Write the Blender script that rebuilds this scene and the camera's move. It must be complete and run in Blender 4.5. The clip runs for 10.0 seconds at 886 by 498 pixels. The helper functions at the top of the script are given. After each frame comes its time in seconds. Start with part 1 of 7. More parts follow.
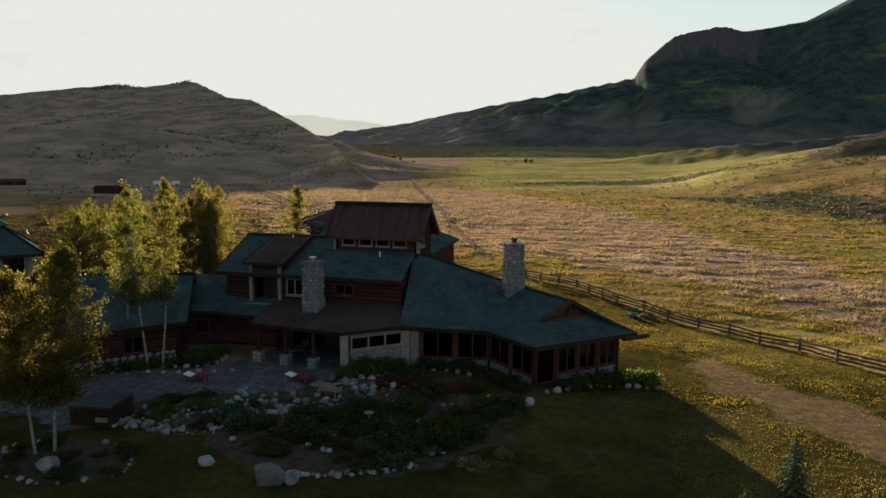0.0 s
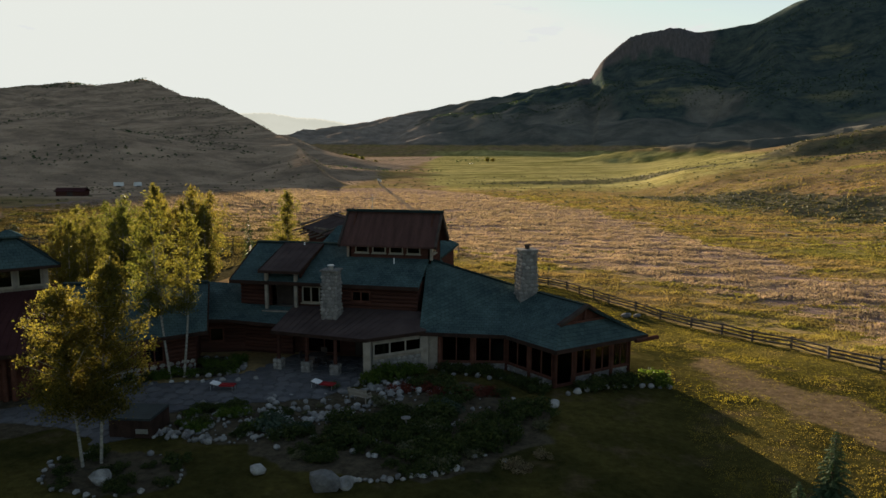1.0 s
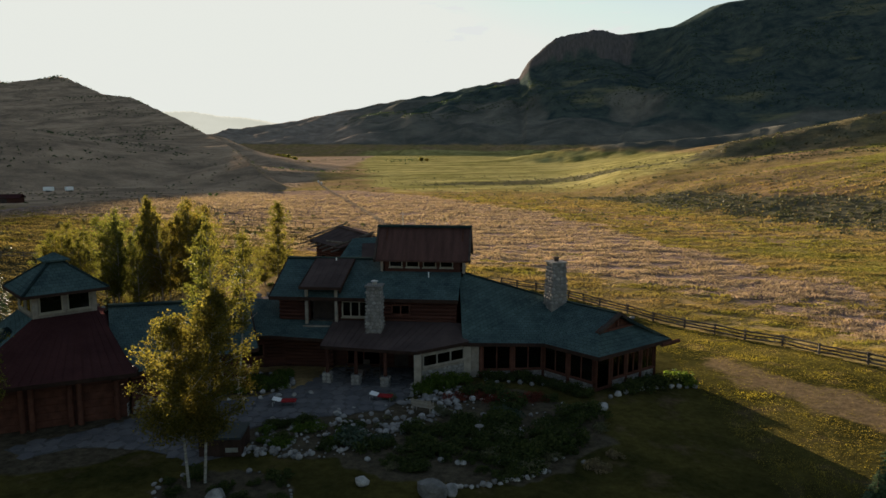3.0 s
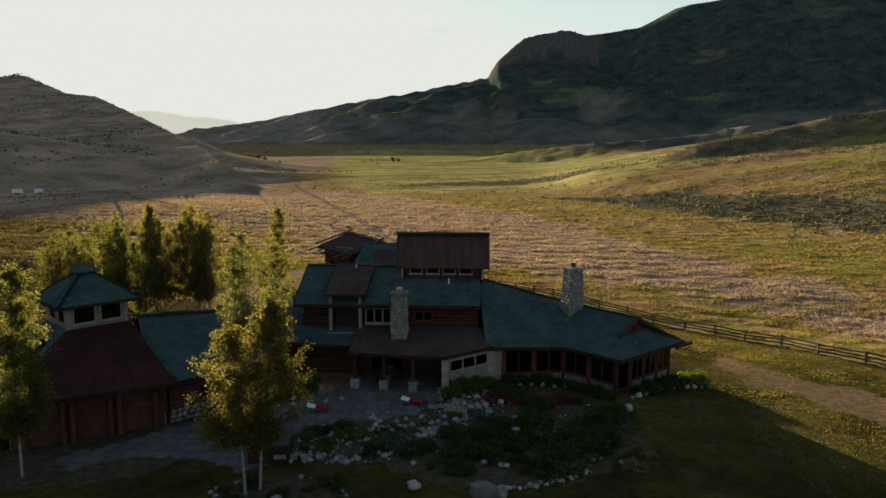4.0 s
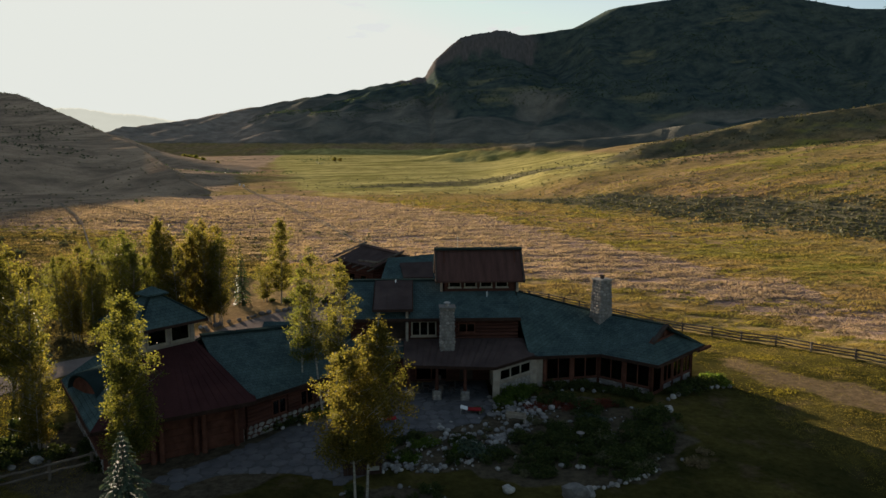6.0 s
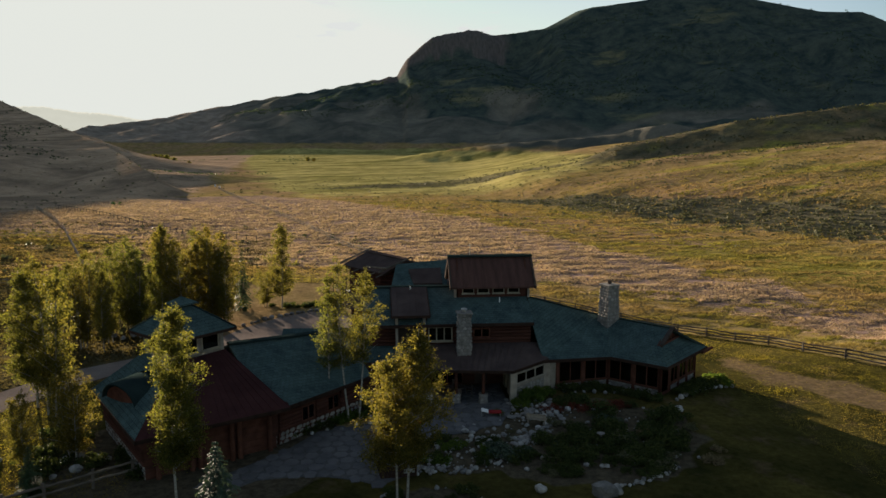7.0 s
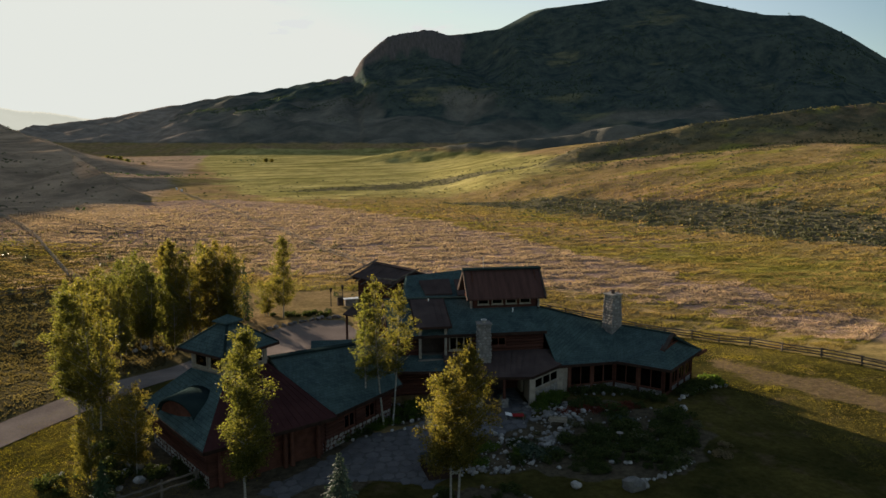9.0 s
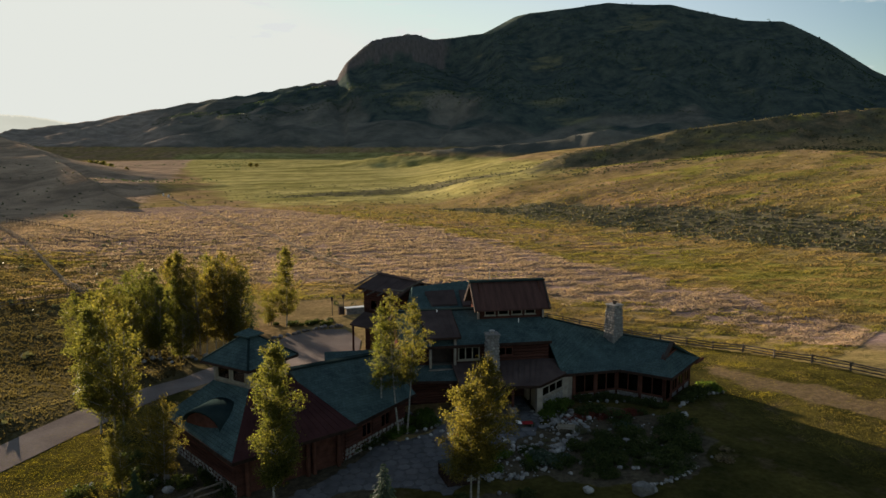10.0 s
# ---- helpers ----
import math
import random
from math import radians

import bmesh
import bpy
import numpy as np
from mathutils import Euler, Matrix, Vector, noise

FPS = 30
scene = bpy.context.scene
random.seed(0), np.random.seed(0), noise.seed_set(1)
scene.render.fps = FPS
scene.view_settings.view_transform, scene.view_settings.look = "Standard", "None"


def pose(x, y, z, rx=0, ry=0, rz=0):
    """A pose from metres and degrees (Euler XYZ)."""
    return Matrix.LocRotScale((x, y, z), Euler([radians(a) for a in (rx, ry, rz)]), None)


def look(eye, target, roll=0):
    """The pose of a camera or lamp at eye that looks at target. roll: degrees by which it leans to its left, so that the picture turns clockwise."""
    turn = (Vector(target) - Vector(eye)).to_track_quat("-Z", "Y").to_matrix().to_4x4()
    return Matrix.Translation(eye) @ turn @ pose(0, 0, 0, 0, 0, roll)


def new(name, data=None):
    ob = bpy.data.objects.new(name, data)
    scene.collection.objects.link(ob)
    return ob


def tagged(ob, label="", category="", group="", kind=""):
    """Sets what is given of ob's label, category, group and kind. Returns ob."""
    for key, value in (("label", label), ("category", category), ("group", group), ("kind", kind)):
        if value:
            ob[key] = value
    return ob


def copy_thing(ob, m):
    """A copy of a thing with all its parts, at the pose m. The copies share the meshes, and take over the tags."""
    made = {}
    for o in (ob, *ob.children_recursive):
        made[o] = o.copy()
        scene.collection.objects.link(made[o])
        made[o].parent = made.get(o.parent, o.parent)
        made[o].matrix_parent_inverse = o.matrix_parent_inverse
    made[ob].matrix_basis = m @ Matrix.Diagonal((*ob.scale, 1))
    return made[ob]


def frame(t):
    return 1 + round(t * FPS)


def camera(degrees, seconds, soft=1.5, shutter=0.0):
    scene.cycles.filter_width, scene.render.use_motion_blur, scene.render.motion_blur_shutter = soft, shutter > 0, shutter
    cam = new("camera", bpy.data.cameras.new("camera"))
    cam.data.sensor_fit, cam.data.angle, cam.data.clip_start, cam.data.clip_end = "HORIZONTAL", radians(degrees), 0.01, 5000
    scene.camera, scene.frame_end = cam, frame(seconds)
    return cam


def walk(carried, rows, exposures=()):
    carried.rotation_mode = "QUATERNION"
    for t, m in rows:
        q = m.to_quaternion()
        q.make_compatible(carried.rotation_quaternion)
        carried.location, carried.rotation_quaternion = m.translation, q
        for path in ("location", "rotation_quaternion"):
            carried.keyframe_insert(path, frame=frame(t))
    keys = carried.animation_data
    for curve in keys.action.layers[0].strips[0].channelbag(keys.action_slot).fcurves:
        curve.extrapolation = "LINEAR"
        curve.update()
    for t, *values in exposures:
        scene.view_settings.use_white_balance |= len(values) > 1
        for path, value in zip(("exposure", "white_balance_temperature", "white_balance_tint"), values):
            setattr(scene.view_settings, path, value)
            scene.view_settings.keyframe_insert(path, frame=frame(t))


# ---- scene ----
cam = camera(64.3, 10.0)
PATH = [
    (0, (4.637, -41.407, 14.272), (4.155, -39.486, 13.996), 0.4),
    (0.5, (2.884, -42.392, 14.627), (2.459, -40.457, 14.35), 0.4),
    (1, (1.116, -43.375, 14.99), (0.745, -41.43, 14.711), 0.3),
    (1.5, (-0.575, -44.262, 15.325), (-0.896, -42.307, 15.046), 0.3),
    (2, (-2.422, -45.151, 15.701), (-2.692, -43.189, 15.421), 0.3),
    (2.5, (-4.331, -46.034, 16.096), (-4.551, -44.066, 15.815), 0.2),
    (4, (-10.074, -48.28, 17.222), (-10.161, -46.302, 16.939), 0.1),
    (4.5, (-12.157, -49.095, 17.671), (-12.197, -47.115, 17.387), 0.1),
    (5, (-14.314, -49.744, 18.096), (-14.305, -47.764, 17.81), 0.1),
    (5.5, (-16.295, -50.366, 18.546), (-16.245, -48.388, 18.259), 0.0),
    (7, (-21.94, -52.489, 19.975), (-21.77, -50.517, 19.685), -0.0),
    (7.5, (-23.466, -53.177, 20.422), (-23.26, -51.209, 20.131), -0.1),
    (8, (-24.961, -53.947, 20.918), (-24.721, -51.983, 20.626), -0.1),
    (8.5, (-26.391, -54.728, 21.423), (-26.12, -52.768, 21.131), -0.1),
    (9, (-27.72, -55.509, 21.926), (-27.427, -53.552, 21.633), -0.1),
    (9.5, (-29.027, -56.293, 22.555), (-28.711, -54.34, 22.265), -0.1),
    (10, (-30.258, -57.116, 23.121), (-29.92, -55.165, 22.838), -0.1),
]
walk(cam, [(t, look(eye, target, roll)) for t, eye, target, roll in PATH], exposures=[(0, 1.94), (4, 1.92), (10, 1.89)])

# ---- light ----
SUN_AZ, SUN_EL = radians(-27.0), radians(5.2)
world = bpy.data.worlds.new("sky")
scene.world = world
world.use_nodes = True
wn, wl = world.node_tree.nodes, world.node_tree.links
wn.clear()
w_out = wn.new("ShaderNodeOutputWorld")
w_bg = wn.new("ShaderNodeBackground")
w_sky = wn.new("ShaderNodeTexSky")
w_sky.sky_type, w_sky.sun_disc = "NISHITA", False
w_sky.sun_elevation, w_sky.sun_rotation = SUN_EL, SUN_AZ
w_sky.altitude, w_sky.air_density, w_sky.dust_density, w_sky.ozone_density = 2000, 1.0, 1.2, 1.2
# thin high haze evens the sky out: its glare round the sun is capped
w_bg.inputs["Strength"].default_value = 0.0640
w_cap = wn.new("ShaderNodeMix")
w_cap.data_type, w_cap.blend_type = "RGBA", "DARKEN"
w_cap.inputs[0].default_value = 1.0
w_cap.inputs[7].default_value = (3.27, 3.36, 3.15, 1)
w_dir = wn.new("ShaderNodeTexCoord")
w_map = wn.new("ShaderNodeMapping")
w_map.inputs["Scale"].default_value = (1.0, 1.0, 4.5)
w_cloud = wn.new("ShaderNodeTexNoise")
w_cloud.inputs["Scale"].default_value, w_cloud.inputs["Detail"].default_value, w_cloud.inputs["Roughness"].default_value = 5.0, 7.0, 0.6
w_edge = wn.new("ShaderNodeValToRGB")
w_edge.color_ramp.elements[0].position, w_edge.color_ramp.elements[1].position = 0.53, 0.64
w_veil = wn.new("ShaderNodeMix")
w_veil.data_type = "RGBA"
w_veil.inputs[7].default_value = (3.13, 3.22, 3.18, 1)
wl.new(w_dir.outputs["Generated"], w_map.inputs[0])
wl.new(w_map.outputs[0], w_cloud.inputs["Vector"])
wl.new(w_cloud.outputs["Fac"], w_edge.inputs[0])
w_sep = wn.new("ShaderNodeSeparateXYZ")
w_low = wn.new("ShaderNodeMapRange")
w_low.inputs["From Min"].default_value, w_low.inputs["From Max"].default_value = 0.08, 0.5
w_low.inputs["To Min"].default_value, w_low.inputs["To Max"].default_value = 0.74, 0.0
w_max = wn.new("ShaderNodeMath")
w_max.operation = "MAXIMUM"
wl.new(w_dir.outputs["Generated"], w_sep.inputs[0])
wl.new(w_sep.outputs["Z"], w_low.inputs["Value"])
w_dot = wn.new("ShaderNodeVectorMath")
w_dot.operation = "DOT_PRODUCT"
w_dot.inputs[1].default_value = (math.sin(SUN_AZ), math.cos(SUN_AZ), 0.09)
wl.new(w_dir.outputs["Generated"], w_dot.inputs[0])
w_side = wn.new("ShaderNodeMapRange")
w_side.inputs["From Min"].default_value, w_side.inputs["From Max"].default_value = 0.35, 0.72
w_side.inputs["To Min"].default_value, w_side.inputs["To Max"].default_value = 0.0, 1.0
wl.new(w_dot.outputs["Value"], w_side.inputs["Value"])
w_mul = wn.new("ShaderNodeMath")
w_mul.operation = "MULTIPLY"
wl.new(w_low.outputs[0], w_mul.inputs[0])
wl.new(w_side.outputs[0], w_mul.inputs[1])
wl.new(w_mul.outputs[0], w_max.inputs[0])
wl.new(w_edge.outputs[0], w_max.inputs[1])
wl.new(w_max.outputs[0], w_veil.inputs[0])
w_deep = wn.new("ShaderNodeMapRange")
w_deep.inputs["From Min"].default_value, w_deep.inputs["From Max"].default_value = 0.35, 0.75
w_deep.inputs["To Min"].default_value, w_deep.inputs["To Max"].default_value = 0.72, 1.0
wl.new(w_dot.outputs["Value"], w_deep.inputs["Value"])
w_blue = wn.new("ShaderNodeVectorMath")
w_blue.operation = "SCALE"
wl.new(w_sky.outputs[0], w_blue.inputs[0])
wl.new(w_deep.outputs[0], w_blue.inputs["Scale"])
wl.new(w_blue.outputs[0], w_veil.inputs[6])
wl.new(w_veil.outputs[2], w_cap.inputs[6])
wl.new(w_cap.outputs[2], w_bg.inputs["Color"])
wl.new(w_bg.outputs[0], w_out.inputs["Surface"])

sun_data = bpy.data.lights.new("sun", "SUN")
sun_data.energy, sun_data.angle, sun_data.color = 5.0, radians(0.6), (1.0, 0.82, 0.63)
sun = new("sun", sun_data)
SUN_WAY = Vector((math.sin(SUN_AZ) * math.cos(SUN_EL), math.cos(SUN_AZ) * math.cos(SUN_EL), math.sin(SUN_EL)))
sun.matrix_world = look(SUN_WAY * 300, (0, 0, 0))


# ---- materials ----
def mat(name, rough=0.8, metal=0.0):
    m = bpy.data.materials.new(name)
    m.use_nodes = True
    nt = m.node_tree
    b = nt.nodes["Principled BSDF"]
    b.inputs["Roughness"].default_value = rough
    b.inputs["Metallic"].default_value = metal
    b.inputs["Specular IOR Level"].default_value = 0.5 if rough < 0.45 else 0.0 if rough >= 0.6 else 0.06
    return m, nt, b


def node(nt, kind, **values):
    n = nt.nodes.new(kind)
    for key, value in values.items():
        n.inputs[key].default_value = value
    return n


def ramp(nt, source, stops):
    r = nt.nodes.new("ShaderNodeValToRGB")
    while len(r.color_ramp.elements) < len(stops):
        r.color_ramp.elements.new(0.5)
    for e, (p, c) in zip(r.color_ramp.elements, stops):
        e.position, e.color = p, (*c, 1)
    nt.links.new(source, r.inputs[0])
    return r.outputs[0]


def mixed(nt, fac, a, b, blend="MIX"):
    n = nt.nodes.new("ShaderNodeMix")
    n.data_type, n.blend_type = "RGBA", blend
    for sock, v in ((n.inputs[0], fac), (n.inputs[6], a), (n.inputs[7], b)):
        if hasattr(v, "is_linked"):
            nt.links.new(v, sock)
        elif isinstance(v, (int, float)):
            sock.default_value = v
        else:
            sock.default_value = (*v, 1)
    return n.outputs[2]


def place(nt, world=True):
    if world:
        return nt.nodes.new("ShaderNodeNewGeometry").outputs["Position"]
    return nt.nodes.new("ShaderNodeTexCoord").outputs["Object"]


def noisy(nt, where, scale, detail=4.0, rough=0.55, stretch=None):
    if stretch:
        mp = nt.nodes.new("ShaderNodeMapping")
        mp.inputs["Scale"].default_value = stretch
        nt.links.new(where, mp.inputs[0])
        where = mp.outputs[0]
    n = node(nt, "ShaderNodeTexNoise", Scale=scale, Detail=detail, Roughness=rough)
    nt.links.new(where, n.inputs["Vector"])
    return n.outputs["Fac"]


def bumped(nt, b, height, strength=0.4, distance=0.02):
    n = node(nt, "ShaderNodeBump", Strength=strength, Distance=distance)
    nt.links.new(height, n.inputs["Height"])
    nt.links.new(n.outputs[0], b.inputs["Normal"])


def two_tone(name, a, b_, scale=3.0, rough=0.8, fine=40.0, bump=0.3, dist=0.02, stretch=None, metal=0.0, world=True, rand=0.0):
    m, nt, b = mat(name, rough, metal)
    p = place(nt, world)
    c = ramp(nt, noisy(nt, p, scale, stretch=stretch), ((0.3, a), (0.7, b_)))
    grain = noisy(nt, p, fine, 3, stretch=stretch)
    g = ramp(nt, grain, ((0.2, (0.72, 0.72, 0.72)), (0.8, (1.15, 1.15, 1.15))))
    c = mixed(nt, 1.0, c, g, "MULTIPLY")
    if rand:
        oi = nt.nodes.new("ShaderNodeObjectInfo").outputs["Random"]
        c = mixed(nt, 1.0, c, ramp(nt, oi, ((0.0, (1 - rand,) * 3), (1.0, (1 + rand,) * 3))), "MULTIPLY")
    nt.links.new(c, b.inputs["Base Color"])
    bumped(nt, b, grain, bump, dist)
    return m


def shingle_mat(name, a, b_, size=0.28, rough=0.7):
    """Roof shingles in courses along the eave: relief and tone from a running bond."""
    m, nt, b = mat(name, rough)
    uv = nt.nodes.new("ShaderNodeUVMap").outputs[0]
    br = nt.nodes.new("ShaderNodeTexBrick")
    br.offset, br.squash = 0.5, 1.0
    for k, v in (("Scale", 1.0), ("Mortar Size", 0.012), ("Mortar Smooth", 0.4), ("Brick Width", 0.34), ("Row Height", size), ("Bias", 0.0)):
        br.inputs[k].default_value = v
    br.inputs["Color1"].default_value, br.inputs["Color2"].default_value, br.inputs["Mortar"].default_value = (*a, 1), (*b_, 1), (a[0] * 0.4, a[1] * 0.4, a[2] * 0.4, 1)
    nt.links.new(uv, br.inputs["Vector"])
    p = place(nt)
    w = ramp(nt, noisy(nt, p, 0.7, 5), ((0.3, (0.7, 0.72, 0.75)), (0.7, (1.2, 1.2, 1.15))))
    c = mixed(nt, 1.0, br.outputs["Color"], w, "MULTIPLY")
    g = noisy(nt, p, 22, 3)
    c = mixed(nt, 1.0, c, ramp(nt, g, ((0.25, (0.65, 0.65, 0.65)), (0.75, (1.3, 1.3, 1.3)))), "MULTIPLY")
    nt.links.new(c, b.inputs["Base Color"])
    h = mixed(nt, 0.4, br.outputs["Fac"], g)
    bumped(nt, b, h, 0.7, -0.03)
    return m


M_SHINGLE = shingle_mat("slate_green_shingles", (0.050, 0.079, 0.079), (0.070, 0.105, 0.103))
M_BROWN_METAL = two_tone("brown_roof_metal", (0.058, 0.043, 0.040), (0.092, 0.068, 0.062), 0.6, 0.65, 18, 0.15, 0.02)
M_RED_METAL = two_tone("red_roof_metal", (0.044, 0.02, 0.02), (0.07, 0.03, 0.029), 0.6, 0.65, 14, 0.2, 0.02)
M_TOWER_ROOF = two_tone("rust_brown_roof_boards", (0.066, 0.037, 0.032), (0.108, 0.058, 0.049), 0.9, 0.6, 16, 0.4, 0.03, stretch=(3, 0.4, 0.4))
M_LOG = two_tone("red_stained_logs", (0.050, 0.024, 0.019), (0.092, 0.041, 0.030), 1.4, 0.65, 20, 0.5, 0.02, stretch=(0.3, 0.3, 3), rand=0.2)
M_TRIM = two_tone("red_brown_timber", (0.066, 0.030, 0.022), (0.120, 0.052, 0.036), 2.0, 0.6, 30, 0.4, 0.01, rand=0.15)
M_PALE = two_tone("weathered_pale_timber", (0.21, 0.18, 0.145), (0.32, 0.28, 0.23), 2.0, 0.75, 30, 0.4, 0.01, rand=0.12)
M_FRAME = two_tone("window_frame_paint", (0.24, 0.21, 0.16), (0.34, 0.30, 0.235), 2.0, 0.6, 30, 0.2, 0.005)
M_STONE = two_tone("river_stone", (0.155, 0.145, 0.135), (0.31, 0.29, 0.26), 2.2, 0.85, 14, 0.6, 0.03, rand=0.25)
M_JOINT = two_tone("patio_joint_sand", (0.075, 0.074, 0.075), (0.11, 0.108, 0.108), 2, 0.9, 30, 0.3, 0.01)
M_MORTAR = two_tone("chimney_mortar", (0.15, 0.14, 0.128), (0.22, 0.205, 0.19), 3, 0.9, 30, 0.4, 0.02)
M_ROCK = two_tone("pale_garden_rock", (0.16, 0.155, 0.145), (0.40, 0.385, 0.36), 1.8, 0.85, 12, 0.7, 0.04, rand=0.25)
M_GREY_ROCK = two_tone("grey_garden_rock", (0.12, 0.115, 0.11), (0.26, 0.25, 0.235), 1.6, 0.85, 10, 0.7, 0.04, rand=0.25)
M_PAVE = two_tone("patio_flagstone", (0.092, 0.092, 0.096), (0.145, 0.142, 0.144), 0.8, 0.8, 18, 0.4, 0.02, rand=0.12)
M_BARK = two_tone("aspen_bark", (0.16, 0.15, 0.125), (0.38, 0.355, 0.31), 3.0, 0.8, 24, 0.5, 0.02, stretch=(1, 1, 3))
M_DARK_BARK = two_tone("spruce_bark", (0.07, 0.05, 0.035), (0.13, 0.095, 0.07), 3.0, 0.9, 24, 0.6, 0.02)
M_FASCIA = two_tone("dark_brown_fascia", (0.030, 0.020, 0.016), (0.055, 0.034, 0.027), 2.0, 0.7, 30, 0.4, 0.01, rand=0.15)
M_COVER = two_tone("tub_cover_vinyl", (0.022, 0.028, 0.028), (0.040, 0.048, 0.047), 1.2, 0.55, 30, 0.15, 0.01)
M_FENCE = two_tone("weathered_log_rail", (0.07, 0.06, 0.05), (0.16, 0.135, 0.11), 1.5, 0.85, 20, 0.5, 0.02, rand=0.25)
M_DARKWOOD = two_tone("dark_stained_wood", (0.05, 0.04, 0.035), (0.09, 0.07, 0.06), 1.5, 0.7, 20, 0.4, 0.02, rand=0.2)
M_GRAVEL = two_tone("gravel_drive", (0.15, 0.122, 0.108), (0.235, 0.195, 0.17), 0.25, 0.95, 9, 0.6, 0.04)
M_FLOOR = two_tone("interior_floor", (0.10, 0.07, 0.05), (0.15, 0.11, 0.08), 1.0, 0.5, 20, 0.2, 0.01)
M_INSIDE = two_tone("interior_plaster", (0.30, 0.24, 0.17), (0.38, 0.31, 0.23), 1.0, 0.8, 20, 0.1, 0.01)
M_METAL = two_tone("galvanised_cap", (0.35, 0.35, 0.34), (0.5, 0.5, 0.48), 4, 0.4, 40, 0.1, 0.005, metal=0.8)
M_WHITE = two_tone("white_paint", (0.7, 0.7, 0.68), (0.82, 0.82, 0.8), 4, 0.6, 40, 0.1, 0.005)
M_RED = two_tone("red_canvas", (0.20, 0.02, 0.024), (0.29, 0.035, 0.035), 4, 0.8, 40, 0.2, 0.005)


def leaf_mat(name, dark, light, glow=0.5, rough=0.6, patch=None, hues=None):
    """Leaves: thin, with light coming through; tone from each leaf's own random."""
    m, nt, b = mat(name, rough)
    b.inputs["Specular IOR Level"].default_value = 0.02
    r = nt.nodes.new("ShaderNodeNewGeometry").outputs["Random Per Island"]
    c = ramp(nt, r, ((0.0, dark), (1.0, light)))
    big = ramp(nt, noisy(nt, place(nt), 0.8, 2), ((0.3, (0.75, 0.8, 0.7)), (0.7, (1.15, 1.1, 1.0))))
    c = mixed(nt, 1.0, c, big, "MULTIPLY")
    if hues:  # each plant a little greener or more golden
        own = nt.nodes.new("ShaderNodeObjectInfo").outputs["Random"]
        c = mixed(nt, 1.0, c, ramp(nt, own, ((0.0, hues[0]), (1.0, hues[1]))), "MULTIPLY")
    if patch:  # broad drifts of another growth
        drift = noisy(nt, place(nt), 0.05, 5, 0.65, stretch=(0.6, 1.5, 1))
        c = mixed(nt, ramp(nt, drift, ((0.40, (0, 0, 0)), (0.60, (1, 1, 1)))), c, patch)
        dots = noisy(nt, place(nt), 0.3, 4, 0.6)
        c = mixed(nt, 1.0, c, ramp(nt, dots, ((0.3, (0.5, 0.52, 0.5)), (0.7, (1.3, 1.3, 1.3)))), "MULTIPLY")
    nt.links.new(c, b.inputs["Base Color"])
    t = nt.nodes.new("ShaderNodeBsdfTranslucent")
    nt.links.new(mixed(nt, 1.0, c, (1.2, 1.2, 0.66), "MULTIPLY"), t.inputs["Color"])
    mx = nt.nodes.new("ShaderNodeMixShader")
    mx.inputs[0].default_value = glow
    nt.links.new(b.outputs[0], mx.inputs[1])
    nt.links.new(t.outputs[0], mx.inputs[2])
    nt.links.new(mx.outputs[0], nt.nodes["Material Output"].inputs["Surface"])
    return m


M_LEAF = leaf_mat("aspen_leaves", (0.056, 0.064, 0.020), (0.190, 0.168, 0.050), 0.6, hues=((0.88, 0.97, 0.95), (1.16, 0.97, 0.92)))
M_LEAF_GREEN = leaf_mat("green_leaves", (0.05, 0.085, 0.02), (0.11, 0.15, 0.035), 0.5)
M_NEEDLE = leaf_mat("spruce_needles", (0.03, 0.055, 0.03), (0.07, 0.10, 0.055), 0.25)
M_BLUE_NEEDLE = leaf_mat("blue_spruce_needles", (0.035, 0.056, 0.044), (0.085, 0.108, 0.084), 0.2)
M_SHRUB = leaf_mat("garden_shrub", (0.026, 0.040, 0.017), (0.078, 0.090, 0.034), 0.35)
M_SAGE = leaf_mat("sagebrush", (0.070, 0.074, 0.046), (0.145, 0.138, 0.086), 0.2)
M_TAN = leaf_mat("dry_ornamental_grass", (0.12, 0.09, 0.06), (0.24, 0.19, 0.13), 0.3)
M_GRASS_PINK = leaf_mat("dry_seed_grass", (0.285, 0.19, 0.165), (0.49, 0.36, 0.325), 0.3, patch=(0.33, 0.232, 0.195))
M_GRASS_GREEN = leaf_mat("meadow_grass", (0.10, 0.09, 0.025), (0.24, 0.20, 0.06), 0.45, patch=(0.25, 0.165, 0.085))
# coloured brighter than the lawn's ground, to paint its sunlit parts
M_LAWN_SUNLIT = leaf_mat("sunlit_lawn_blades", (0.125, 0.112, 0.017), (0.37, 0.295, 0.048), 0.45, patch=(0.26, 0.19, 0.055))
M_PASTURE = leaf_mat("rough_pasture_grass", (0.050, 0.038, 0.020), (0.105, 0.078, 0.042), 0.4, patch=(0.11, 0.086, 0.046))
M_REDLEAF = leaf_mat("red_barberry", (0.10, 0.03, 0.025), (0.17, 0.05, 0.035), 0.3)


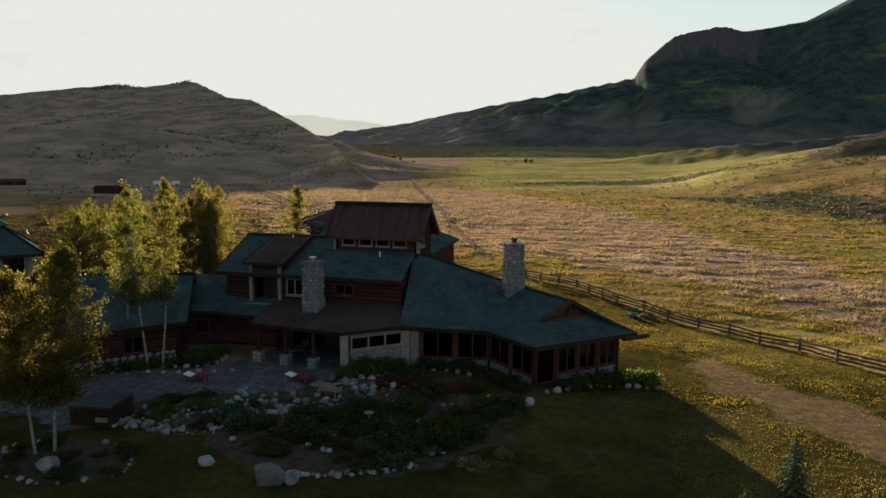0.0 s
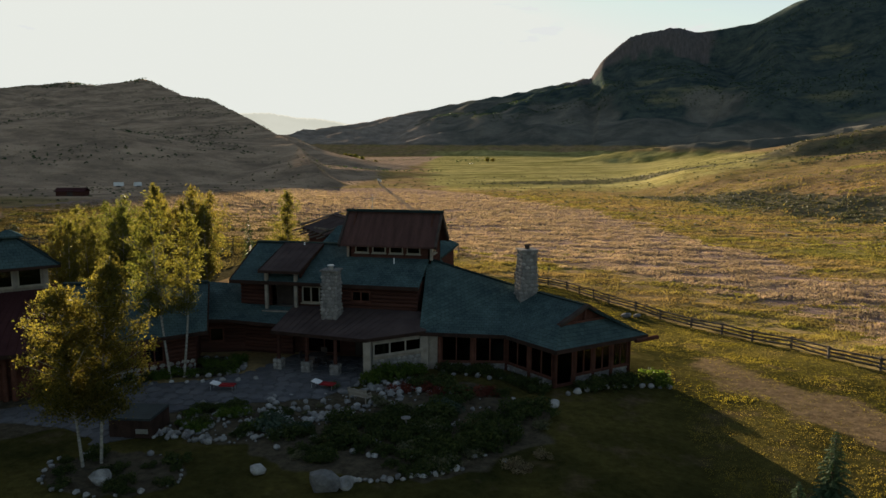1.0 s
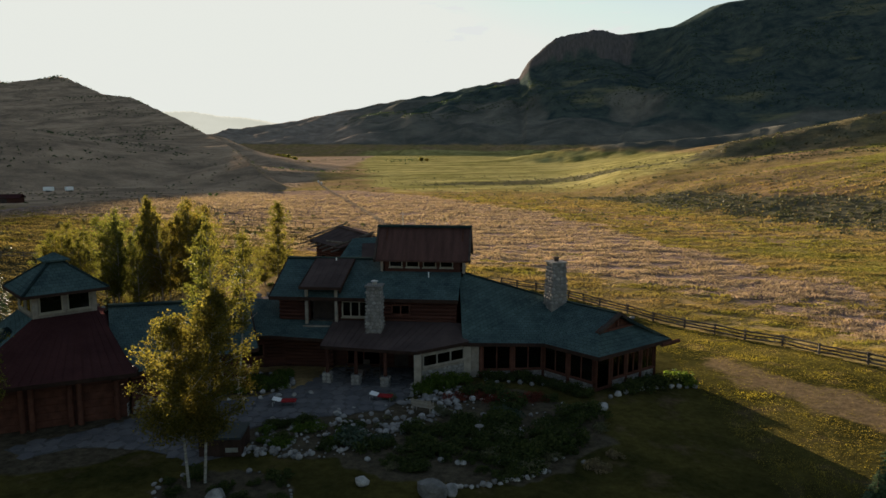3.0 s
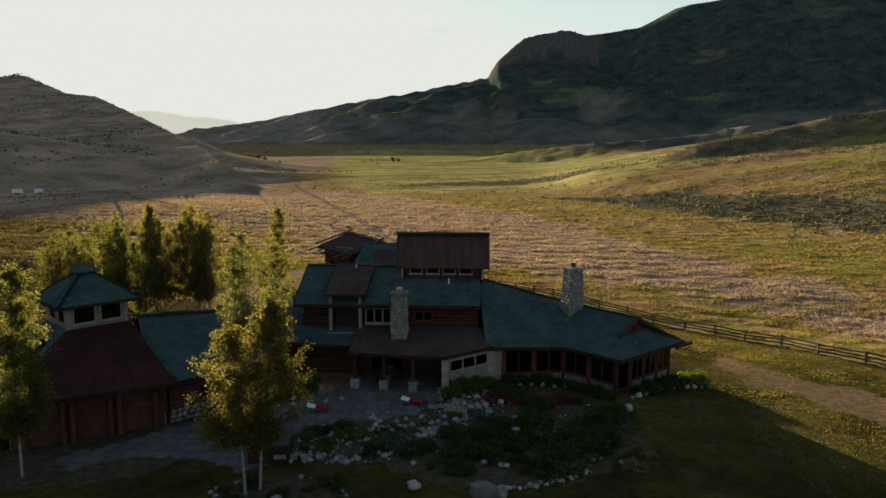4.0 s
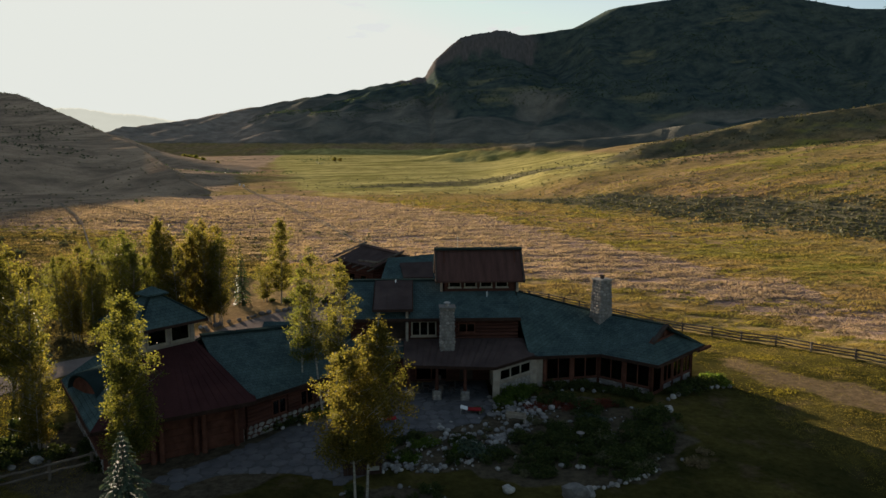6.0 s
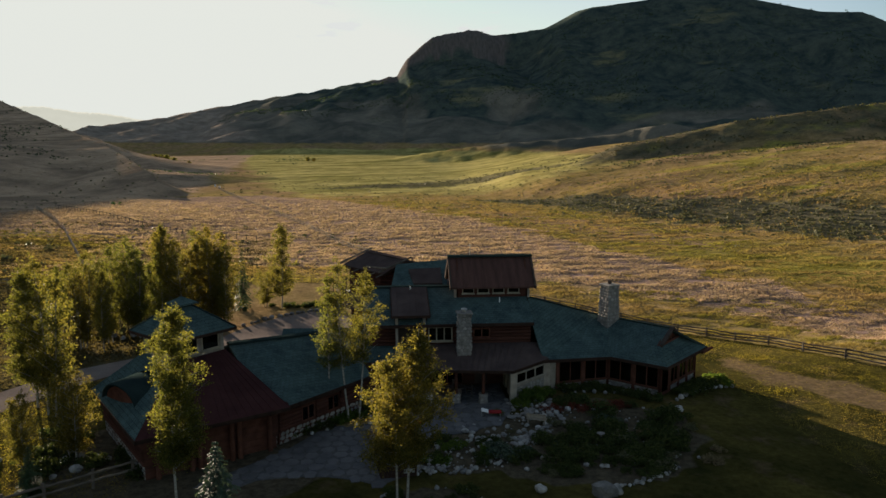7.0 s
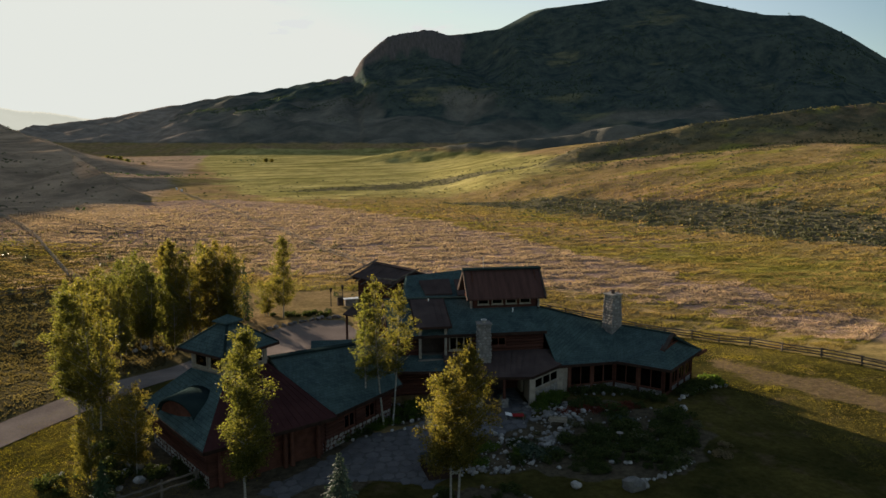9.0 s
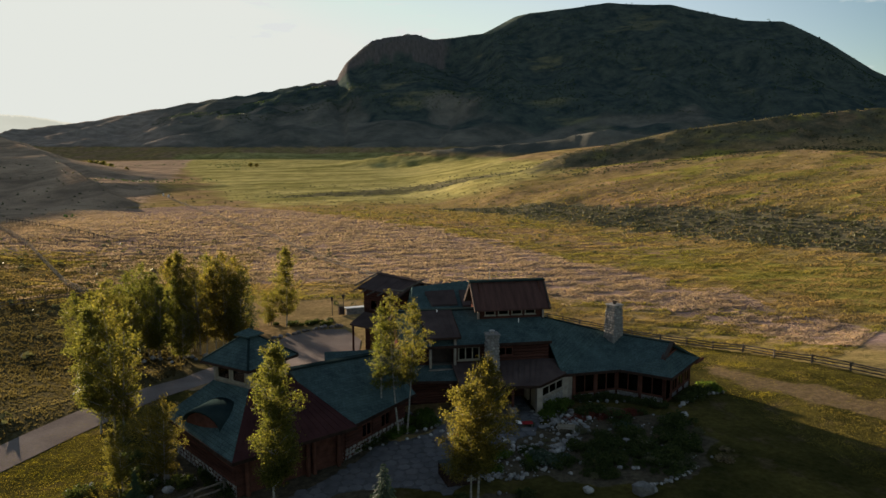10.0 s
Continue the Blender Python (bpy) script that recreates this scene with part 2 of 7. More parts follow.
def glass_mat():
    m, nt, b = mat("window_glass", 0.02)
    nt.nodes.remove(b)
    tr = nt.nodes.new("ShaderNodeBsdfTransparent")
    tr.inputs[0].default_value = (0.42, 0.46, 0.46, 1)
    gl = nt.nodes.new("ShaderNodeBsdfGlossy")
    gl.inputs["Roughness"].default_value = 0.03
    fr = node(nt, "ShaderNodeFresnel", IOR=1.5)
    mx = nt.nodes.new("ShaderNodeMixShader")
    nt.links.new(fr.outputs[0], mx.inputs[0])
    nt.links.new(tr.outputs[0], mx.inputs[1])
    nt.links.new(gl.outputs[0], mx.inputs[2])
    nt.links.new(mx.outputs[0], nt.nodes["Material Output"].inputs["Surface"])
    return m


M_GLASS = glass_mat()


# ---- mesh helpers ----
def box(bm, x0, y0, z0, x1, y1, z1, m=None):
    vs = [bm.verts.new(m @ Vector(c) if m else c) for c in
          ((x0, y0, z0), (x1, y0, z0), (x1, y1, z0), (x0, y1, z0), (x0, y0, z1), (x1, y0, z1), (x1, y1, z1), (x0, y1, z1))]
    for f in ((3, 2, 1, 0), (4, 5, 6, 7), (0, 1, 5, 4), (1, 2, 6, 5), (2, 3, 7, 6), (3, 0, 4, 7)):
        bm.faces.new([vs[i] for i in f])
    return vs


def rod(bm, a, b, r0, r1=None, n=8, wobble=0.0):
    """A round bar from a to b, with closed ends."""
    a, b = Vector(a), Vector(b)
    r1 = r0 if r1 is None else r1
    q = (b - a).to_track_quat("Z", "Y").to_matrix()
    rings = []
    for c, r in ((a, r0), (b, r1)):
        rings.append([bm.verts.new(c + q @ Vector((math.cos(k * math.tau / n) * r, math.sin(k * math.tau / n) * r, 0))) for k in range(n)])
    for k in range(n):
        bm.faces.new((rings[0][k], rings[0][(k + 1) % n], rings[1][(k + 1) % n], rings[1][k]))
    bm.faces.new(rings[0][::-1])
    bm.faces.new(rings[1])


def beam(bm, a, b, w, h):
    """A squared bar from a to b, w wide and h high, its top level with the line."""
    a, b = Vector(a), Vector(b)
    d = b - a
    side = Vector((-d.y, d.x, 0)).normalized() * (w / 2) if d.xy.length > 1e-6 else Vector((w / 2, 0, 0))
    up = side.cross(d).normalized() * -h if d.xy.length > 1e-6 else Vector((0, h, 0))
    if d.xy.length > 1e-6 and up.z > 0:
        up = -up
    vs = [bm.verts.new(p) for p in (a - side, a + side, a + side + up, a - side + up, b - side, b + side, b + side + up, b - side + up)]
    for f in ((0, 1, 2, 3), (7, 6, 5, 4), (0, 4, 5, 1), (1, 5, 6, 2), (2, 6, 7, 3), (3, 7, 4, 0)):
        bm.faces.new([vs[i] for i in f])


def slab(bm, pts, thick, uv_along=None):
    """A roof or floor plate: the polygon is its top, thick its depth straight down. UVs run along the first edge in metres."""
    uv = bm.loops.layers.uv.verify()
    pts = [Vector(p) for p in pts]
    top = [bm.verts.new(p) for p in pts]
    low = [bm.verts.new(p - Vector((0, 0, thick))) for p in pts]
    nrm = sum(((pts[i] - pts[0]).cross(pts[i + 1] - pts[0]) for i in range(1, len(pts) - 1)), Vector())
    if nrm.z < 0:
        top, low = top[::-1], low[::-1]
    faces = [bm.faces.new(top), bm.faces.new(low[::-1])]
    n = len(top)
    for i in range(n):
        faces.append(bm.faces.new((top[i], low[i], low[(i + 1) % n], top[(i + 1) % n])))
    along = Vector(uv_along or (pts[1] - pts[0])).normalized()
    up = nrm.normalized().cross(along)
    for f in faces:
        for l in f.loops:
            l[uv].uv = (l.vert.co.dot(along), l.vert.co.dot(up))
    return faces


def part(name, bm, material, parent=None, label="", smooth=False, triangulate=False):
    bmesh.ops.recalc_face_normals(bm, faces=bm.faces)
    me = bpy.data.meshes.new(name)
    bm.to_mesh(me)
    bm.free()
    if smooth:
        me.polygons.foreach_set("use_smooth", [True] * len(me.polygons))
    me.materials.append(material)
    ob = new(name, me)
    if parent:
        ob.parent = parent
    if label:
        tagged(ob, label)
    return ob


def shared(name, me, m, parent):
    ob = new(name, me)
    ob.parent = parent
    ob.matrix_basis = m
    return ob


def empty(name, m=None):
    ob = new(name)
    ob.empty_display_size = 0.3
    if m:
        ob.matrix_basis = m
    return ob


def raw(name, verts, faces, material, smooth=False):
    me = bpy.data.meshes.new(name)
    me.from_pydata(verts, [], faces)
    me.materials.append(material)
    if smooth:
        me.polygons.foreach_set("use_smooth", [True] * len(me.polygons))
    me.update()
    return me


# ---- ground ----
def smooth01(x, a, b):
    t = np.clip((x - a) / (b - a), 0, 1)
    return t * t * (3 - 2 * t)


def along_line(x, y, pts):
    """Distance from a polyline in plan, the crest height at the nearest place, and the side (positive: to the right of its run)."""
    best = np.full(x.shape, 1e9)
    high, side = np.zeros(x.shape), np.zeros(x.shape)
    for (x0, y0, h0), (x1, y1, h1) in zip([p[:3] for p in pts], [p[:3] for p in pts[1:]]):
        dx, dy = x1 - x0, y1 - y0
        t = np.clip(((x - x0) * dx + (y - y0) * dy) / (dx * dx + dy * dy), 0, 1)
        d = np.hypot(x - x0 - t * dx, y - y0 - t * dy)
        s = (x - x0) * dy - (y - y0) * dx
        near = d < best
        best, high, side = np.where(near, d, best), np.where(near, h0 + t * (h1 - h0), high), np.where(near, s, side)
    return best, high, side


def lumps(x, y, size, seed=0):
    """Smooth value noise by sines of turned waves."""
    rng = np.random.RandomState(seed)
    out = np.zeros(x.shape)
    for k in range(7):
        a, ph, f = rng.uniform(0, math.tau), rng.uniform(0, math.tau), rng.uniform(0.6, 1.7) * math.tau / size
        out += np.sin((x * math.cos(a) + y * math.sin(a)) * f + ph + 1.3 * np.sin((x * math.sin(a) - y * math.cos(a)) * f * 0.7 + ph))
    return out / 7


LEFT_HILL = ((-1640, 994, 80.5), (-1464, 1116, 87.8), (-1278, 1216, 109.4), (-1150, 1236, 135.1), (-1000, 1225, 144.4), (-906, 1222, 133.8), (-819, 1210, 147.9), (-677, 1101, 105.3), (-579, 1007, 93.5), (-474, 882, 67.3), (-365, 734, 43.1), (-250, 545, 22.0), (-194, 438, 13.7), (-150, 348, 6.4), (-131, 312, 0.5), (-118, 292, -7.0))
LEFT_NOSE = ((-470, 930, 36), (-385, 824, 33.4), (-319, 744, 18.9), (-259, 670, 7.7), (-216, 611, -1.5), (-191, 577, -8.0))
RIGHT_RANGE = ((-1725, 2736, -30), (-1227, 2939, 63), (-914, 2790, 119), (-503, 2727, 192), (-194, 2606, 232), (29, 2437, 260), (67, 2437, 320), (156, 2430, 396), (285, 2419, 420), (372, 2407, 402), (529, 2381, 420), (673, 2302, 479), (914, 2212, 508), (1090, 2130, 490), (1280, 2018, 428), (1372, 1957, 416), (1475, 1881, 342), (1567, 1803, 250), (1707, 1681, 146), (1971, 1384, 89))
BENCH_FAR = ((-80, 960, -8), (-35, 893, 0.5), (15, 842, 8.3), (60, 798, 16.3), (120, 749, 23.6), (166, 718, 27.2), (208, 686, 30.6), (233, 666, 36), (256, 647, 43), (267, 637, 42), (288, 622, 38), (330, 590, 32), (420, 520, 40))
LEFT_SPUR = ((-620, 247, -10), (-470, 387, 8), (-455, 403, 18), (-439, 419, 28), (-415, 428, 36), (-385, 427, 38), (-341, 411, 31), (-294, 384, 21), (-238, 349, 8), (-188, 309, -10))
BENCH_NEAR = ((62, 340, -8), (84, 329, 11), (104, 322, 20), (132, 312, 26), (160, 301, 32.5), (215, 284, 40.5), (300, 262, 47), (420, 225, 46))


def height(x, y):
    x, y = np.asarray(x, float), np.asarray(y, float)
    # valley floor: falls a little behind the house, rises again far off, and to the right
    z = 0.15 - 1.6 * smooth01(y, 6, 28) - 1.2 * smooth01(y, 28, 150) - 2.2 * smooth01(y, 150, 420) + 2 * smooth01(y, 600, 1400) + 0.022 * np.clip(x + 0.3 * y, 0, 260) * smooth01(y, 200, 420)
    z = z - 0.45 * smooth01(x, 2, 9) * (1 - smooth01(y, 6, 28))
    z = z + 2.0 * smooth01(x, 45, 130) * smooth01(y, 20, 80)
    # the long fields that climb to the terrace on the right
    rise = -17.0 + 0.15 * np.minimum(x, 185) + 0.05 * np.clip(y, -100, 300) + 0.8 * lumps(x, y * 1.6, 120, 71) + 0.25 * lumps(x, y * 1.8, 38, 72)
    over = np.maximum(rise + 0.01 * np.maximum(x - 185, 0) - z, 0)
    far = smooth01(y - 0.25 * x, 290, 600)
    z = z + over * smooth01(over, 0, 7) * smooth01(x, 10, 60) * (1 - far)
    z = z + 11 * smooth01(x, 40, 170) * smooth01(y, 380, 520) * (1 - smooth01(y, 900, 1300))
    z = z + 1.6 * smooth01(-x, 60, 120) * (1 - smooth01(y, 150, 260))
    rough = lumps(x, y, 60, 1) * 0.2 * smooth01(np.hypot(x + 12, y), 35, 90)
    z = z + rough
    for pts, front, back, power in ((LEFT_HILL, 620, 500, 1.05), (LEFT_SPUR, 260, 220, 1.0), (LEFT_NOSE, 70, 110, 1.1), (RIGHT_RANGE, 950, 1200, 1.3), (BENCH_FAR, 45, 160, 1.1), (BENCH_NEAR, 60, 140, 1.0)):
        d, h, s = along_line(x, y, pts)
        if pts is LEFT_HILL:  # its nose narrows towards the valley
            front, back = 44 + 900 * smooth01(h, 0, 95), 14 + 150 * smooth01(h, 5, 95)
        if pts is BENCH_NEAR:  # a steep nose, then a long easy slope
            front = 20 + 12 * smooth01(h, 22, 34)
        w = np.where(s > 0, front, back) * (1 + 0.15 * lumps(x, y, 0.35 * np.mean(front) + 40, 5))
        u = np.clip(d / w, 0, 1)
        fall = (1 - u) ** power
        fall = fall * (1 - (0.0 if pts in (LEFT_HILL, LEFT_SPUR, LEFT_NOSE) else 0.35) * u * (1 - u))
        ribs = lumps(x, y, 25 + 0.25 * float(np.mean(front)), 9) * np.minimum(h, 120) * 0.09 * np.clip(u * 3, 0, 1) * (1 - u)
        if pts is RIGHT_RANGE:  # spurs and gullies down its face
            ribs = ribs + (0.35 - np.abs(lumps(x + 0.3 * y, y * 0.45, 420, 61))) * 85 * np.clip(u * 4, 0, 1) * (1 - u) * smooth01(h, 20, 140)
            ribs = ribs + (0.3 - np.abs(lumps(x + 0.4 * y, y * 0.5, 140, 62))) * 16 * np.clip(u * 4, 0, 1) * (1 - u) * smooth01(h, 20, 140)
        lift = np.maximum(h - z, 0) * fall + ribs * smooth01(h, 2, 12)
        z = z + lift
    # the cliff band under the crag of the right range
    d, h, s = along_line(x, y, RIGHT_RANGE)
    crag = smooth01(x, 45, 110) * (1 - smooth01(x, 410, 540)) * (y > 1500)
    z = z - 42 * crag * smooth01(d, 60, 95) * (1 - smooth01(d, 95, 430)) * (s > 0)
    # its crest is broken rock
    z = z + crag * (7 * lumps(x, y * 0.15, 60, 91) + 4 * np.abs(lumps(x, y * 0.2, 26, 92))) * (1 - smooth01(d, 20, 140))
    return z


PINK_EDGE = ((-170, 262), (-124, 286), (-78, 300), (-32, 243), (-4, 195), (11, 166), (22, 134), (28, 104), (34, 88), (38, 70), (44, 40), (54, 5), (64, -30))
SAGE_BAND = ((20, 246, 3), (33, 233, 5), (47, 212, 8), (58, 189, 11), (69, 164, 12), (80, 147, 15), (88, 129, 17), (94, 112, 16), (102, 89, 13), (110, 60, 12), (120, 20, 10))
SAGE_FAR = ((-60, 345, 5), (-26, 352, 18), (-3, 356, 24), (22, 372, 26), (54, 345, 16), (80, 330, 6))
TAN_BAND = ((8, 196, 4), (20, 173, 8), (30, 151, 11), (37, 131, 11), (44, 112, 8), (50, 96, 3))


def within(x, y, band, rough=0.5):
    """One inside a band of changing half-width along a line, fading over its ragged edge."""
    d, half, s = along_line(x, y, band)
    return 1 - smooth01(d / half + rough * lumps(x, y * 1.3, 22, 12) + 0.6 * rough * lumps(x, y, 7, 13), 0.7, 1.25)


def pink_side(x, y):
    """Signed distance from the seed-grass edge, positive on the house's side."""
    d, h, s = along_line(x, y, [(px, py, 0) for px, py in PINK_EDGE])
    return np.sign(s) * d


def pinkness(x, y):
    """How far the dry seed-grass reaches: between the rail fence and the green fields."""
    d, h, s = along_line(x, y, [(px, py, 0) for px, py in ((-60, 62), (-30, 58)) + FENCE_LINE + ((60, -60),)])
    w = lumps(x, y, 26, 3)
    return smooth01(pink_side(x, y) + 7 * w + 3 * lumps(x, y, 8, 4), -3, 11) * (s < 0) * smooth01(d + 6 * w, 5, 26) * (x > -150) * (1 - smooth01(-x, 55, 110) * (1 - smooth01(y, 90, 160)))


def sageness(x, y):
    """Dark drifts of sagebrush over the rising fields."""
    s = 0.5 * smooth01(0.5 + lumps(x, y * 2.2, 55, 11), 0.65, 1.0) * smooth01(x, 30, 80) * smooth01(y, 90, 150) * (1 - smooth01(y, 300, 420))
    return np.maximum(s, np.maximum(within(x, y, SAGE_BAND), 0.6 * within(x, y, SAGE_FAR)))


def ground_z(x, y):
    return float(height(np.array([x]), np.array([y]))[0])


FENCE_LINE = ((-6.6, 46.7), (0.0, 41.0), (5.0, 34.0), (9.6, 27.2), (14.0, 21.6), (18.3, 16.6), (22.5, 10.0), (26.5, 3.0), (31.0, -6.0))


def build_ground():
    cx, cy = -10.0, -25.0
    az = np.concatenate([np.arange(-52, 52, 0.22), np.arange(52, 308, 2.0)])
    rings = np.concatenate([np.arange(1.0, 90, 0.8), np.geomspace(90, 4600, 230)])
    a = np.radians(az)
    R, A = np.meshgrid(rings, a, indexing="ij")
    X, Y = cx + R * np.sin(A), cy + R * np.cos(A)
    Z = height(X, Y)
    n, k = R.shape
    verts = np.stack([X, Y, Z], -1).reshape(-1, 3)
    i = np.arange(n - 1)[:, None] * k + np.arange(k)[None]
    j = np.arange(n - 1)[:, None] * k + (np.arange(k)[None] + 1) % k
    quads = np.stack([i, i + k, j + k, j], -1).reshape(-1, 4)
    verts = np.vstack([verts, [[cx, cy, ground_z(cx, cy)]]])
    c = len(verts) - 1
    tris = [(c, m_, (m_ + 1) % k) for m_ in range(k)]
    me = bpy.data.meshes.new("ground")
    me.from_pydata(verts.tolist(), [], quads[:, ::-1].tolist() + [t[::-1] for t in tris])
    me.polygons.foreach_set("use_smooth", [True] * len(me.polygons))
    me.update()
    x, y, z = verts.T
    d, h, s = along_line(x, y, [(px, py, 0) for px, py in ((-60, 62), (-30, 58)) + FENCE_LINE + ((60, -60),)])
    inside = smooth01(s, 0.0, 1.0)  # house side of the rail fence
    w = lumps(x, y, 26, 3)
    lawn = inside * (1 - smooth01(y, 19, 23) * smooth01(-x, 12, 16)) * (np.hypot(x, y) < 140) * smooth01(x + 14 + 1.5 * w, 0, 1.5)
    lawn = np.maximum(lawn, inside * smooth01(-y - 10.6, 0, 0.6) * (np.hypot(x, y) < 150))
    lawn = np.maximum(lawn, smooth01(-x - 40, 0, 2) * smooth01(x + 54.5 - 0.55 * y, 0, 1) * (y < 12) * (np.hypot(x, y) < 150))
    pink = pinkness(x, y)
    sage = sageness(x, y)
    green = smooth01(x + 0.22 * y + 14 * w, -40, 30) * smooth01(y + 20 * w, 220, 340) * (1 - smooth01(z, 8, 20)) * (1 - smooth01(y + 60 * lumps(x, y, 300, 6), 1500, 1750))
    tan = within(x, y, TAN_BAND)
    low_green = smooth01(-pink_side(x, y) + 5 * w, 0, 9) * (1 - smooth01(y + 0.55 * x + 10 * w, 105, 125)) * (x > 5)
    lush = smooth01(x, 60, 130) * smooth01(lumps(x, y * 2.0, 75, 15) + 0.5 * lumps(x, y * 2.5, 25, 16), -0.1, 0.5) * (y > 20) * (1 - smooth01(y, 330, 420))
    lush = np.maximum(lush, low_green)
    hill = smooth01(z - 0.008 * np.hypot(x, y) + 3 * lumps(x, y, 60, 7), 3, 22) * np.where(x > 0, smooth01(y, 480, 620), 1.0)
    dry_hill = smooth01(z - 0.002 * np.hypot(x, y) + 2 * lumps(x, y, 45, 8), 0, 7) * smooth01(-x - 0.25 * y, -30, 40) * (y < 1500) * (x < 0)
    dry_hill = np.maximum(dry_hill, smooth01(-x - 0.15 * y + 12 * w, 52, 90) * smooth01(y, 110, 200) * (y < 1500) * (x < 0))
    # lower left side of the range, where haze is painted in as paler colour
    hazed_flank = hill * (y > 1000) * smooth01(lumps(x, y, 500, 77) * 260 - x - 0.25 * (y - 1400), -250, 700)
    forest = hill * (y > 900) * smooth01(z + 90 * lumps(x, y, 420, 78) + 40 * lumps(x, y, 130, 79) + 0.10 * x, 70, 210)
    nose_d, nose_h, nose_s = along_line(x, y, BENCH_NEAR)
    sage = np.maximum(sage, 0.6 * (nose_s > -300) * (1 - smooth01(nose_d, 20, 45)) * smooth01(nose_h, 6, 14))
    bare = (1 - smooth01(np.abs((x - 14.2) * 0.8 + (y - 3.0) * 0.6 + 1.8 * lumps(x, y, 9, 81)), 0.5, 4.0) * 0.85) * smooth01(x, 8, 12) * (y < 12) * (s > 0)
    rough_ground = smooth01(-x - 52 + 0.55 * np.clip(y, -20, 20), 0, 3) * (1 - smooth01(y, 60, 110)) * (x > -170)
    rd, rh, rs = along_line(x, y, RIGHT_RANGE)
    cliff = smooth01(x, -70, -30) * (1 - smooth01(x, 330, 480)) * smooth01(rd + 25 * lumps(x, y, 90, 21), -10, 14) * (1 - smooth01(rd + 25 * lumps(x, y, 70, 22), 85, 120)) * (y > 1500)
    soil = (1 - smooth01(np.hypot((x + 7.2) / 7.4, (y + 6.4) / 6.3) + 0.25 * lumps(x, y, 6, 44), 0.9, 1.05)) * (y < 2)
    soil = np.maximum(soil, 1 - smooth01(np.hypot((x + 8.6) / 6.4, (y + 10.8) / 3.9) + 0.2 * lumps(x, y, 5, 47), 0.9, 1.05))
    soil = np.maximum(soil, 1 - smooth01(np.hypot((x + 17.6) / 2.6, (y + 8.6) / 3.4), 0.85, 1.05))
    soil = np.maximum(soil, 1 - smooth01(np.hypot((x + 33.5) / 9.5, (y + 7.5) / 8.5) + 0.1 * lumps(x, y, 5, 46), 0.9, 1.05))
    soil = np.maximum(soil, 1 - smooth01(np.hypot((x + 19.5) / 3.6, (y + 16.0) / 2.3), 0.85, 1.05))
    soil = np.maximum(soil, 1 - smooth01(np.hypot((x + 24.0) / 3.4, (y + 0.6) / 2.6), 0.85, 1.05))
    soil = np.maximum(soil, 1 - smooth01(np.hypot((x + 16.2) / 5.6, (y + 7.6) / 4.6) + 0.2 * lumps(x, y, 5, 45), 0.85, 1.05))
    for name, values in (("lawn", lawn), ("pink", pink), ("sage", sage), ("green", green), ("hill", hill), ("cliff", cliff), ("soil", soil), ("dry_hill", dry_hill), ("rough", rough_ground), ("lush", lush), ("hazed_flank", hazed_flank), ("bare", bare), ("tan", tan), ("forest", forest)):
        at = me.attributes.new(name, "FLOAT", "POINT")
        at.data.foreach_set("value", np.clip(values, 0, 1).astype(np.float32))
    m, nt, b = mat("ground_cover", 0.95)
    p = place(nt)

    def zone(name, scale=0.6, amount=0.7):
        a_ = nt.nodes.new("ShaderNodeAttribute")
        a_.attribute_name = name
        mth = nt.nodes.new("ShaderNodeMath")
        mth.operation = "MULTIPLY_ADD"
        nt.links.new(noisy(nt, p, scale, 5, 0.65), mth.inputs[0])
        mth.inputs[1].default_value = amount
        sub = nt.nodes.new("ShaderNodeMath")
        sub.operation = "SUBTRACT"
        nt.links.new(a_.outputs["Fac"], sub.inputs[0])
        sub.inputs[1].default_value = amount / 2
        nt.links.new(sub.outputs[0], mth.inputs[2])
        return ramp(nt, mth.outputs[0], ((0.35, (0, 0, 0)), (0.65, (1, 1, 1))))

    fine = noisy(nt, p, 2.2, 6, 0.7)
    mid = noisy(nt, p, 0.12, 5, 0.6)
    wide = noisy(nt, p, 0.018, 4, 0.6)
    streak = noisy(nt, p, 0.35, 5, 0.65, stretch=(0.35, 1.6, 1))
    field = mixed(nt, ramp(nt, streak, ((0.35, (0, 0, 0)), (0.65, (1, 1, 1)))), (0.17, 0.135, 0.05), (0.30, 0.22, 0.09))
    field = mixed(nt, ramp(nt, wide, ((0.4, (0, 0, 0)), (0.65, (1, 1, 1)))), field, (0.27, 0.175, 0.10))
    col = field
    col = mixed(nt, zone("lush", 0.1, 0.7), col, mixed(nt, streak, (0.17, 0.155, 0.035), (0.31, 0.26, 0.07)))
    swath = noisy(nt, p, 0.016, 8, 0.62, stretch=(0.8, 1.5, 1))
    col = mixed(nt, zone("green", 0.04, 0.6), col, mixed(nt, ramp(nt, swath, ((0.36, (0, 0, 0)), (0.62, (1, 1, 1)))), (0.18, 0.165, 0.05), (0.40, 0.34, 0.13)))
    col = mixed(nt, zone("pink", 0.12, 0.8), col, mixed(nt, ramp(nt, streak, ((0.3, (0, 0, 0)), (0.7, (1, 1, 1)))), (0.17, 0.118, 0.10), (0.32, 0.225, 0.195)))
    col = mixed(nt, zone("tan", 0.08, 0.7), col, mixed(nt, streak, (0.24, 0.155, 0.095), (0.33, 0.225, 0.15)))
    col = mixed(nt, zone("sage", 0.12, 0.9), col, (0.105, 0.095, 0.06))
    dash = noisy(nt, p, 0.085, 9, 0.72)
    col = mixed(nt, 1.0, col, ramp(nt, dash, ((0.34, (0.56, 0.58, 0.58)), (0.5, (0.98, 0.98, 0.98)), (0.66, (1.34, 1.32, 1.26)))), "MULTIPLY")
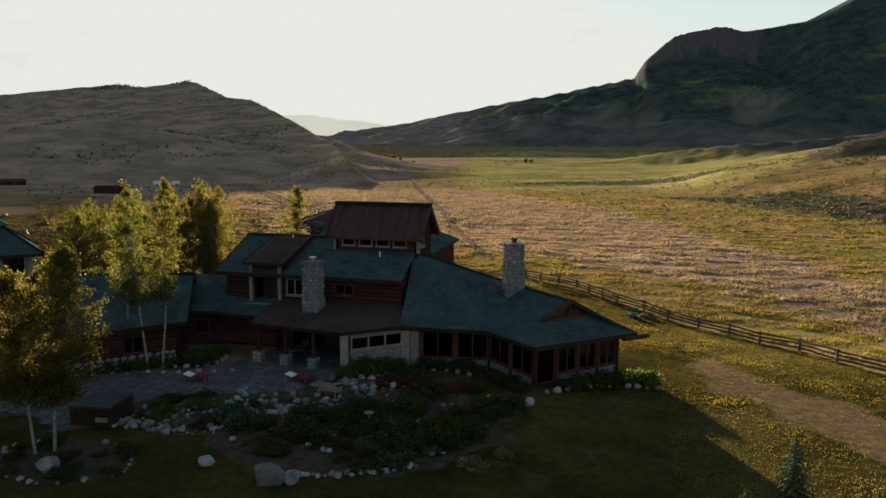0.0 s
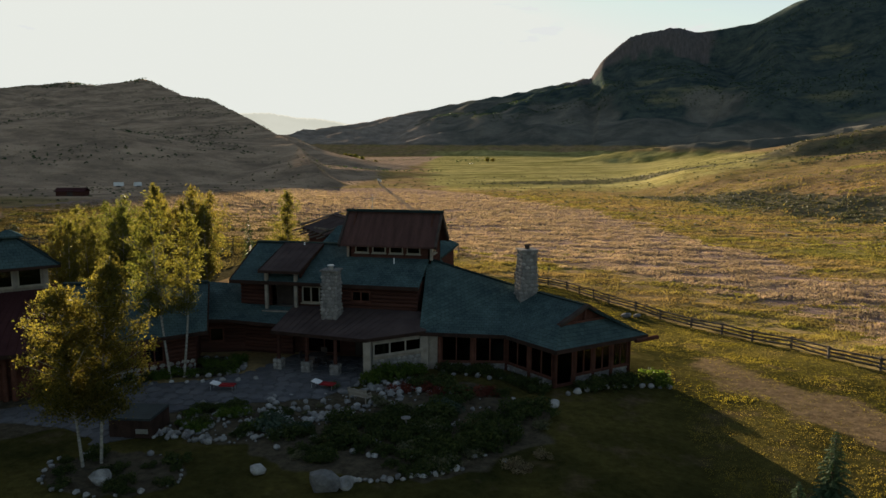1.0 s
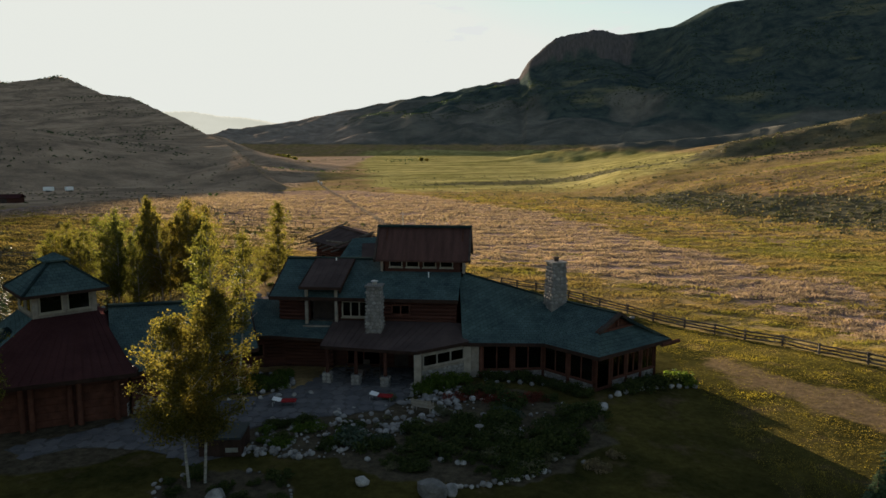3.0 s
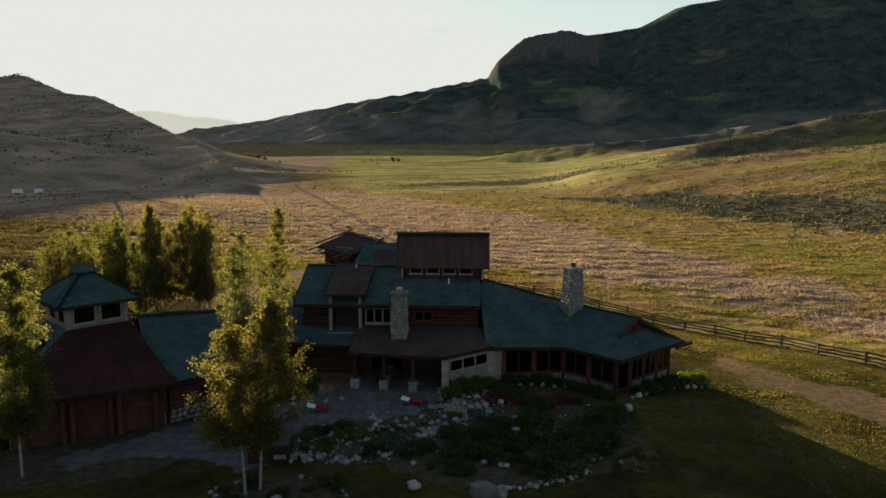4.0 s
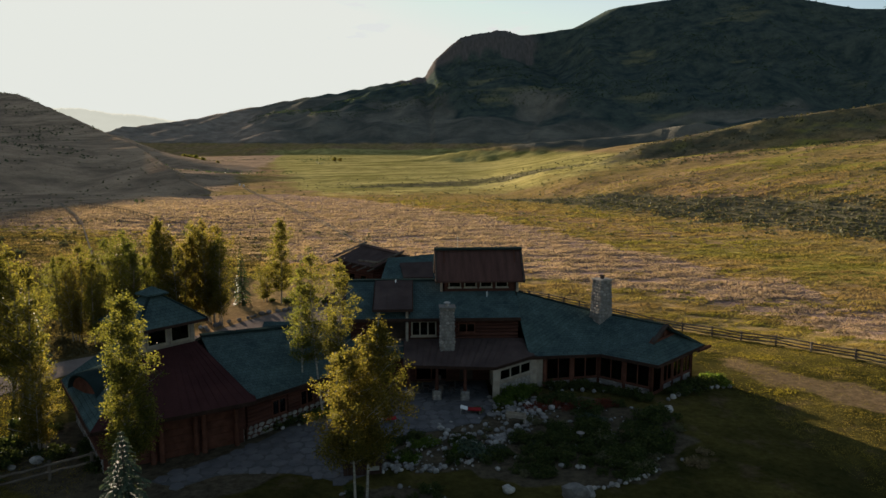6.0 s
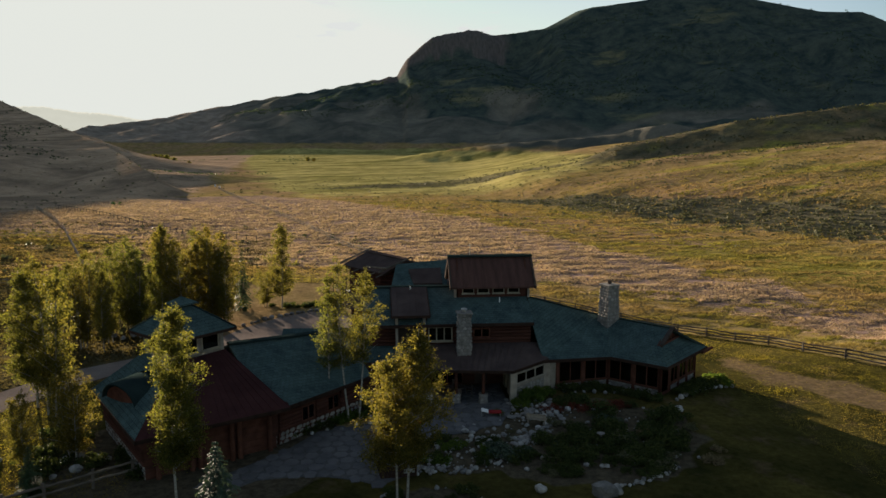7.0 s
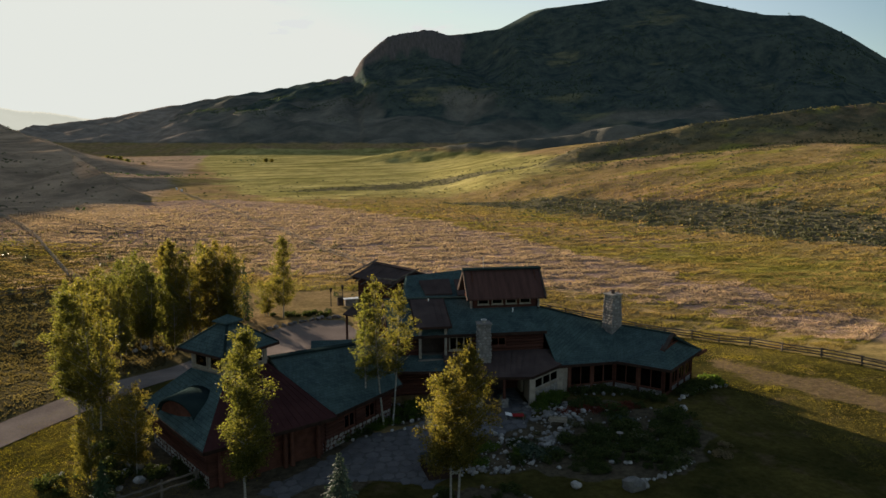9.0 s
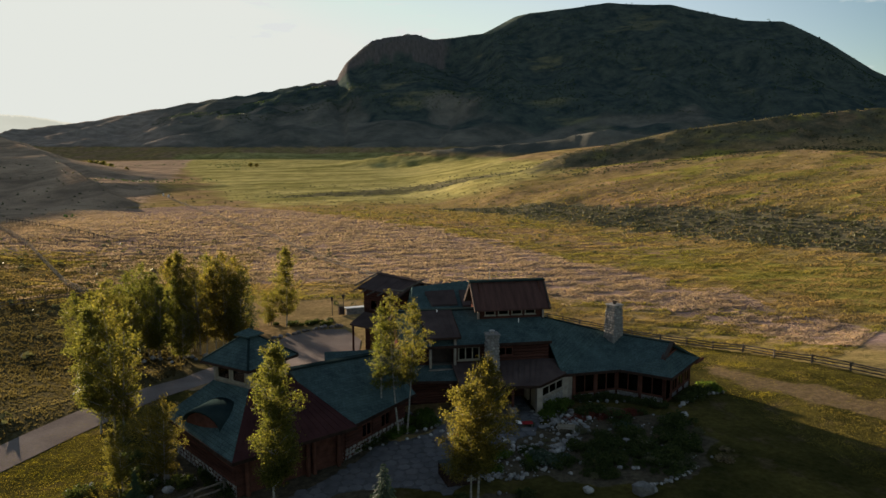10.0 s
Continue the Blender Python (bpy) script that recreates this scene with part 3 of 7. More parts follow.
    col = mixed(nt, zone("hill", 0.02, 0.4), col, mixed(nt, ramp(nt, noisy(nt, p, 0.009, 11, 0.7), ((0.40, (0, 0, 0)), (0.66, (1, 1, 1)))), (0.075, 0.078, 0.066), (0.19, 0.172, 0.135)))
    wood = mixed(nt, ramp(nt, noisy(nt, p, 0.022, 10, 0.75), ((0.38, (0, 0, 0)), (0.62, (1, 1, 1)))), (0.026, 0.042, 0.043), (0.080, 0.096, 0.078))
    # pale patches painted into the forest colour for its sunlit streaks
    wood = mixed(nt, ramp(nt, noisy(nt, p, 0.0045, 6, 0.62, stretch=(0.6, 1.0, 2.2)), ((0.60, (0, 0, 0)), (0.68, (1, 1, 1)))), wood, (0.15, 0.145, 0.085))
    col = mixed(nt, zone("forest", 0.012, 0.8), col, wood)
    # dry brown tones, lightened to paint the haze over this side
    col = mixed(nt, zone("hazed_flank", 0.006, 0.8), col, mixed(nt, ramp(nt, noisy(nt, p, 0.02, 9, 0.72), ((0.40, (0, 0, 0)), (0.66, (1, 1, 1)))), (0.17, 0.14, 0.112), (0.33, 0.27, 0.21)))
    col = mixed(nt, zone("dry_hill", 0.03, 0.4), col, mixed(nt, ramp(nt, noisy(nt, p, 0.03, 8, 0.7), ((0.38, (0, 0, 0)), (0.62, (1, 1, 1)))), (0.20, 0.145, 0.10), (0.43, 0.305, 0.20)))
    col = mixed(nt, zone("rough", 0.15, 0.6), col, mixed(nt, fine, (0.045, 0.04, 0.018), (0.10, 0.08, 0.04)))
    col = mixed(nt, zone("cliff", 0.02, 0.4), col, mixed(nt, noisy(nt, p, 0.05, 5, 0.6, stretch=(3.5, 1, 0.5)), (0.035, 0.034, 0.036), (0.17, 0.15, 0.135)))
    # lawn colour darkened to suit its shaded part; bright blades cover the rest
    grass = mixed(nt, ramp(nt, mid, ((0.35, (0, 0, 0)), (0.65, (1, 1, 1)))), (0.030, 0.030, 0.010), (0.092, 0.076, 0.022))
    grass = mixed(nt, ramp(nt, noisy(nt, p, 0.3, 5, 0.65), ((0.55, (0, 0, 0)), (0.72, (1, 1, 1)))), grass, (0.10, 0.07, 0.04))
    grass = mixed(nt, zone("bare", 0.5, 1.3), grass, mixed(nt, fine, (0.12, 0.085, 0.045), (0.20, 0.14, 0.08)))
    col = mixed(nt, zone("lawn", 0.5, 0.3), col, grass)
    col = mixed(nt, zone("soil", 0.5, 0.3), col, mixed(nt, fine, (0.05, 0.042, 0.028), (0.11, 0.09, 0.06)))
    col = mixed(nt, 1.0, col, ramp(nt, fine, ((0.25, (0.55, 0.55, 0.55)), (0.75, (1.4, 1.4, 1.4)))), "MULTIPLY")
    nt.links.new(col, b.inputs["Base Color"])
    tuft = noisy(nt, p, 1.1, 7, 0.75)
    bumped(nt, b, tuft, 0.9, 0.35)
    b.inputs["Specular IOR Level"].default_value = 0.0
    me.materials.append(m)
    ob = new("ground", me)
    return tagged(ob, "mown lawn, dry pink meadow, sage fields and dark grassy mountains", "ground", kind="structure")


ground = build_ground()


def far_ridge():
    """The range at the valley's end, far beyond the ground's own hills, its haze painted as a glow."""
    r = np.random.RandomState(6)
    line = ((-3231, 3548, 228), (-2657, 4036, 206), (-2389, 4182, 221), (-2182, 4304, 248), (-2011, 4390, 245), (-1816, 4469, 222), (-1596, 4542, 198), (-1364, 4615, 153), (-852, 4707, 82))
    verts, faces = [], []
    for (x0, y0, h0), (x1, y1, h1) in zip(line, line[1:]):
        for k in range(16):
            t = k / 16
            x, y = x0 + (x1 - x0) * t, y0 + (y1 - y0) * t
            h = h0 + (h1 - h0) * t + r.normal() * 1.6 + 4 * math.sin(x * 0.021)
            verts += [(x, y, h), (x * 0.93, y * 0.93, h * 0.4), (x * 0.86, y * 0.86, -60), (x * 1.06, y * 1.06, -60)]
    n = len(verts) // 4
    for k in range(n - 1):
        a, b = 4 * k, 4 * k + 4
        faces += [(a, b, b + 1, a + 1), (a + 1, b + 1, b + 2, a + 2), (b, a, a + 3, b + 3)]
    # aerial haze painted in: the slope emits a pale tone near the sky's
    m, nt, b = mat("painted_haze_glow", 1.0)
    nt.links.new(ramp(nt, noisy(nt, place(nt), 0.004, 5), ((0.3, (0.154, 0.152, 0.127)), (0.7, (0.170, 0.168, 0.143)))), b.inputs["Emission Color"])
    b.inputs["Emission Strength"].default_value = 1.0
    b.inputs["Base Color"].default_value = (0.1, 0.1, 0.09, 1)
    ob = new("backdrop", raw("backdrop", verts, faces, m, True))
    return tagged(ob, "mountain range at the end of the valley, its haze painted as a pale glow", "distant mountain", kind="structure")


far_ridge()


# ---- house ----
def window(parent, a, b, z0, z1, mullions=1, frame=0.09, glass_only=False, bars=0, mat_frame=None, depth=0.12, out=0.0):
    """A framed window between plan points a and b: frame, panes and a sill, out metres in front of that line."""
    a, b = Vector((*a, 0)), Vector((*b, 0))
    d = (b - a).normalized()
    nrm = Vector((d.y, -d.x, 0))
    m = Matrix(((d.x, nrm.x, 0, 0), (d.y, nrm.y, 0, 0), (0, 0, 1, 0), (0, 0, 0, 1)))
    m = Matrix.Translation(a + nrm * out) @ m
    L = (b - a).length
    w = empty("window")
    w.parent = parent
    bm = bmesh.new()
    box(bm, 0, -depth / 2, z0, L, depth / 2, z0 + frame, m)
    box(bm, 0, -depth / 2, z1 - frame, L, depth / 2, z1, m)
    for k in range(mullions + 1):
        c = (L - frame) * k / mullions
        box(bm, c, -depth / 2, z0 + frame, c + frame, depth / 2, z1 - frame, m)
    for k in range(bars):
        zz = z0 + (z1 - z0) * (k + 1) / (bars + 1)
        box(bm, frame, -depth / 4, zz - 0.02, L - frame, depth / 4, zz + 0.02, m)
    part("window_frame", bm, mat_frame or M_FRAME, w)
    bm = bmesh.new()
    box(bm, -0.06, -depth / 2, z0 - 0.07, L + 0.06, depth / 2 + 0.1, z0 - 0.003, m)
    part("window_sill", bm, mat_frame or M_FRAME, w)
    for k in range(mullions):
        c0, c1 = (L - frame) * k / mullions + frame, (L - frame) * (k + 1) / mullions
        bm = bmesh.new()
        box(bm, c0, -0.012, z0 + frame, c1, 0.012, z1 - frame, m)
        part("pane", bm, M_GLASS, w)
    return w


def wall_box(parent, name, a, b, z0, z1, thick, material, label="", holes=()):
    """A wall along plan points a to b, its outer face on the line, thickness inward; holes: (s0, s1, z0, z1) along it."""
    a, b = Vector((*a, 0)), Vector((*b, 0))
    d = (b - a).normalized()
    nrm = Vector((d.y, -d.x, 0))
    m = Matrix.Translation(a) @ Matrix(((d.x, nrm.x, 0, 0), (d.y, nrm.y, 0, 0), (0, 0, 1, 0), (0, 0, 0, 1)))
    L = (b - a).length
    cuts = sorted({0.0, L, *[v for h in holes for v in h[:2] if 0 < v < L]})
    tiers = sorted({z0, z1, *[v for h in holes for v in h[2:] if z0 < v < z1]})
    bm = bmesh.new()
    for s0, s1 in zip(cuts, cuts[1:]):
        for t0, t1 in zip(tiers, tiers[1:]):
            s, t = (s0 + s1) / 2, (t0 + t1) / 2
            if not any(h[0] < s < h[1] and h[2] < t < h[3] for h in holes):
                box(bm, s0, -thick, t0, s1, 0, t1, m)
    bmesh.ops.remove_doubles(bm, verts=bm.verts[:], dist=1e-4)
    return part(name, bm, material, parent, label)


def logs(parent, a, b, z0, z1, radius=0.14, holes=()):
    """Round logs laid in courses on the outside of a wall, cut at its openings."""
    a, b = Vector((*a, 0)), Vector((*b, 0))
    d = (b - a).normalized()
    nrm = Vector((d.y, -d.x, 0))
    L = (b - a).length
    n = max(1, int((z1 - z0) / (radius * 1.85)))
    step = (z1 - z0) / n
    for k in range(n):
        z = z0 + step * (k + 0.5)
        runs, s = [], 0.0
        for h in sorted(h for h in holes if h[2] < z < h[3]):
            runs.append((s, h[0]))
            s = h[1]
        runs.append((s, L))
        for s0, s1 in runs:
            if s1 - s0 > 0.1:
                bm = bmesh.new()
                rod(bm, a + d * s0 + nrm * radius * 0.2 + Vector((0, 0, z)), a + d * s1 + nrm * radius * 0.2 + Vector((0, 0, z)), radius * 0.98, n=8)
                part("log", bm, M_LOG, parent)


def stone_mesh(name, seed, size=(1, 1, 1), rough=0.16, sub=2, material=None):
    rng = random.Random(seed)
    bm = bmesh.new()
    bmesh.ops.create_icosphere(bm, subdivisions=sub, radius=0.5)
    planes = [(Vector((rng.uniform(-1, 1), rng.uniform(-1, 1), rng.uniform(-1, 1))).normalized(), rng.uniform(0.30, 0.45)) for _ in range(7)]
    off = Vector((rng.uniform(0, 50), rng.uniform(0, 50), rng.uniform(0, 50)))
    for v in bm.verts:
        for n_, d_ in planes:
            e = v.co.dot(n_) - d_
            if e > 0:
                v.co -= n_ * e * 0.85
        v.co *= 1 + rough * noise.noise(v.co * 3 + off)
        v.co = Vector((v.co.x * size[0], v.co.y * size[1], v.co.z * size[2]))
    me = bpy.data.meshes.new(name)
    bm.to_mesh(me)
    bm.free()
    me.materials.append(material or M_STONE)
    return me


FACING = [stone_mesh("facing_stone", 20 + k, (1, 0.55, 1), 0.2, 1) for k in range(6)]


def faced(parent, a, b, z0, z1, size=0.42, seed=0, holes=()):
    """Field stones set in a wall face between plan points a and b, each a piece of its own."""
    rng = random.Random(seed)
    a, b = Vector((*a, 0)), Vector((*b, 0))
    d = (b - a).normalized()
    nrm = Vector((d.y, -d.x, 0))
    L = (b - a).length
    rows = max(1, round((z1 - z0) / (size * 0.62)))
    rh = (z1 - z0) / rows
    turn = math.degrees(math.atan2(d.y, d.x))
    for r in range(rows):
        s = -rng.uniform(0, size * 0.5)
        while s < L:
            w = size * rng.uniform(0.6, 1.35)
            s0, s1 = max(s, 0.0), min(s + w, L)
            z = z0 + rh * (r + 0.5)
            if s1 - s0 > 0.12 and not any(h[0] < (s0 + s1) / 2 < h[1] and h[2] < z < h[3] for h in holes):
                c = a + d * ((s0 + s1) / 2) + Vector((0, 0, z + rng.uniform(-0.02, 0.02)))
                m = pose(*c, rng.uniform(-6, 6), rng.uniform(-8, 8), turn + rng.uniform(-5, 5)) @ Matrix.Diagonal(((s1 - s0) * 1.08, 0.22 * rng.uniform(0.8, 1.2), rh * 1.12, 1))
                shared("stone", rng.choice(FACING), m, parent)
            s += w


def chimney(parent, cx, cy, z0, z1, w0, w1, turn, seed, cap=True):
    """A tapering stone chimney: mortar core, field stones, a slab cap and a flue."""
    ch = empty("chimney")
    ch.parent = parent
    tagged(ch, "tapering stone chimney with a flat slab cap")
    rot = pose(cx, cy, 0, 0, 0, turn)
    bm = bmesh.new()
    k = 0.9
    vs = [bm.verts.new(rot @ Vector((sx * w * k / 2, sy * w * k / 2, z))) for z, w in ((z0, w0), (z1, w1)) for sx, sy in ((-1, -1), (1, -1), (1, 1), (-1, 1))]
    for f in ((3, 2, 1, 0), (4, 5, 6, 7), (0, 1, 5, 4), (1, 2, 6, 5), (2, 3, 7, 6), (3, 0, 4, 7)):
        bm.faces.new([vs[i] for i in f])
    part("core", bm, M_MORTAR, ch)
    rng = random.Random(seed)
    rows = round((z1 - z0) / 0.26)
    for r in range(rows):
        z = z0 + (z1 - z0) * (r + 0.5) / rows
        w = w0 + (w1 - w0) * (r + 0.5) / rows
        for side in range(4):
            m_side = rot @ pose(0, 0, 0, 0, 0, 90 * side)
            s = -w / 2 - rng.uniform(0, 0.1)
            while s < w / 2 - 0.08:
                L = rng.uniform(0.24, 0.5)
                s1 = min(s + L, w / 2 + 0.05)
                m = m_side @ pose((s + s1) / 2, -w * k / 2, z, rng.uniform(-6, 6), rng.uniform(-8, 8), rng.uniform(-5, 5)) @ Matrix.Diagonal(((s1 - s) * 1.1, 0.2, 0.29, 1))
                shared("stone", rng.choice(FACING), m, ch)
                s = s1
    bm = bmesh.new()
    box(bm, -w1 / 2 - 0.1, -w1 / 2 - 0.1, z1, w1 / 2 + 0.1, w1 / 2 + 0.1, z1 + 0.12, rot)
    bmesh.ops.bevel(bm, geom=bm.edges[:], offset=0.03, segments=2, affect="EDGES")
    part("cap", bm, M_STONE, ch, "pale stone slab cap")
    bm = bmesh.new()
    rod(bm, (cx, cy, z1 + 0.1), (cx, cy, z1 + 0.34), 0.17, n=12)
    rod(bm, (cx, cy, z1 + 0.36), (cx, cy, z1 + 0.42), 0.28, 0.2, n=12)
    part("flue", bm, M_METAL if seed % 2 else M_DARKWOOD, ch, "metal flue with a small lid")
    return ch


def roof(parent, polys, thick, material, label="", name="roof", along=None):
    for pts in polys:
        bm = bmesh.new()
        slab(bm, pts, thick, along)
        part(name, bm, material, parent, label)


def fascia(parent, pts, h=0.24, w=0.09, material=None, name="fascia"):
    for a, b in zip(pts, pts[1:]):
        bm = bmesh.new()
        beam(bm, (a[0], a[1], a[2] + 0.02), (b[0], b[1], b[2] + 0.02), w, h)
        part(name, bm, material or M_FASCIA, parent)


def seams(parent, e0, e1, r0, r1, step=0.5, material=None, name="seam"):
    """Standing seams running from the eave e0-e1 up to r0-r1."""
    e0, e1, r0, r1 = map(Vector, (e0, e1, r0, r1))
    n = max(2, int((e1 - e0).length / step))
    for k in range(n + 1):
        t = k / n
        a, b = e0.lerp(e1, t), r0.lerp(r1, t)
        up = Vector((0, 0, 0.022))
        bm = bmesh.new()
        beam(bm, a + up, b + up, 0.03, 0.03)
        part(name, bm, material, parent)


def build_house():
    house = empty("house", pose(0, 0, 0))
    tagged(house, "rambling log and stone ranch house with green shingle roofs", "house")
    # --- two-storey main block ---
    yf, xl, xr = 4.1, -23.0, -9.7
    up_holes = ((2.2, 4.2, 3.3, 5.75), (4.7, 6.72, 3.95, 5.2), (8.45, 9.85, 4.2, 5.0))
    wall_box(house, "wall", (xl, yf), (xr, yf), 0.0, 5.75, 0.3, M_LOG, "dark red log wall of the upper storey", [(a + 0.0, b, c, d) for a, b, c, d in up_holes] + [(5.0, 7.6, 0.25, 2.4), (8.6, 9.7, 0.2, 2.3)])
    logs(house, (xl, yf), (xr, yf), 3.35, 5.6, 0.14, [(a - 0.05, b + 0.05, c - 0.05, d + 0.05) for a, b, c, d in up_holes])
    wall_box(house, "wall", (xl, 13.6), (xl, yf), 0.0, 5.6, 0.3, M_LOG)
    logs(house, (xl, 13.6), (xl, yf), 3.0, 5.5)
    wall_box(house, "wall", (xr, yf), (xr, 13.6), 0.0, 5.6, 0.3, M_LOG)
    wall_box(house, "wall", (xr, 13.6), (xl, 13.6), 0.0, 5.6, 0.3, M_LOG)
    bm = bmesh.new()
    box(bm, xl + 0.3, yf + 0.3, 2.9, xr - 0.3, 13.3, 3.1)
    part("floor", bm, M_FLOOR, house)
    bm = bmesh.new()
    box(bm, xl + 0.32, 9.0, 0.1, xr - 0.32, 9.15, 5.7)
    part("inner_wall", bm, M_INSIDE, house)
    bm = bmesh.new()
    box(bm, xl + 0.3, yf + 0.3, 0.05, xr - 0.3, 13.3, 0.18)
    part("floor", bm, M_FLOOR, house)
    window(house, (xl + 4.7, yf), (xl + 6.72, yf), 3.95, 5.2, 3, 0.11, out=0.1)
    window(house, (xl + 8.45, yf), (xl + 9.85, yf), 4.2, 5.0, 2, 0.1, mat_frame=M_TRIM, out=0.1)
    # ground floor openings under the porch
    window(house, (xl + 5.0, yf), (xl + 7.6, yf), 0.25, 2.4, 2, 0.1, mat_frame=M_TRIM)
    bm = bmesh.new()
    box(bm, xl + 8.62, yf + 0.06, 0.2, xl + 9.68, yf + 0.12, 2.28)
    for zz in (0.35, 1.35):
        box(bm, xl + 8.75, yf + 0.04, zz, xl + 9.55, yf + 0.06, zz + 0.8)
    door = part("door", bm, M_DARKWOOD, house, "dark wooden door under the porch")
    bm = bmesh.new()
    rod(bm, (xl + 9.5, yf - 0.02, 1.2), (xl + 9.5, yf + 0.06, 1.2), 0.035)
    part("door_handle", bm, M_METAL, door)
    k = 0.43
    ez = 5.52
    ridge = (8.5, ez + k * 5.0)
    roof(house, [[(xl - 0.7, 3.5, ez), (xr + 0.15, 3.5, ez), (xr + 0.15, *ridge), (xl - 0.7, *ridge)],
                 [(xr + 0.15, 14.2, ez - 0.3), (xl - 0.7, 14.2, ez - 0.3), (xl - 0.7, *ridge), (xr + 0.15, *ridge)]], 0.2, M_SHINGLE, "slate-green shingle main roof", along=(1, 0, 0))
    fascia(house, [(xl - 0.7, 3.48, ez - 0.02), (xr + 0.15, 3.48, ez - 0.02)], 0.26)
    fascia(house, [(xl - 0.72, 3.5, ez), (xl - 0.72, *ridge), (xl - 0.72, 14.2, ez - 0.3)], 0.28)
    bm = bmesh.new()
    beam(bm, (xl - 0.72, ridge[0], ridge[1] + 0.1), (-15.7, ridge[0], ridge[1] + 0.1), 0.5, 0.14)
    part("ridge_cap", bm, M_SHINGLE, house)
    bm = bmesh.new()
    v = [bm.verts.new(p) for p in ((xl, yf, 5.5), (xl, 13.6, 5.3), (xl, 8.5, ez + k * 5 - 0.2), (xl + 0.25, yf, 5.5), (xl + 0.25, 13.6, 5.3), (xl + 0.25, 8.5, ez + k * 5 - 0.2))]
    for f in ((0, 1, 2), (5, 4, 3), (0, 3, 4, 1), (1, 4, 5, 2), (2, 5, 3, 0)):
        bm.faces.new([v[i] for i in f])
    part("gable", bm, M_LOG, house)
    for vx in (-19.6, -12.0):
        bm = bmesh.new()
        vy = 7.9 if vx < -15 else 6.2
        rod(bm, (vx, vy, ez + k * (vy - 3.5) - 0.1), (vx, vy, ez + k * (vy - 3.5) + 0.4), 0.05)
        part("vent_pipe", bm, M_WHITE, house, "pale plumbing vent pipe")
    # --- shed dormer over the balcony ---
    roof(house, [[(-21.3, 3.25, 6.32), (-18.2, 3.25, 6.32), (-18.2, 8.3, 7.72), (-21.3, 8.3, 7.72)]], 0.16, M_BROWN_METAL, "brown metal dormer roof")
    seams(house, (-21.3, 3.25, 6.32), (-18.2, 3.25, 6.32), (-21.3, 8.3, 7.72), (-18.2, 8.3, 7.72), 0.45, M_BROWN_METAL)
    fascia(house, [(-21.32, 8.3, 7.72), (-21.32, 3.23, 6.32), (-18.18, 3.23, 6.32), (-18.18, 8.3, 7.72)], 0.2)
    for x_ in (-21.0, -18.75):
        bm = bmesh.new()
        box(bm, x_, 3.55, 3.35, x_ + 0.22, 3.77, 6.2)
        part("post", bm, M_PALE, house, "pale timber balcony post")
    for x_ in (-21.05, -18.5):
        bm = bmesh.new()
        v = [(x_, 4.0, 5.55), (x_, 7.6, 7.1), (x_, 7.6, 7.45), (x_, 4.0, 6.45)]
        a_ = [bm.verts.new(p) for p in v] + [bm.verts.new((p[0] + 0.12, p[1], p[2])) for p in v]
        for f in ((0, 1, 2, 3), (7, 6, 5, 4), (0, 4, 5, 1), (1, 5, 6, 2), (2, 6, 7, 3), (3, 7, 4, 0)):
            bm.faces.new([a_[i] for i in f])
        part("cheek", bm, M_LOG, house)
    bm = bmesh.new()
    box(bm, -20.9, 5.4, 3.3, -18.6, 5.5, 6.5)
    part("door", bm, M_DARKWOOD, house, "recessed dark balcony door")
    bm = bmesh.new()
    box(bm, -21.1, 3.2, 3.25, -18.3, 5.4, 3.4)
    part("balcony_floor", bm, M_PALE, house, "pale balcony deck edge")
    bm = bmesh.new()
    box(bm, -20.7, 2.75, 3.08, -18.7, 3.22, 3.22)
    bmesh.ops.bevel(bm, geom=bm.edges[:], offset=0.02, segments=1, affect="EDGES")
    part("step", bm, M_PALE, house, "pale timber step below the balcony")
    # --- tower ---
    tl, tr, ty, tz = -15.85, -9.3, 6.9, 8.05
    cuts = [(0.55 + 1.32 * j, 0.55 + 1.32 * j + 1.02, 7.33, 7.88) for j in range(4)]
    wall_box(house, "wall", (tl + 0.15, ty), (tr - 0.1, ty), 5.8, 8.2, 0.2, M_LOG, "red-brown tower wall with four clerestory windows", cuts)
    for c in cuts:
        window(house, (tl + 0.15 + c[0], ty), (tl + 0.15 + c[1], ty), c[2], c[3], 1, 0.07, out=0.03)
    wall_box(house, "wall", (tr - 0.1, ty), (tr - 0.1, 10.6), 5.8, 8.2, 0.2, M_LOG, holes=[(0.5, 1.6, 7.3, 7.9)])
    window(house, (tr - 0.1, ty + 0.5), (tr - 0.1, ty + 1.6), 7.3, 7.9, 1, 0.07, out=0.03)
    wall_box(house, "wall", (tl + 0.15, 10.6), (tl + 0.15, ty), 5.8, 8.2, 0.2, M_LOG)
    wall_box(house, "wall", (tr - 0.1, 10.6), (tl + 0.15, 10.6), 5.8, 8.2, 0.2, M_LOG, holes=[(0.8, 5.6, 7.0, 8.0)])
    for x_ in (tl + 0.3, tr - 0.25):
        bm = bmesh.new()
        v = [(x_, ty - 0.2, 8.15), (x_, 10.8, 8.1), (x_, 9.0, 10.2), (x_, 8.2, 10.2)]
        a_ = [bm.verts.new(p) for p in v] + [bm.verts.new((p[0] + 0.12, p[1], p[2])) for p in v]
        for f in ((0, 1, 2, 3), (7, 6, 5, 4), (0, 4, 5, 1), (1, 5, 6, 2), (2, 6, 7, 3), (3, 7, 4, 0)):
            bm.faces.new([a_[i] for i in f])
        part("gable", bm, M_LOG, house)
    e_f, e_b = (6.25, 8.0), (11.2, 8.0)
    rz = (8.55, 10.32)
    x0, x1 = -16.25, -8.85
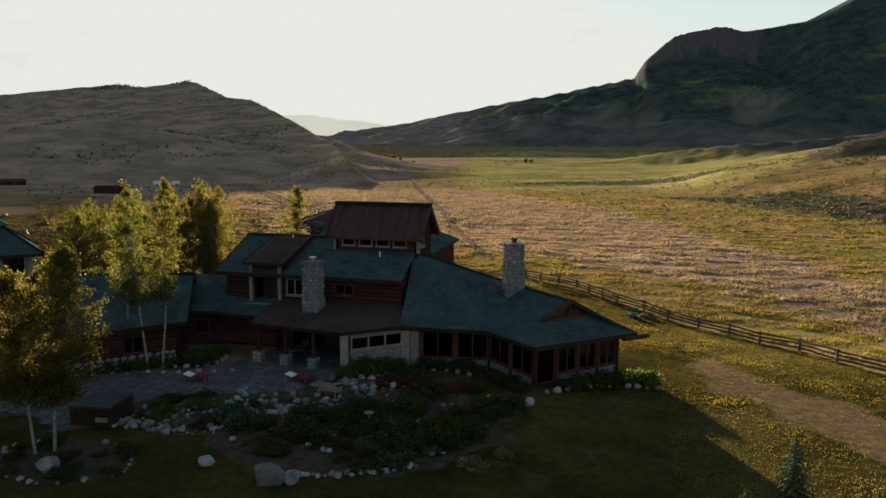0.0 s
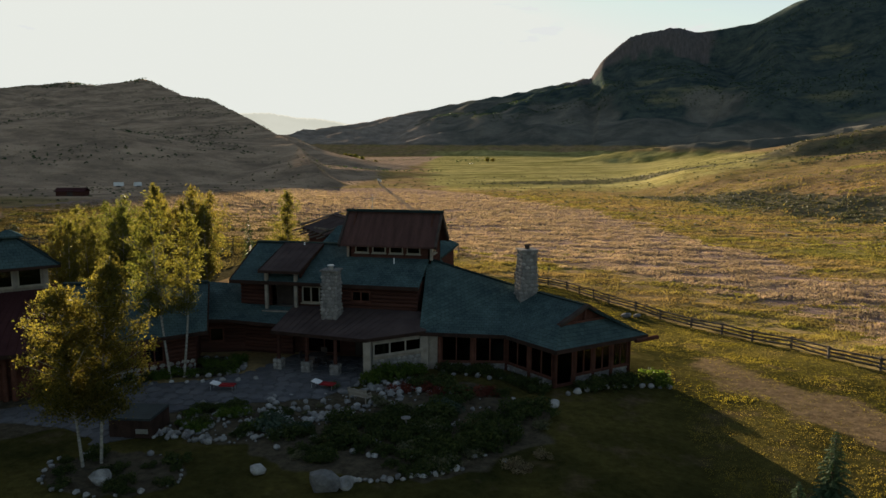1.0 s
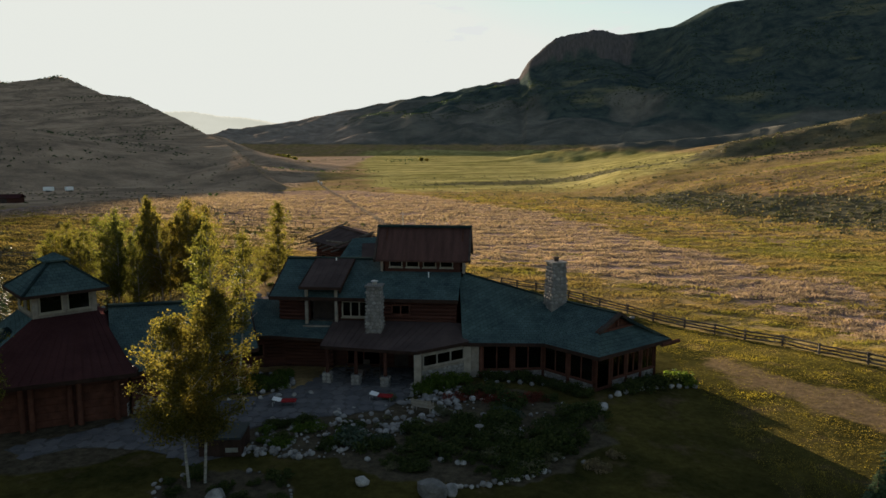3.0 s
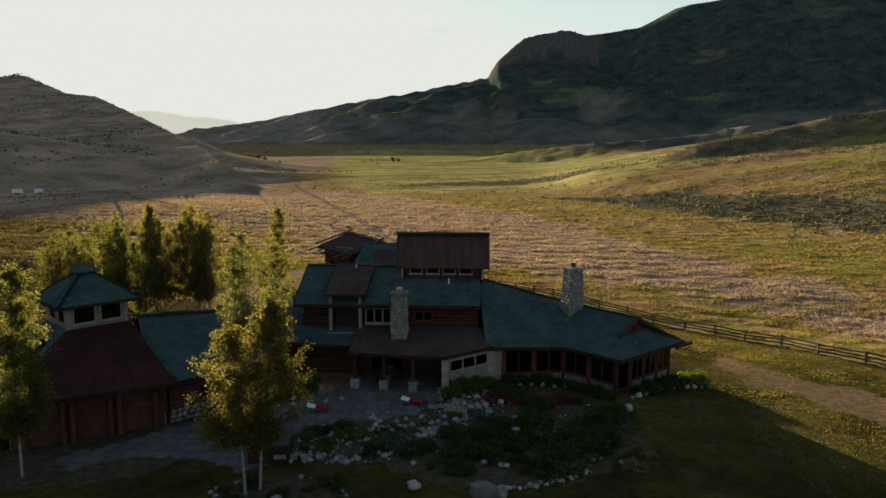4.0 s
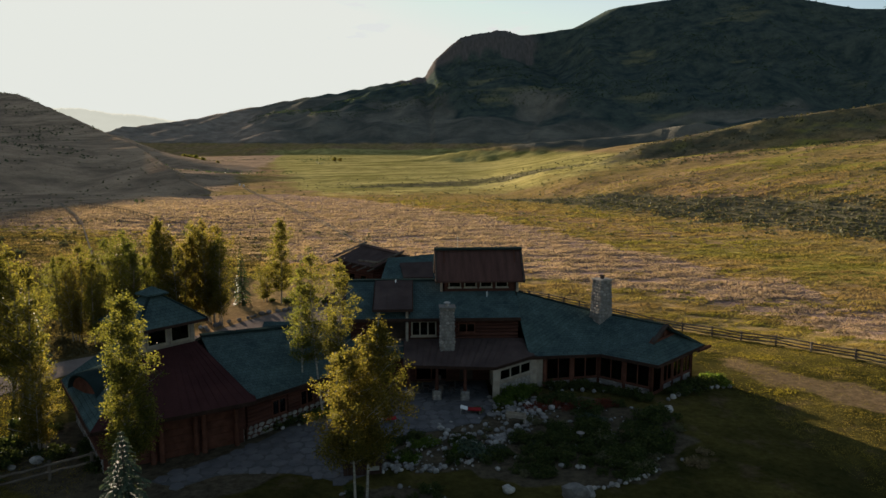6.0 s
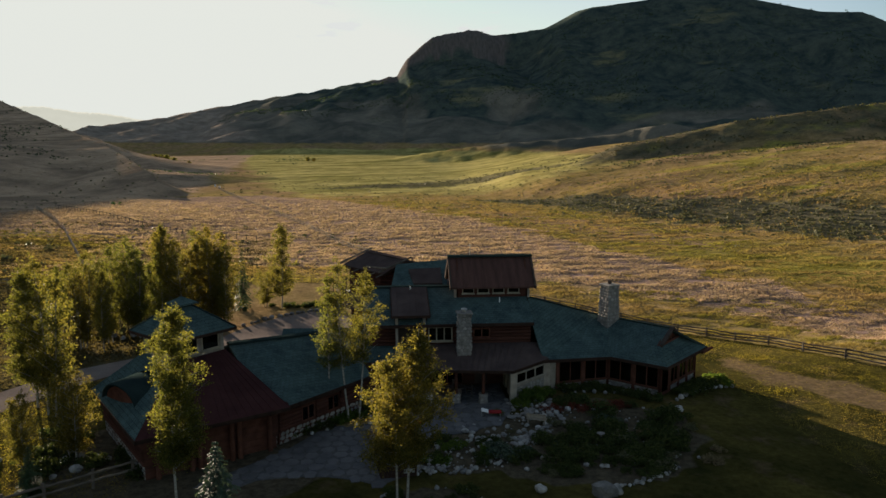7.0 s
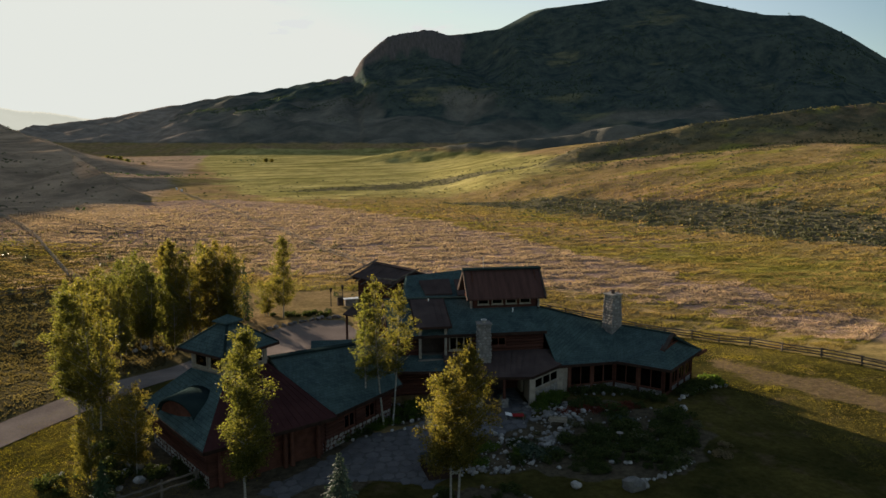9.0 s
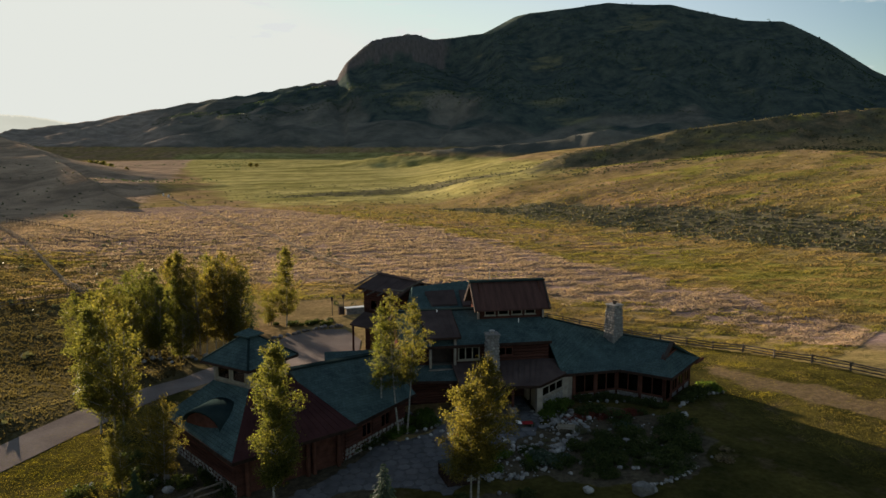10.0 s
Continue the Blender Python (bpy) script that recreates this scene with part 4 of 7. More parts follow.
    roof(house, [[(x0, *e_f), (x1, *e_f), (x1, *rz), (x0, *rz)], [(x1, *e_b), (x0, *e_b), (x0, *rz), (x1, *rz)]], 0.16, M_TOWER_ROOF, "steep rust-brown board roof on the tower", along=(1, 0, 0))
    bm = bmesh.new()
    beam(bm, (x0 - 0.05, rz[0], rz[1] + 0.12), (x1 + 0.05, rz[0], rz[1] + 0.12), 0.7, 0.16)
    part("ridge_cap", bm, M_SHINGLE, house)
    for x_ in (x0 + 0.04, x1 - 0.04):
        bm = bmesh.new()
        beam(bm, (x_, e_f[0] - 0.25, e_f[1] + 0.05), (x_, rz[0], rz[1] + 0.1), 0.16, 0.34)
        beam(bm, (x_, rz[0], rz[1] + 0.1), (x_, e_b[0] + 0.1, e_b[1] + 0.05), 0.16, 0.34)
        part("barge_board", bm, M_DARKWOOD, house)
    for x_ in (x1 - 0.5, x0 + 0.5):
        bm = bmesh.new()
        box(bm, x_ - 0.1, ty - 0.02, 6.9, x_ + 0.1, ty + 0.22, 8.1)
        part("post", bm, M_PALE, house, "pale corner post")
    bm = bmesh.new()
    rod(bm, (-14.3, 8.55, 10.2), (-14.3, 8.55, 11.5), 0.035, 0.02)
    rod(bm, (-14.5, 8.55, 11.3), (-14.1, 8.55, 11.3), 0.02)
    part("mast", bm, M_METAL, house, "thin pale mast on the tower ridge")
    # --- porch roof and its posts ---
    p_l, p_r, p_b = (-18.9, -0.15, 2.88), (-12.1, -1.0, 2.88), (-8.45, 2.1, 2.88)
    roof(house, [[p_l, p_r, (-10.2, 4.05, 3.75), (-18.9, 4.05, 3.75)], [p_r, p_b, (-8.6, 4.05, 3.6), (-10.2, 4.05, 3.75)]], 0.18, M_BROWN_METAL, "low brown metal porch roof")
    seams(house, p_l, p_r, (-18.9, 4.05, 3.75), (-10.2, 4.05, 3.75), 0.45, M_BROWN_METAL)
    fascia(house, [(p_l[0], p_l[1] - 0.02, 2.86), (p_r[0], p_r[1] - 0.02, 2.86), (p_b[0] + 0.02, p_b[1] - 0.02, 2.86)], 0.22)
    for x_, y_ in ((-18.5, 0.15), (-16.4, -0.1), (-14.3, -0.35)):
        bm = bmesh.new()
        rod(bm, (x_, y_, 0.15), (x_, y_, 2.7), 0.14, 0.12, 10)
        part("post", bm, M_LOG, house, "round log porch post")
        bm = bmesh.new()
        box(bm, x_ - 0.3, y_ - 0.3, 0.1, x_ + 0.3, y_ + 0.3, 0.9)
        bmesh.ops.bevel(bm, geom=bm.edges[:], offset=0.06, segments=1, affect="EDGES")
        pier = part("pier", bm, M_MORTAR, house, "field-stone pier under the porch post")
        for k in range(4):
            m_ = pose(x_, y_, 0, 0, 0, 90 * k)
            for r_ in range(3):
                for c_ in (-0.16, 0.16):
                    shared("stone", FACING[(k + r_ * 2 + (c_ > 0)) % 6], m_ @ pose(c_, -0.32, 0.25 + 0.27 * r_) @ Matrix.Diagonal((0.34, 0.12, 0.29, 1)), pier)
    # --- angled bay with stone base ---
    b0, b1 = (-12.0, -0.55), (-8.75, 2.15)
    wall_box(house, "wall", b0, b1, 0.1, 1.3, 0.35, M_MORTAR, "field-stone base under the angled bay window")
    faced(house, b0, b1, 0.12, 1.3, 0.42, 3)
    wall_box(house, "wall", b0, b1, 1.3, 2.72, 0.25, M_PALE, "", [(0.35, 3.9, 1.55, 2.45)])
    window(house, (-11.73, -0.33), (-9.0, 1.94), 1.55, 2.45, 3, 0.1, mat_frame=M_PALE)
    for c_ in (b0, b1):
        bm = bmesh.new()
        box(bm, c_[0] - 0.25, c_[1] - 0.25, 0.1, c_[0] + 0.25, c_[1] + 0.25, 2.72)
        part("column", bm, M_PALE, house, "square pale plaster column")
    wall_box(house, "wall", (-12.0, 4.0), b0, 0.1, 2.7, 0.25, M_INSIDE, holes=[(1.0, 2.1, 0.15, 2.2)])
    wall_box(house, "wall", b1, (-7.9, 2.3), 0.1, 2.75, 0.3, M_PALE)
    # --- chimneys ---
    chimney(house, -15.5, 2.45, 3.1, 6.65, 1.2, 1.08, 0, 5)
    chimney(house, -2.3, 6.35, 3.6, 7.95, 1.5, 1.12, 24, 8)
    # --- sunroom and link ---
    A, K, F, R, B1, B2 = (-7.8, 2.3), (-3.3, 3.05), (0.0, 0.0), (4.8, 4.4), (1.6, 8.4), (-5.2, 10.4)
    bm = bmesh.new()
    slab(bm, [(*p, 0.22) for p in (A, K, F, R, B1, B2, (-9.7, 10.4), (-9.7, 2.4))], 0.4)
    part("floor", bm, M_FLOOR, house, "sunroom floor")

    def glazed(p, q, n, door_at=None, base=0.72, seed=1, top=2.62):
        a, b = Vector(p), Vector(q)
        wall_box(house, "wall", p, q, -0.5, base - 0.06, 0.35, M_MORTAR, "low field-stone sunroom wall", [(door_at[0], door_at[1], -0.02, base)] if door_at else ())
        faced(house, p, q, -0.45 if p[0] > -1 else -0.1, base - 0.06, 0.45, seed, [(door_at[0], door_at[1], -1, 2)] if door_at else ())
        L = (b - a).length
        for j in range(n + 1):
            c = a.lerp(b, j / n)
            bm2 = bmesh.new()
            rod(bm2, (c.x, c.y, -0.3), (c.x, c.y, top + 0.1), 0.15, 0.13, 10)
            part("post", bm2, M_TRIM, house, "round red-brown log post")
        for j in range(n):
            c0, c1 = a.lerp(b, j / n), a.lerp(b, (j + 1) / n)
            d = (c1 - c0).normalized() * 0.13
            isdoor = door_at and abs((j + 0.5) * L / n - sum(door_at) / 2) < L / n / 2
            window(house, tuple(c0 + d), tuple(c1 - d), 0.25 if isdoor else base, top, 1 if isdoor else 2, 0.08, mat_frame=M_TRIM)
        bm2 = bmesh.new()
        beam(bm2, (*p, top + 0.28), (*q, top + 0.28), 0.28, 0.3)
        part("header", bm2, M_TRIM, house, "red-brown log header")

    glazed(A, K, 2, seed=11, door_at=None)
    glazed(K, F, 2, seed=12)
    glazed(F, R, 4, seed=13, door_at=(0.2, 1.4))
    glazed(R, B1, 3, seed=14)
    glazed(B1, B2, 3, seed=15)
    wall_box(house, "wall", B2, (-9.7, 10.4), 0.0, 3.0, 0.3, M_LOG)
    E0, E1, E2, E3, E4, E5 = (-9.1, 1.75, 2.82), (-3.35, 2.3, 2.78), (0.1, -1.05, 2.86), (6.05, 4.75, 2.72), (1.9, 9.6, 2.72), (-9.7, 11.4, 3.0)
    R0, G, Q = (-9.72, 7.3, 7.0), (1.85, 2.75, 5.0), (-2.7, 7.4, 5.05)
    gl, gr = (0.22, 0.85, 4.0), (3.4, 4.3, 3.9)
    M_ = (-1.6, 4.2, 3.95)
    roof(house, [[E0, E1, Q], [E0, Q, R0]], 0.2, M_SHINGLE, "slate-green shingle roof sweeping down from the main block")
    roof(house, [[E1, E2, gl], [E1, gl, G], [E1, G, Q]], 0.2, M_SHINGLE, "slate-green shingle sunroom roof")
    roof(house, [[E2, E3, gr, gl]], 0.2, M_SHINGLE, "shingle skirt under the gablet")
    roof(house, [[E3, E4, Q], [E3, Q, G], [E3, G, gr]], 0.2, M_SHINGLE)
    roof(house, [[E4, E5, R0, Q]], 0.2, M_SHINGLE)
    fascia(house, [(p[0], p[1], p[2] - 0.02) for p in (E0, E1, E2, E3, E4, E5)], 0.26)
    # gablet: recessed boards, two rakes and a king post
    bm = bmesh.new()
    n_ = Vector((0.73, -0.68, 0)) * -0.18
    tri = [Vector(gl) + n_, Vector(gr) + n_, Vector(G) + n_ - Vector((0, 0, 0.12))]
    v = [bm.verts.new(p) for p in tri] + [bm.verts.new(p + n_ * 0.5) for p in tri]
    for f in ((0, 1, 2), (5, 4, 3), (0, 3, 4, 1), (1, 4, 5, 2), (2, 5, 3, 0)):
        bm.faces.new([v[i] for i in f])
    part("gablet", bm, M_TRIM, house, "red-brown timber gablet in the roof")
    bm = bmesh.new()
    for s in (gl, gr):
        beam(bm, (s[0], s[1], s[2] + 0.05), (G[0] + 0.1, G[1] - 0.1, G[2] + 0.08), 0.3, 0.2)
    part("rake", bm, M_DARKWOOD, house)
    bm = bmesh.new()
    mid = (Vector(gl) + Vector(gr)) / 2
    rod(bm, mid, (G[0], G[1], G[2] - 0.1), 0.08)
    rod(bm, gl, gr, 0.09)
    part("king_post", bm, M_TRIM, house)
    bm = bmesh.new()
    rod(bm, (5.2, 3.9, 2.45), (6.75, 5.3, 2.42), 0.16, 0.14, 10)
    part("beam_end", bm, M_TRIM, house, "log beam end poking past the eave")
    # ridge caps of the wing
    bm = bmesh.new()
    for a, b in ((R0, Q), (Q, G)):
        if bm.verts:
            part("ridge_cap", bm, M_SHINGLE, house)
            bm = bmesh.new()
        beam(bm, (a[0], a[1], a[2] + 0.05), (b[0], b[1], b[2] + 0.05), 0.3, 0.1)
    part("ridge_cap", bm, M_SHINGLE, house)
    # --- low link to the barn-like garage ---
    wall_box(house, "wall", (-30.0, 1.2), (-22.6, 3.6), 0.0, 2.8, 0.3, M_LOG, "red log wall of the low link", [(3.4, 4.4, 1.0, 2.0), (5.2, 6.2, 1.0, 2.0)])
    logs(house, (-30.0, 1.2), (-22.6, 3.6), 0.9, 2.7, 0.13, [(3.3, 4.5, 0.9, 2.1), (5.1, 6.3, 0.9, 2.1)])
    window(house, (-26.77, 2.25), (-25.82, 2.56), 1.0, 2.0, 1, 0.08, mat_frame=M_TRIM)
    window(house, (-25.05, 2.8), (-24.1, 3.11), 1.0, 2.0, 1, 0.08, mat_frame=M_TRIM)
    wall_box(house, "wall", (-22.8, 10.2), (-30.0, 9.8), -0.6, 2.9, 0.3, M_LOG)
    wall_box(house, "wall", (-22.6, 3.6), (-18.9, 3.6), 0.0, 3.2, 0.3, M_LOG)
    logs(house, (-22.6, 3.6), (-18.9, 3.6), 0.3, 2.8, 0.13)
    roof(house, [[(-23.2, 1.9, 2.95), (-18.7, 1.3, 2.95), (-18.7, 4.05, 3.55), (-23.2, 4.05, 3.7)],
                 [(-30.3, 0.1, 2.9), (-23.2, 1.9, 2.95), (-23.2, 6.6, 4.6), (-30.3, 5.6, 4.9)],
                 [(-23.2, 11.0, 3.0), (-30.3, 10.6, 3.0), (-30.3, 5.6, 4.9), (-23.2, 6.6, 4.6)]], 0.18, M_SHINGLE, "slate-green shingle roof of the low link", along=(1, 0.2, 0))
    fascia(house, [(-30.3, 0.08, 2.88), (-23.2, 1.88, 2.93), (-18.7, 1.28, 2.93)], 0.22)
    # --- rear wing: a brown metal gable set at an angle, and the green hip between it and the tower ---
    corner = [(-25.5, 24.0), (-22.1, 20.3), (-18.4, 20.3), (-18.4, 27.0), (-22.6, 27.6)]
    for k, (a, b) in enumerate(zip(corner, corner[1:] + corner[:1])):
        L = (Vector(b) - Vector(a)).length
        holes = [(1.0, 2.1, 4.6, 5.8), (2.9, 4.0, 4.6, 5.8)] if k == 0 else []
        wall_box(house, "wall", a, b, -1.2, 7.0, 0.3, M_LOG, "red log wall of the rear wing" if k == 0 else "", holes)
        logs(house, a, b, 2.6, 6.9, 0.14, [(h[0] - 0.1, h[1] + 0.1, h[2] - 0.1, h[3] + 0.1) for h in holes])
        d = (Vector(b) - Vector(a)).normalized()
        for h in holes:
            window(house, tuple(Vector(a) + d * h[0]), tuple(Vector(a) + d * h[1]), h[2], h[3], 1, 0.09, out=0.08, mat_frame=M_TRIM)
    ra, rb = (-23.6, 26.4, 8.25), (-19.4, 21.3, 8.05)
    roof(house, [[(-26.3, 24.0, 7.15), (-21.9, 18.8, 7.0), rb, ra], [(-16.7, 23.4, 7.0), (-21.0, 28.8, 7.15), ra, rb]], 0.18, M_BROWN_METAL, "brown metal gable roof of the rear wing")
    seams(house, (-26.2, 23.9, 7.15), (-22.0, 18.9, 7.0), (-23.6, 26.4, 8.25), (-19.5, 21.4, 8.05), 1.1, M_BROWN_METAL)
    bm = bmesh.new()
    beam(bm, (ra[0], ra[1], 8.33), (rb[0], rb[1], 8.13), 0.7, 0.12)
    part("ridge_cap", bm, M_BROWN_METAL, house, "broad brown ridge cap")
    fascia(house, [(-23.6, 26.4, 8.2), (-26.3, 24.0, 7.1), (-21.9, 18.8, 6.95), (-19.4, 21.3, 8.0)], 0.24)
    bm = bmesh.new()
    v = [bm.verts.new(p) for p in ((-22.0, 20.3, 6.9), (-18.4, 21.9, 6.9), (-19.6, 21.5, 7.9), (-22.0, 20.6, 6.9), (-18.4, 22.2, 6.9), (-19.6, 21.8, 7.9))]
    for f in ((0, 1, 2), (5, 4, 3), (0, 3, 4, 1), (1, 4, 5, 2), (2, 5, 3, 0)):
        bm.faces.new([v[i_] for i_ in f])
    part("gable", bm, M_LOG, house)
    for k in range(6):
        t = k / 5
        a_ = Vector((-26.2, 23.9, 7.05)).lerp(Vector((-22.0, 18.9, 6.9)), t)
        out = Vector((-0.77, -0.64, -0.22))
        bm = bmesh.new()
        rod(bm, a_ - out * 0.4, a_ + out * (0.85 if k % 2 else 1.15), 0.09, 0.08, 8)
        part("rafter_end", bm, M_FENCE, house, "weathered log rafter end under the eave")
    for a_, b_ in (((-22.4, 18.6, 7.2), (-19.0, 20.9, 8.35)), ((-26.6, 24.2, 7.3), (-23.2, 27.0, 8.5)), ((-21.6, 18.4, 7.6), (-23.6, 20.4, 7.5))):
        bm = bmesh.new()
        rod(bm, a_, b_, 0.12, 0.1, 8)
        part("barge_log", bm, M_FENCE, house, "weathered log along the gable edge")
    roof(house, [[(-27.4, 22.0, 3.3), (-22.8, 17.0, 3.3), (-22.1, 20.2, 4.2), (-25.6, 24.0, 4.2)]], 0.16, M_BROWN_METAL, "lean-to roof over the rear entry")
    for x_, y_ in ((-27.0, 21.9), (-25.1, 19.9), (-23.0, 17.5)):
        bm = bmesh.new()
        rod(bm, (x_, y_, -1.4), (x_, y_, 3.3), 0.13, 0.12, 10)
        part("post", bm, M_LOG, house)
    gl, gr = (-20.6, 18.6, 8.0), (-14.6, 18.9, 8.45)
    roof(house, [[(-21.4, 13.5, 5.9), (-10.2, 13.5, 5.9), gr, gl], [(-10.2, 13.5, 5.9), (-10.2, 24.2, 5.9), gr],
                 [(-10.2, 24.2, 5.9), (-20.8, 23.6, 5.9), gl, gr], [(-20.8, 23.6, 5.9), (-21.4, 13.5, 5.9), gl]], 0.18, M_SHINGLE, "slate-green hip roof behind the tower", along=(1, 0, 0))
    roof(house, [[(-19.0, 14.9, 6.75), (-16.2, 14.9, 6.75), (-16.2, 17.2, 7.85), (-19.4, 17.2, 7.75)]], 0.5, M_BROWN_METAL, "low brown shed dormer on the green hip")
    roof(house, [[(-15.7, 14.6, 6.62), (-14.2, 14.6, 6.62), (-15.0, 17.0, 7.85), (-15.7, 17.0, 7.8)]], 0.3, M_BROWN_METAL)
    wall_box(house, "wall", (-20.9, 13.9), (-20.4, 20.2), 0.0, 5.8, 0.3, M_LOG)
    wall_box(house, "wall", (-10.6, 13.9), (-10.6, 23.6), -0.8, 5.8, 0.3, M_LOG)
    wall_box(house, "wall", (-10.6, 23.6), (-18.3, 23.4), -0.8, 5.8, 0.3, M_LOG)
    return house


house = build_house()


# ---- garage with its cupola ----
def build_garage():
    g = empty("garage_barn", pose(0, 0, 0))
    tagged(g, "red-roofed log garage with a square glazed cupola", "garage")
    cx, cy, turn = -35.9, -3.2, 48.0
    rot = pose(cx, cy, 0, 0, 0, turn)

    def P(x, y, z):
        return tuple(rot @ Vector((x, y, z)))

    # cupola
    h = 1.85
    for k in range(4):
        m = rot @ pose(0, 0, 0, 0, 0, 90 * k)
        a, b = m @ Vector((-h, -h, 0)), m @ Vector((h, -h, 0))
        L = 2 * h
        wall_box(g, "wall", a.xy[:], b.xy[:], 5.4, 7.45, 0.18, M_PALE, "pale boarded cupola wall", [(0.32, 1.72, 6.0, 7.25), (1.98, 3.38, 6.0, 7.25)])
        d = (b - a).normalized()
        for s0, s1 in ((0.32, 1.72), (1.98, 3.38)):
            window(g, (a + d * s0).xy[:], (a + d * s1).xy[:], 6.0, 7.25, 1, 0.09, mat_frame=M_FRAME)
        p0, p1 = m @ Vector((-h - 0.12, -h - 0.12, 0)), m @ Vector((-h + 0.22, -h + 0.22, 0))
        bm = bmesh.new()
        box(bm, -h - 0.05, -h - 0.05, 5.6, -h + 0.25, -h + 0.25, 7.5, m)
        part("corner_post", bm, M_PALE, g)
    e, t = 2.55, 0.45
    for k in range(4):
        m = rot @ pose(0, 0, 0, 0, 0, 90 * k)
        roof(g, [[tuple(m @ Vector(p)) for p in ((-e, -e, 7.35), (e, -e, 7.35), (t, -t, 9.0), (-t, -t, 9.0))]], 0.14, M_SHINGLE, "slate-green cupola roof" if k == 0 else "")
        bm = bmesh.new()
        beam(bm, m @ Vector((-e, -e, 7.42)), m @ Vector((-t, -t, 9.07)), 0.18, 0.08)
        part("hip_cap", bm, M_SHINGLE, g)
    fascia(g, [P(-e, -e, 7.33), P(e, -e, 7.33), P(e, e, 7.33), P(-e, e, 7.33), P(-e, -e, 7.33)], 0.18)
    bm = bmesh.new()
    box(bm, -0.5, -0.5, 8.85, 0.5, 0.5, 9.2, rot)
    part("lantern", bm, M_SHINGLE, g)
    for k in range(4):
        m = rot @ pose(0, 0, 0, 0, 0, 90 * k)
        roof(g, [[tuple(m @ Vector(p)) for p in ((-0.8, -0.8, 9.2), (0.8, -0.8, 9.2), (0, 0, 9.65))]], 0.08, M_SHINGLE)
    # main hip: red metal to the yard, green shingle to the side with an arched dormer
    ze, zt = 3.15, 5.75
    c = 1.95
    fl, fr, br, bl = (-7.25, -5.99), (1.73, -8.94), (7.37, 1.38), (-4.35, 4.83)
    roof(g, [[P(*fl, ze), P(*fr, ze), P(c, -c, zt), P(-c, -c, zt)]], 0.2, M_RED_METAL, "dull red metal roof facing the yard")
    seams(g, P(*fl, ze), P(*fr, ze), P(-c, -c, zt), P(c, -c, zt), 0.55, M_RED_METAL)
    roof(g, [[P(*fr, ze), P(*br, ze), P(c, c, zt), P(c, -c, zt)]], 0.2, M_RED_METAL)
    roof(g, [[P(*br, ze), P(*bl, ze), P(-c, c, zt), P(c, c, zt)]], 0.2, M_SHINGLE)
    roof(g, [[P(*bl, ze), P(*fl, ze), P(-c, -c, zt), P(-c, c, zt)]], 0.2, M_SHINGLE, "slate-green side roof with an arched dormer")
    fascia(g, [P(*p, ze - 0.02) for p in (fl, fr, br, bl, fl)], 0.24)
    # walls of logs with stone base and door bays
    wfl, wfr, wbr, wbl = [(p[0] * 0.87, p[1] * 0.87) for p in (fl, fr, br, bl)]
    bays = [(0.7 + 2.5 * k, 2.7 + 2.5 * k, 0.1, 2.4) for k in range(3)]
    a, b = P(*wfl, 0), P(*wfr, 0)
    wall_box(g, "wall", a[:2], b[:2], 0.0, 3.1, 0.3, M_LOG, "red log wall with three door bays", bays)
    d = (Vector(b) - Vector(a)).normalized()
    for k, bay in enumerate(bays):
        q0, q1 = Vector(a) + d * bay[0], Vector(a) + d * bay[1]
        n_ = Vector((-d.y, d.x, 0)) * 0.12
        bm = bmesh.new()
        for r in range(5):
            beam(bm, (q0.x + n_.x, q0.y + n_.y, 0.55 + r * 0.46), (q1.x + n_.x, q1.y + n_.y, 0.55 + r * 0.46), 0.07, 0.44)
        part("garage_door", bm, M_TRIM, g, "red-brown panelled garage door")
        for q in (q0, q1):
            bm = bmesh.new()
            rod(bm, (q.x - n_.x * 2, q.y - n_.y * 2, 0), (q.x - n_.x * 2, q.y - n_.y * 2, 3.0), 0.17, 0.15, 10)
            part("post", bm, M_TRIM, g, "red-brown log post")
    for p, q in ((wfr, wbr), (wbr, wbl), (wbl, wfl)):
        a, b = P(*p, 0), P(*q, 0)
        wall_box(g, "wall", a[:2], b[:2], 0.0, 3.0, 0.3, M_LOG)
        faced(g, a[:2], b[:2], 0.05, 1.0, 0.55, 31)
        logs(g, a[:2], b[:2], 1.0, 2.9, 0.14)
    # arched eyebrow dormer
    bm = bmesh.new()
    n = 12
    prev = None
    for k in range(n + 1):
        ang = math.pi * k / n
        yy, zz = -0.6 - 2.0 * math.cos(ang), 3.7 + 1.15 * math.sin(ang)
        row = [bm.verts.new(P(-5.3, yy, zz)), bm.verts.new(P(-3.0, yy, zz + 0.3)), bm.verts.new(P(-5.3, yy, zz - 0.14)), bm.verts.new(P(-3.0, yy, zz + 0.16))]
        if prev:
            bm.faces.new((prev[0], row[0], row[1], prev[1]))
            bm.faces.new((prev[3], row[3], row[2], prev[2]))
            bm.faces.new((prev[2], row[2], row[0], prev[0]))
            bm.faces.new((prev[1], row[1], row[3], prev[3]))
        prev = row
    part("arched_dormer", bm, M_SHINGLE, g, "arched shingle dormer", smooth=True)
    bm = bmesh.new()
    arc = [P(-5.05, -0.6 - 1.85 * math.cos(math.pi * k / n), 3.6 + 1.0 * math.sin(math.pi * k / n)) for k in range(n + 1)]
    v0 = [bm.verts.new(p) for p in arc]
    v1 = [bm.verts.new(Vector(p) + (rot.to_3x3() @ Vector((0.08, 0, 0)))) for p in arc]
    bm.faces.new(v0)
    bm.faces.new(v1[::-1])
    for k in range(n + 1):
        bm.faces.new((v0[k], v0[(k + 1) % (n + 1)], v1[(k + 1) % (n + 1)], v1[k]))
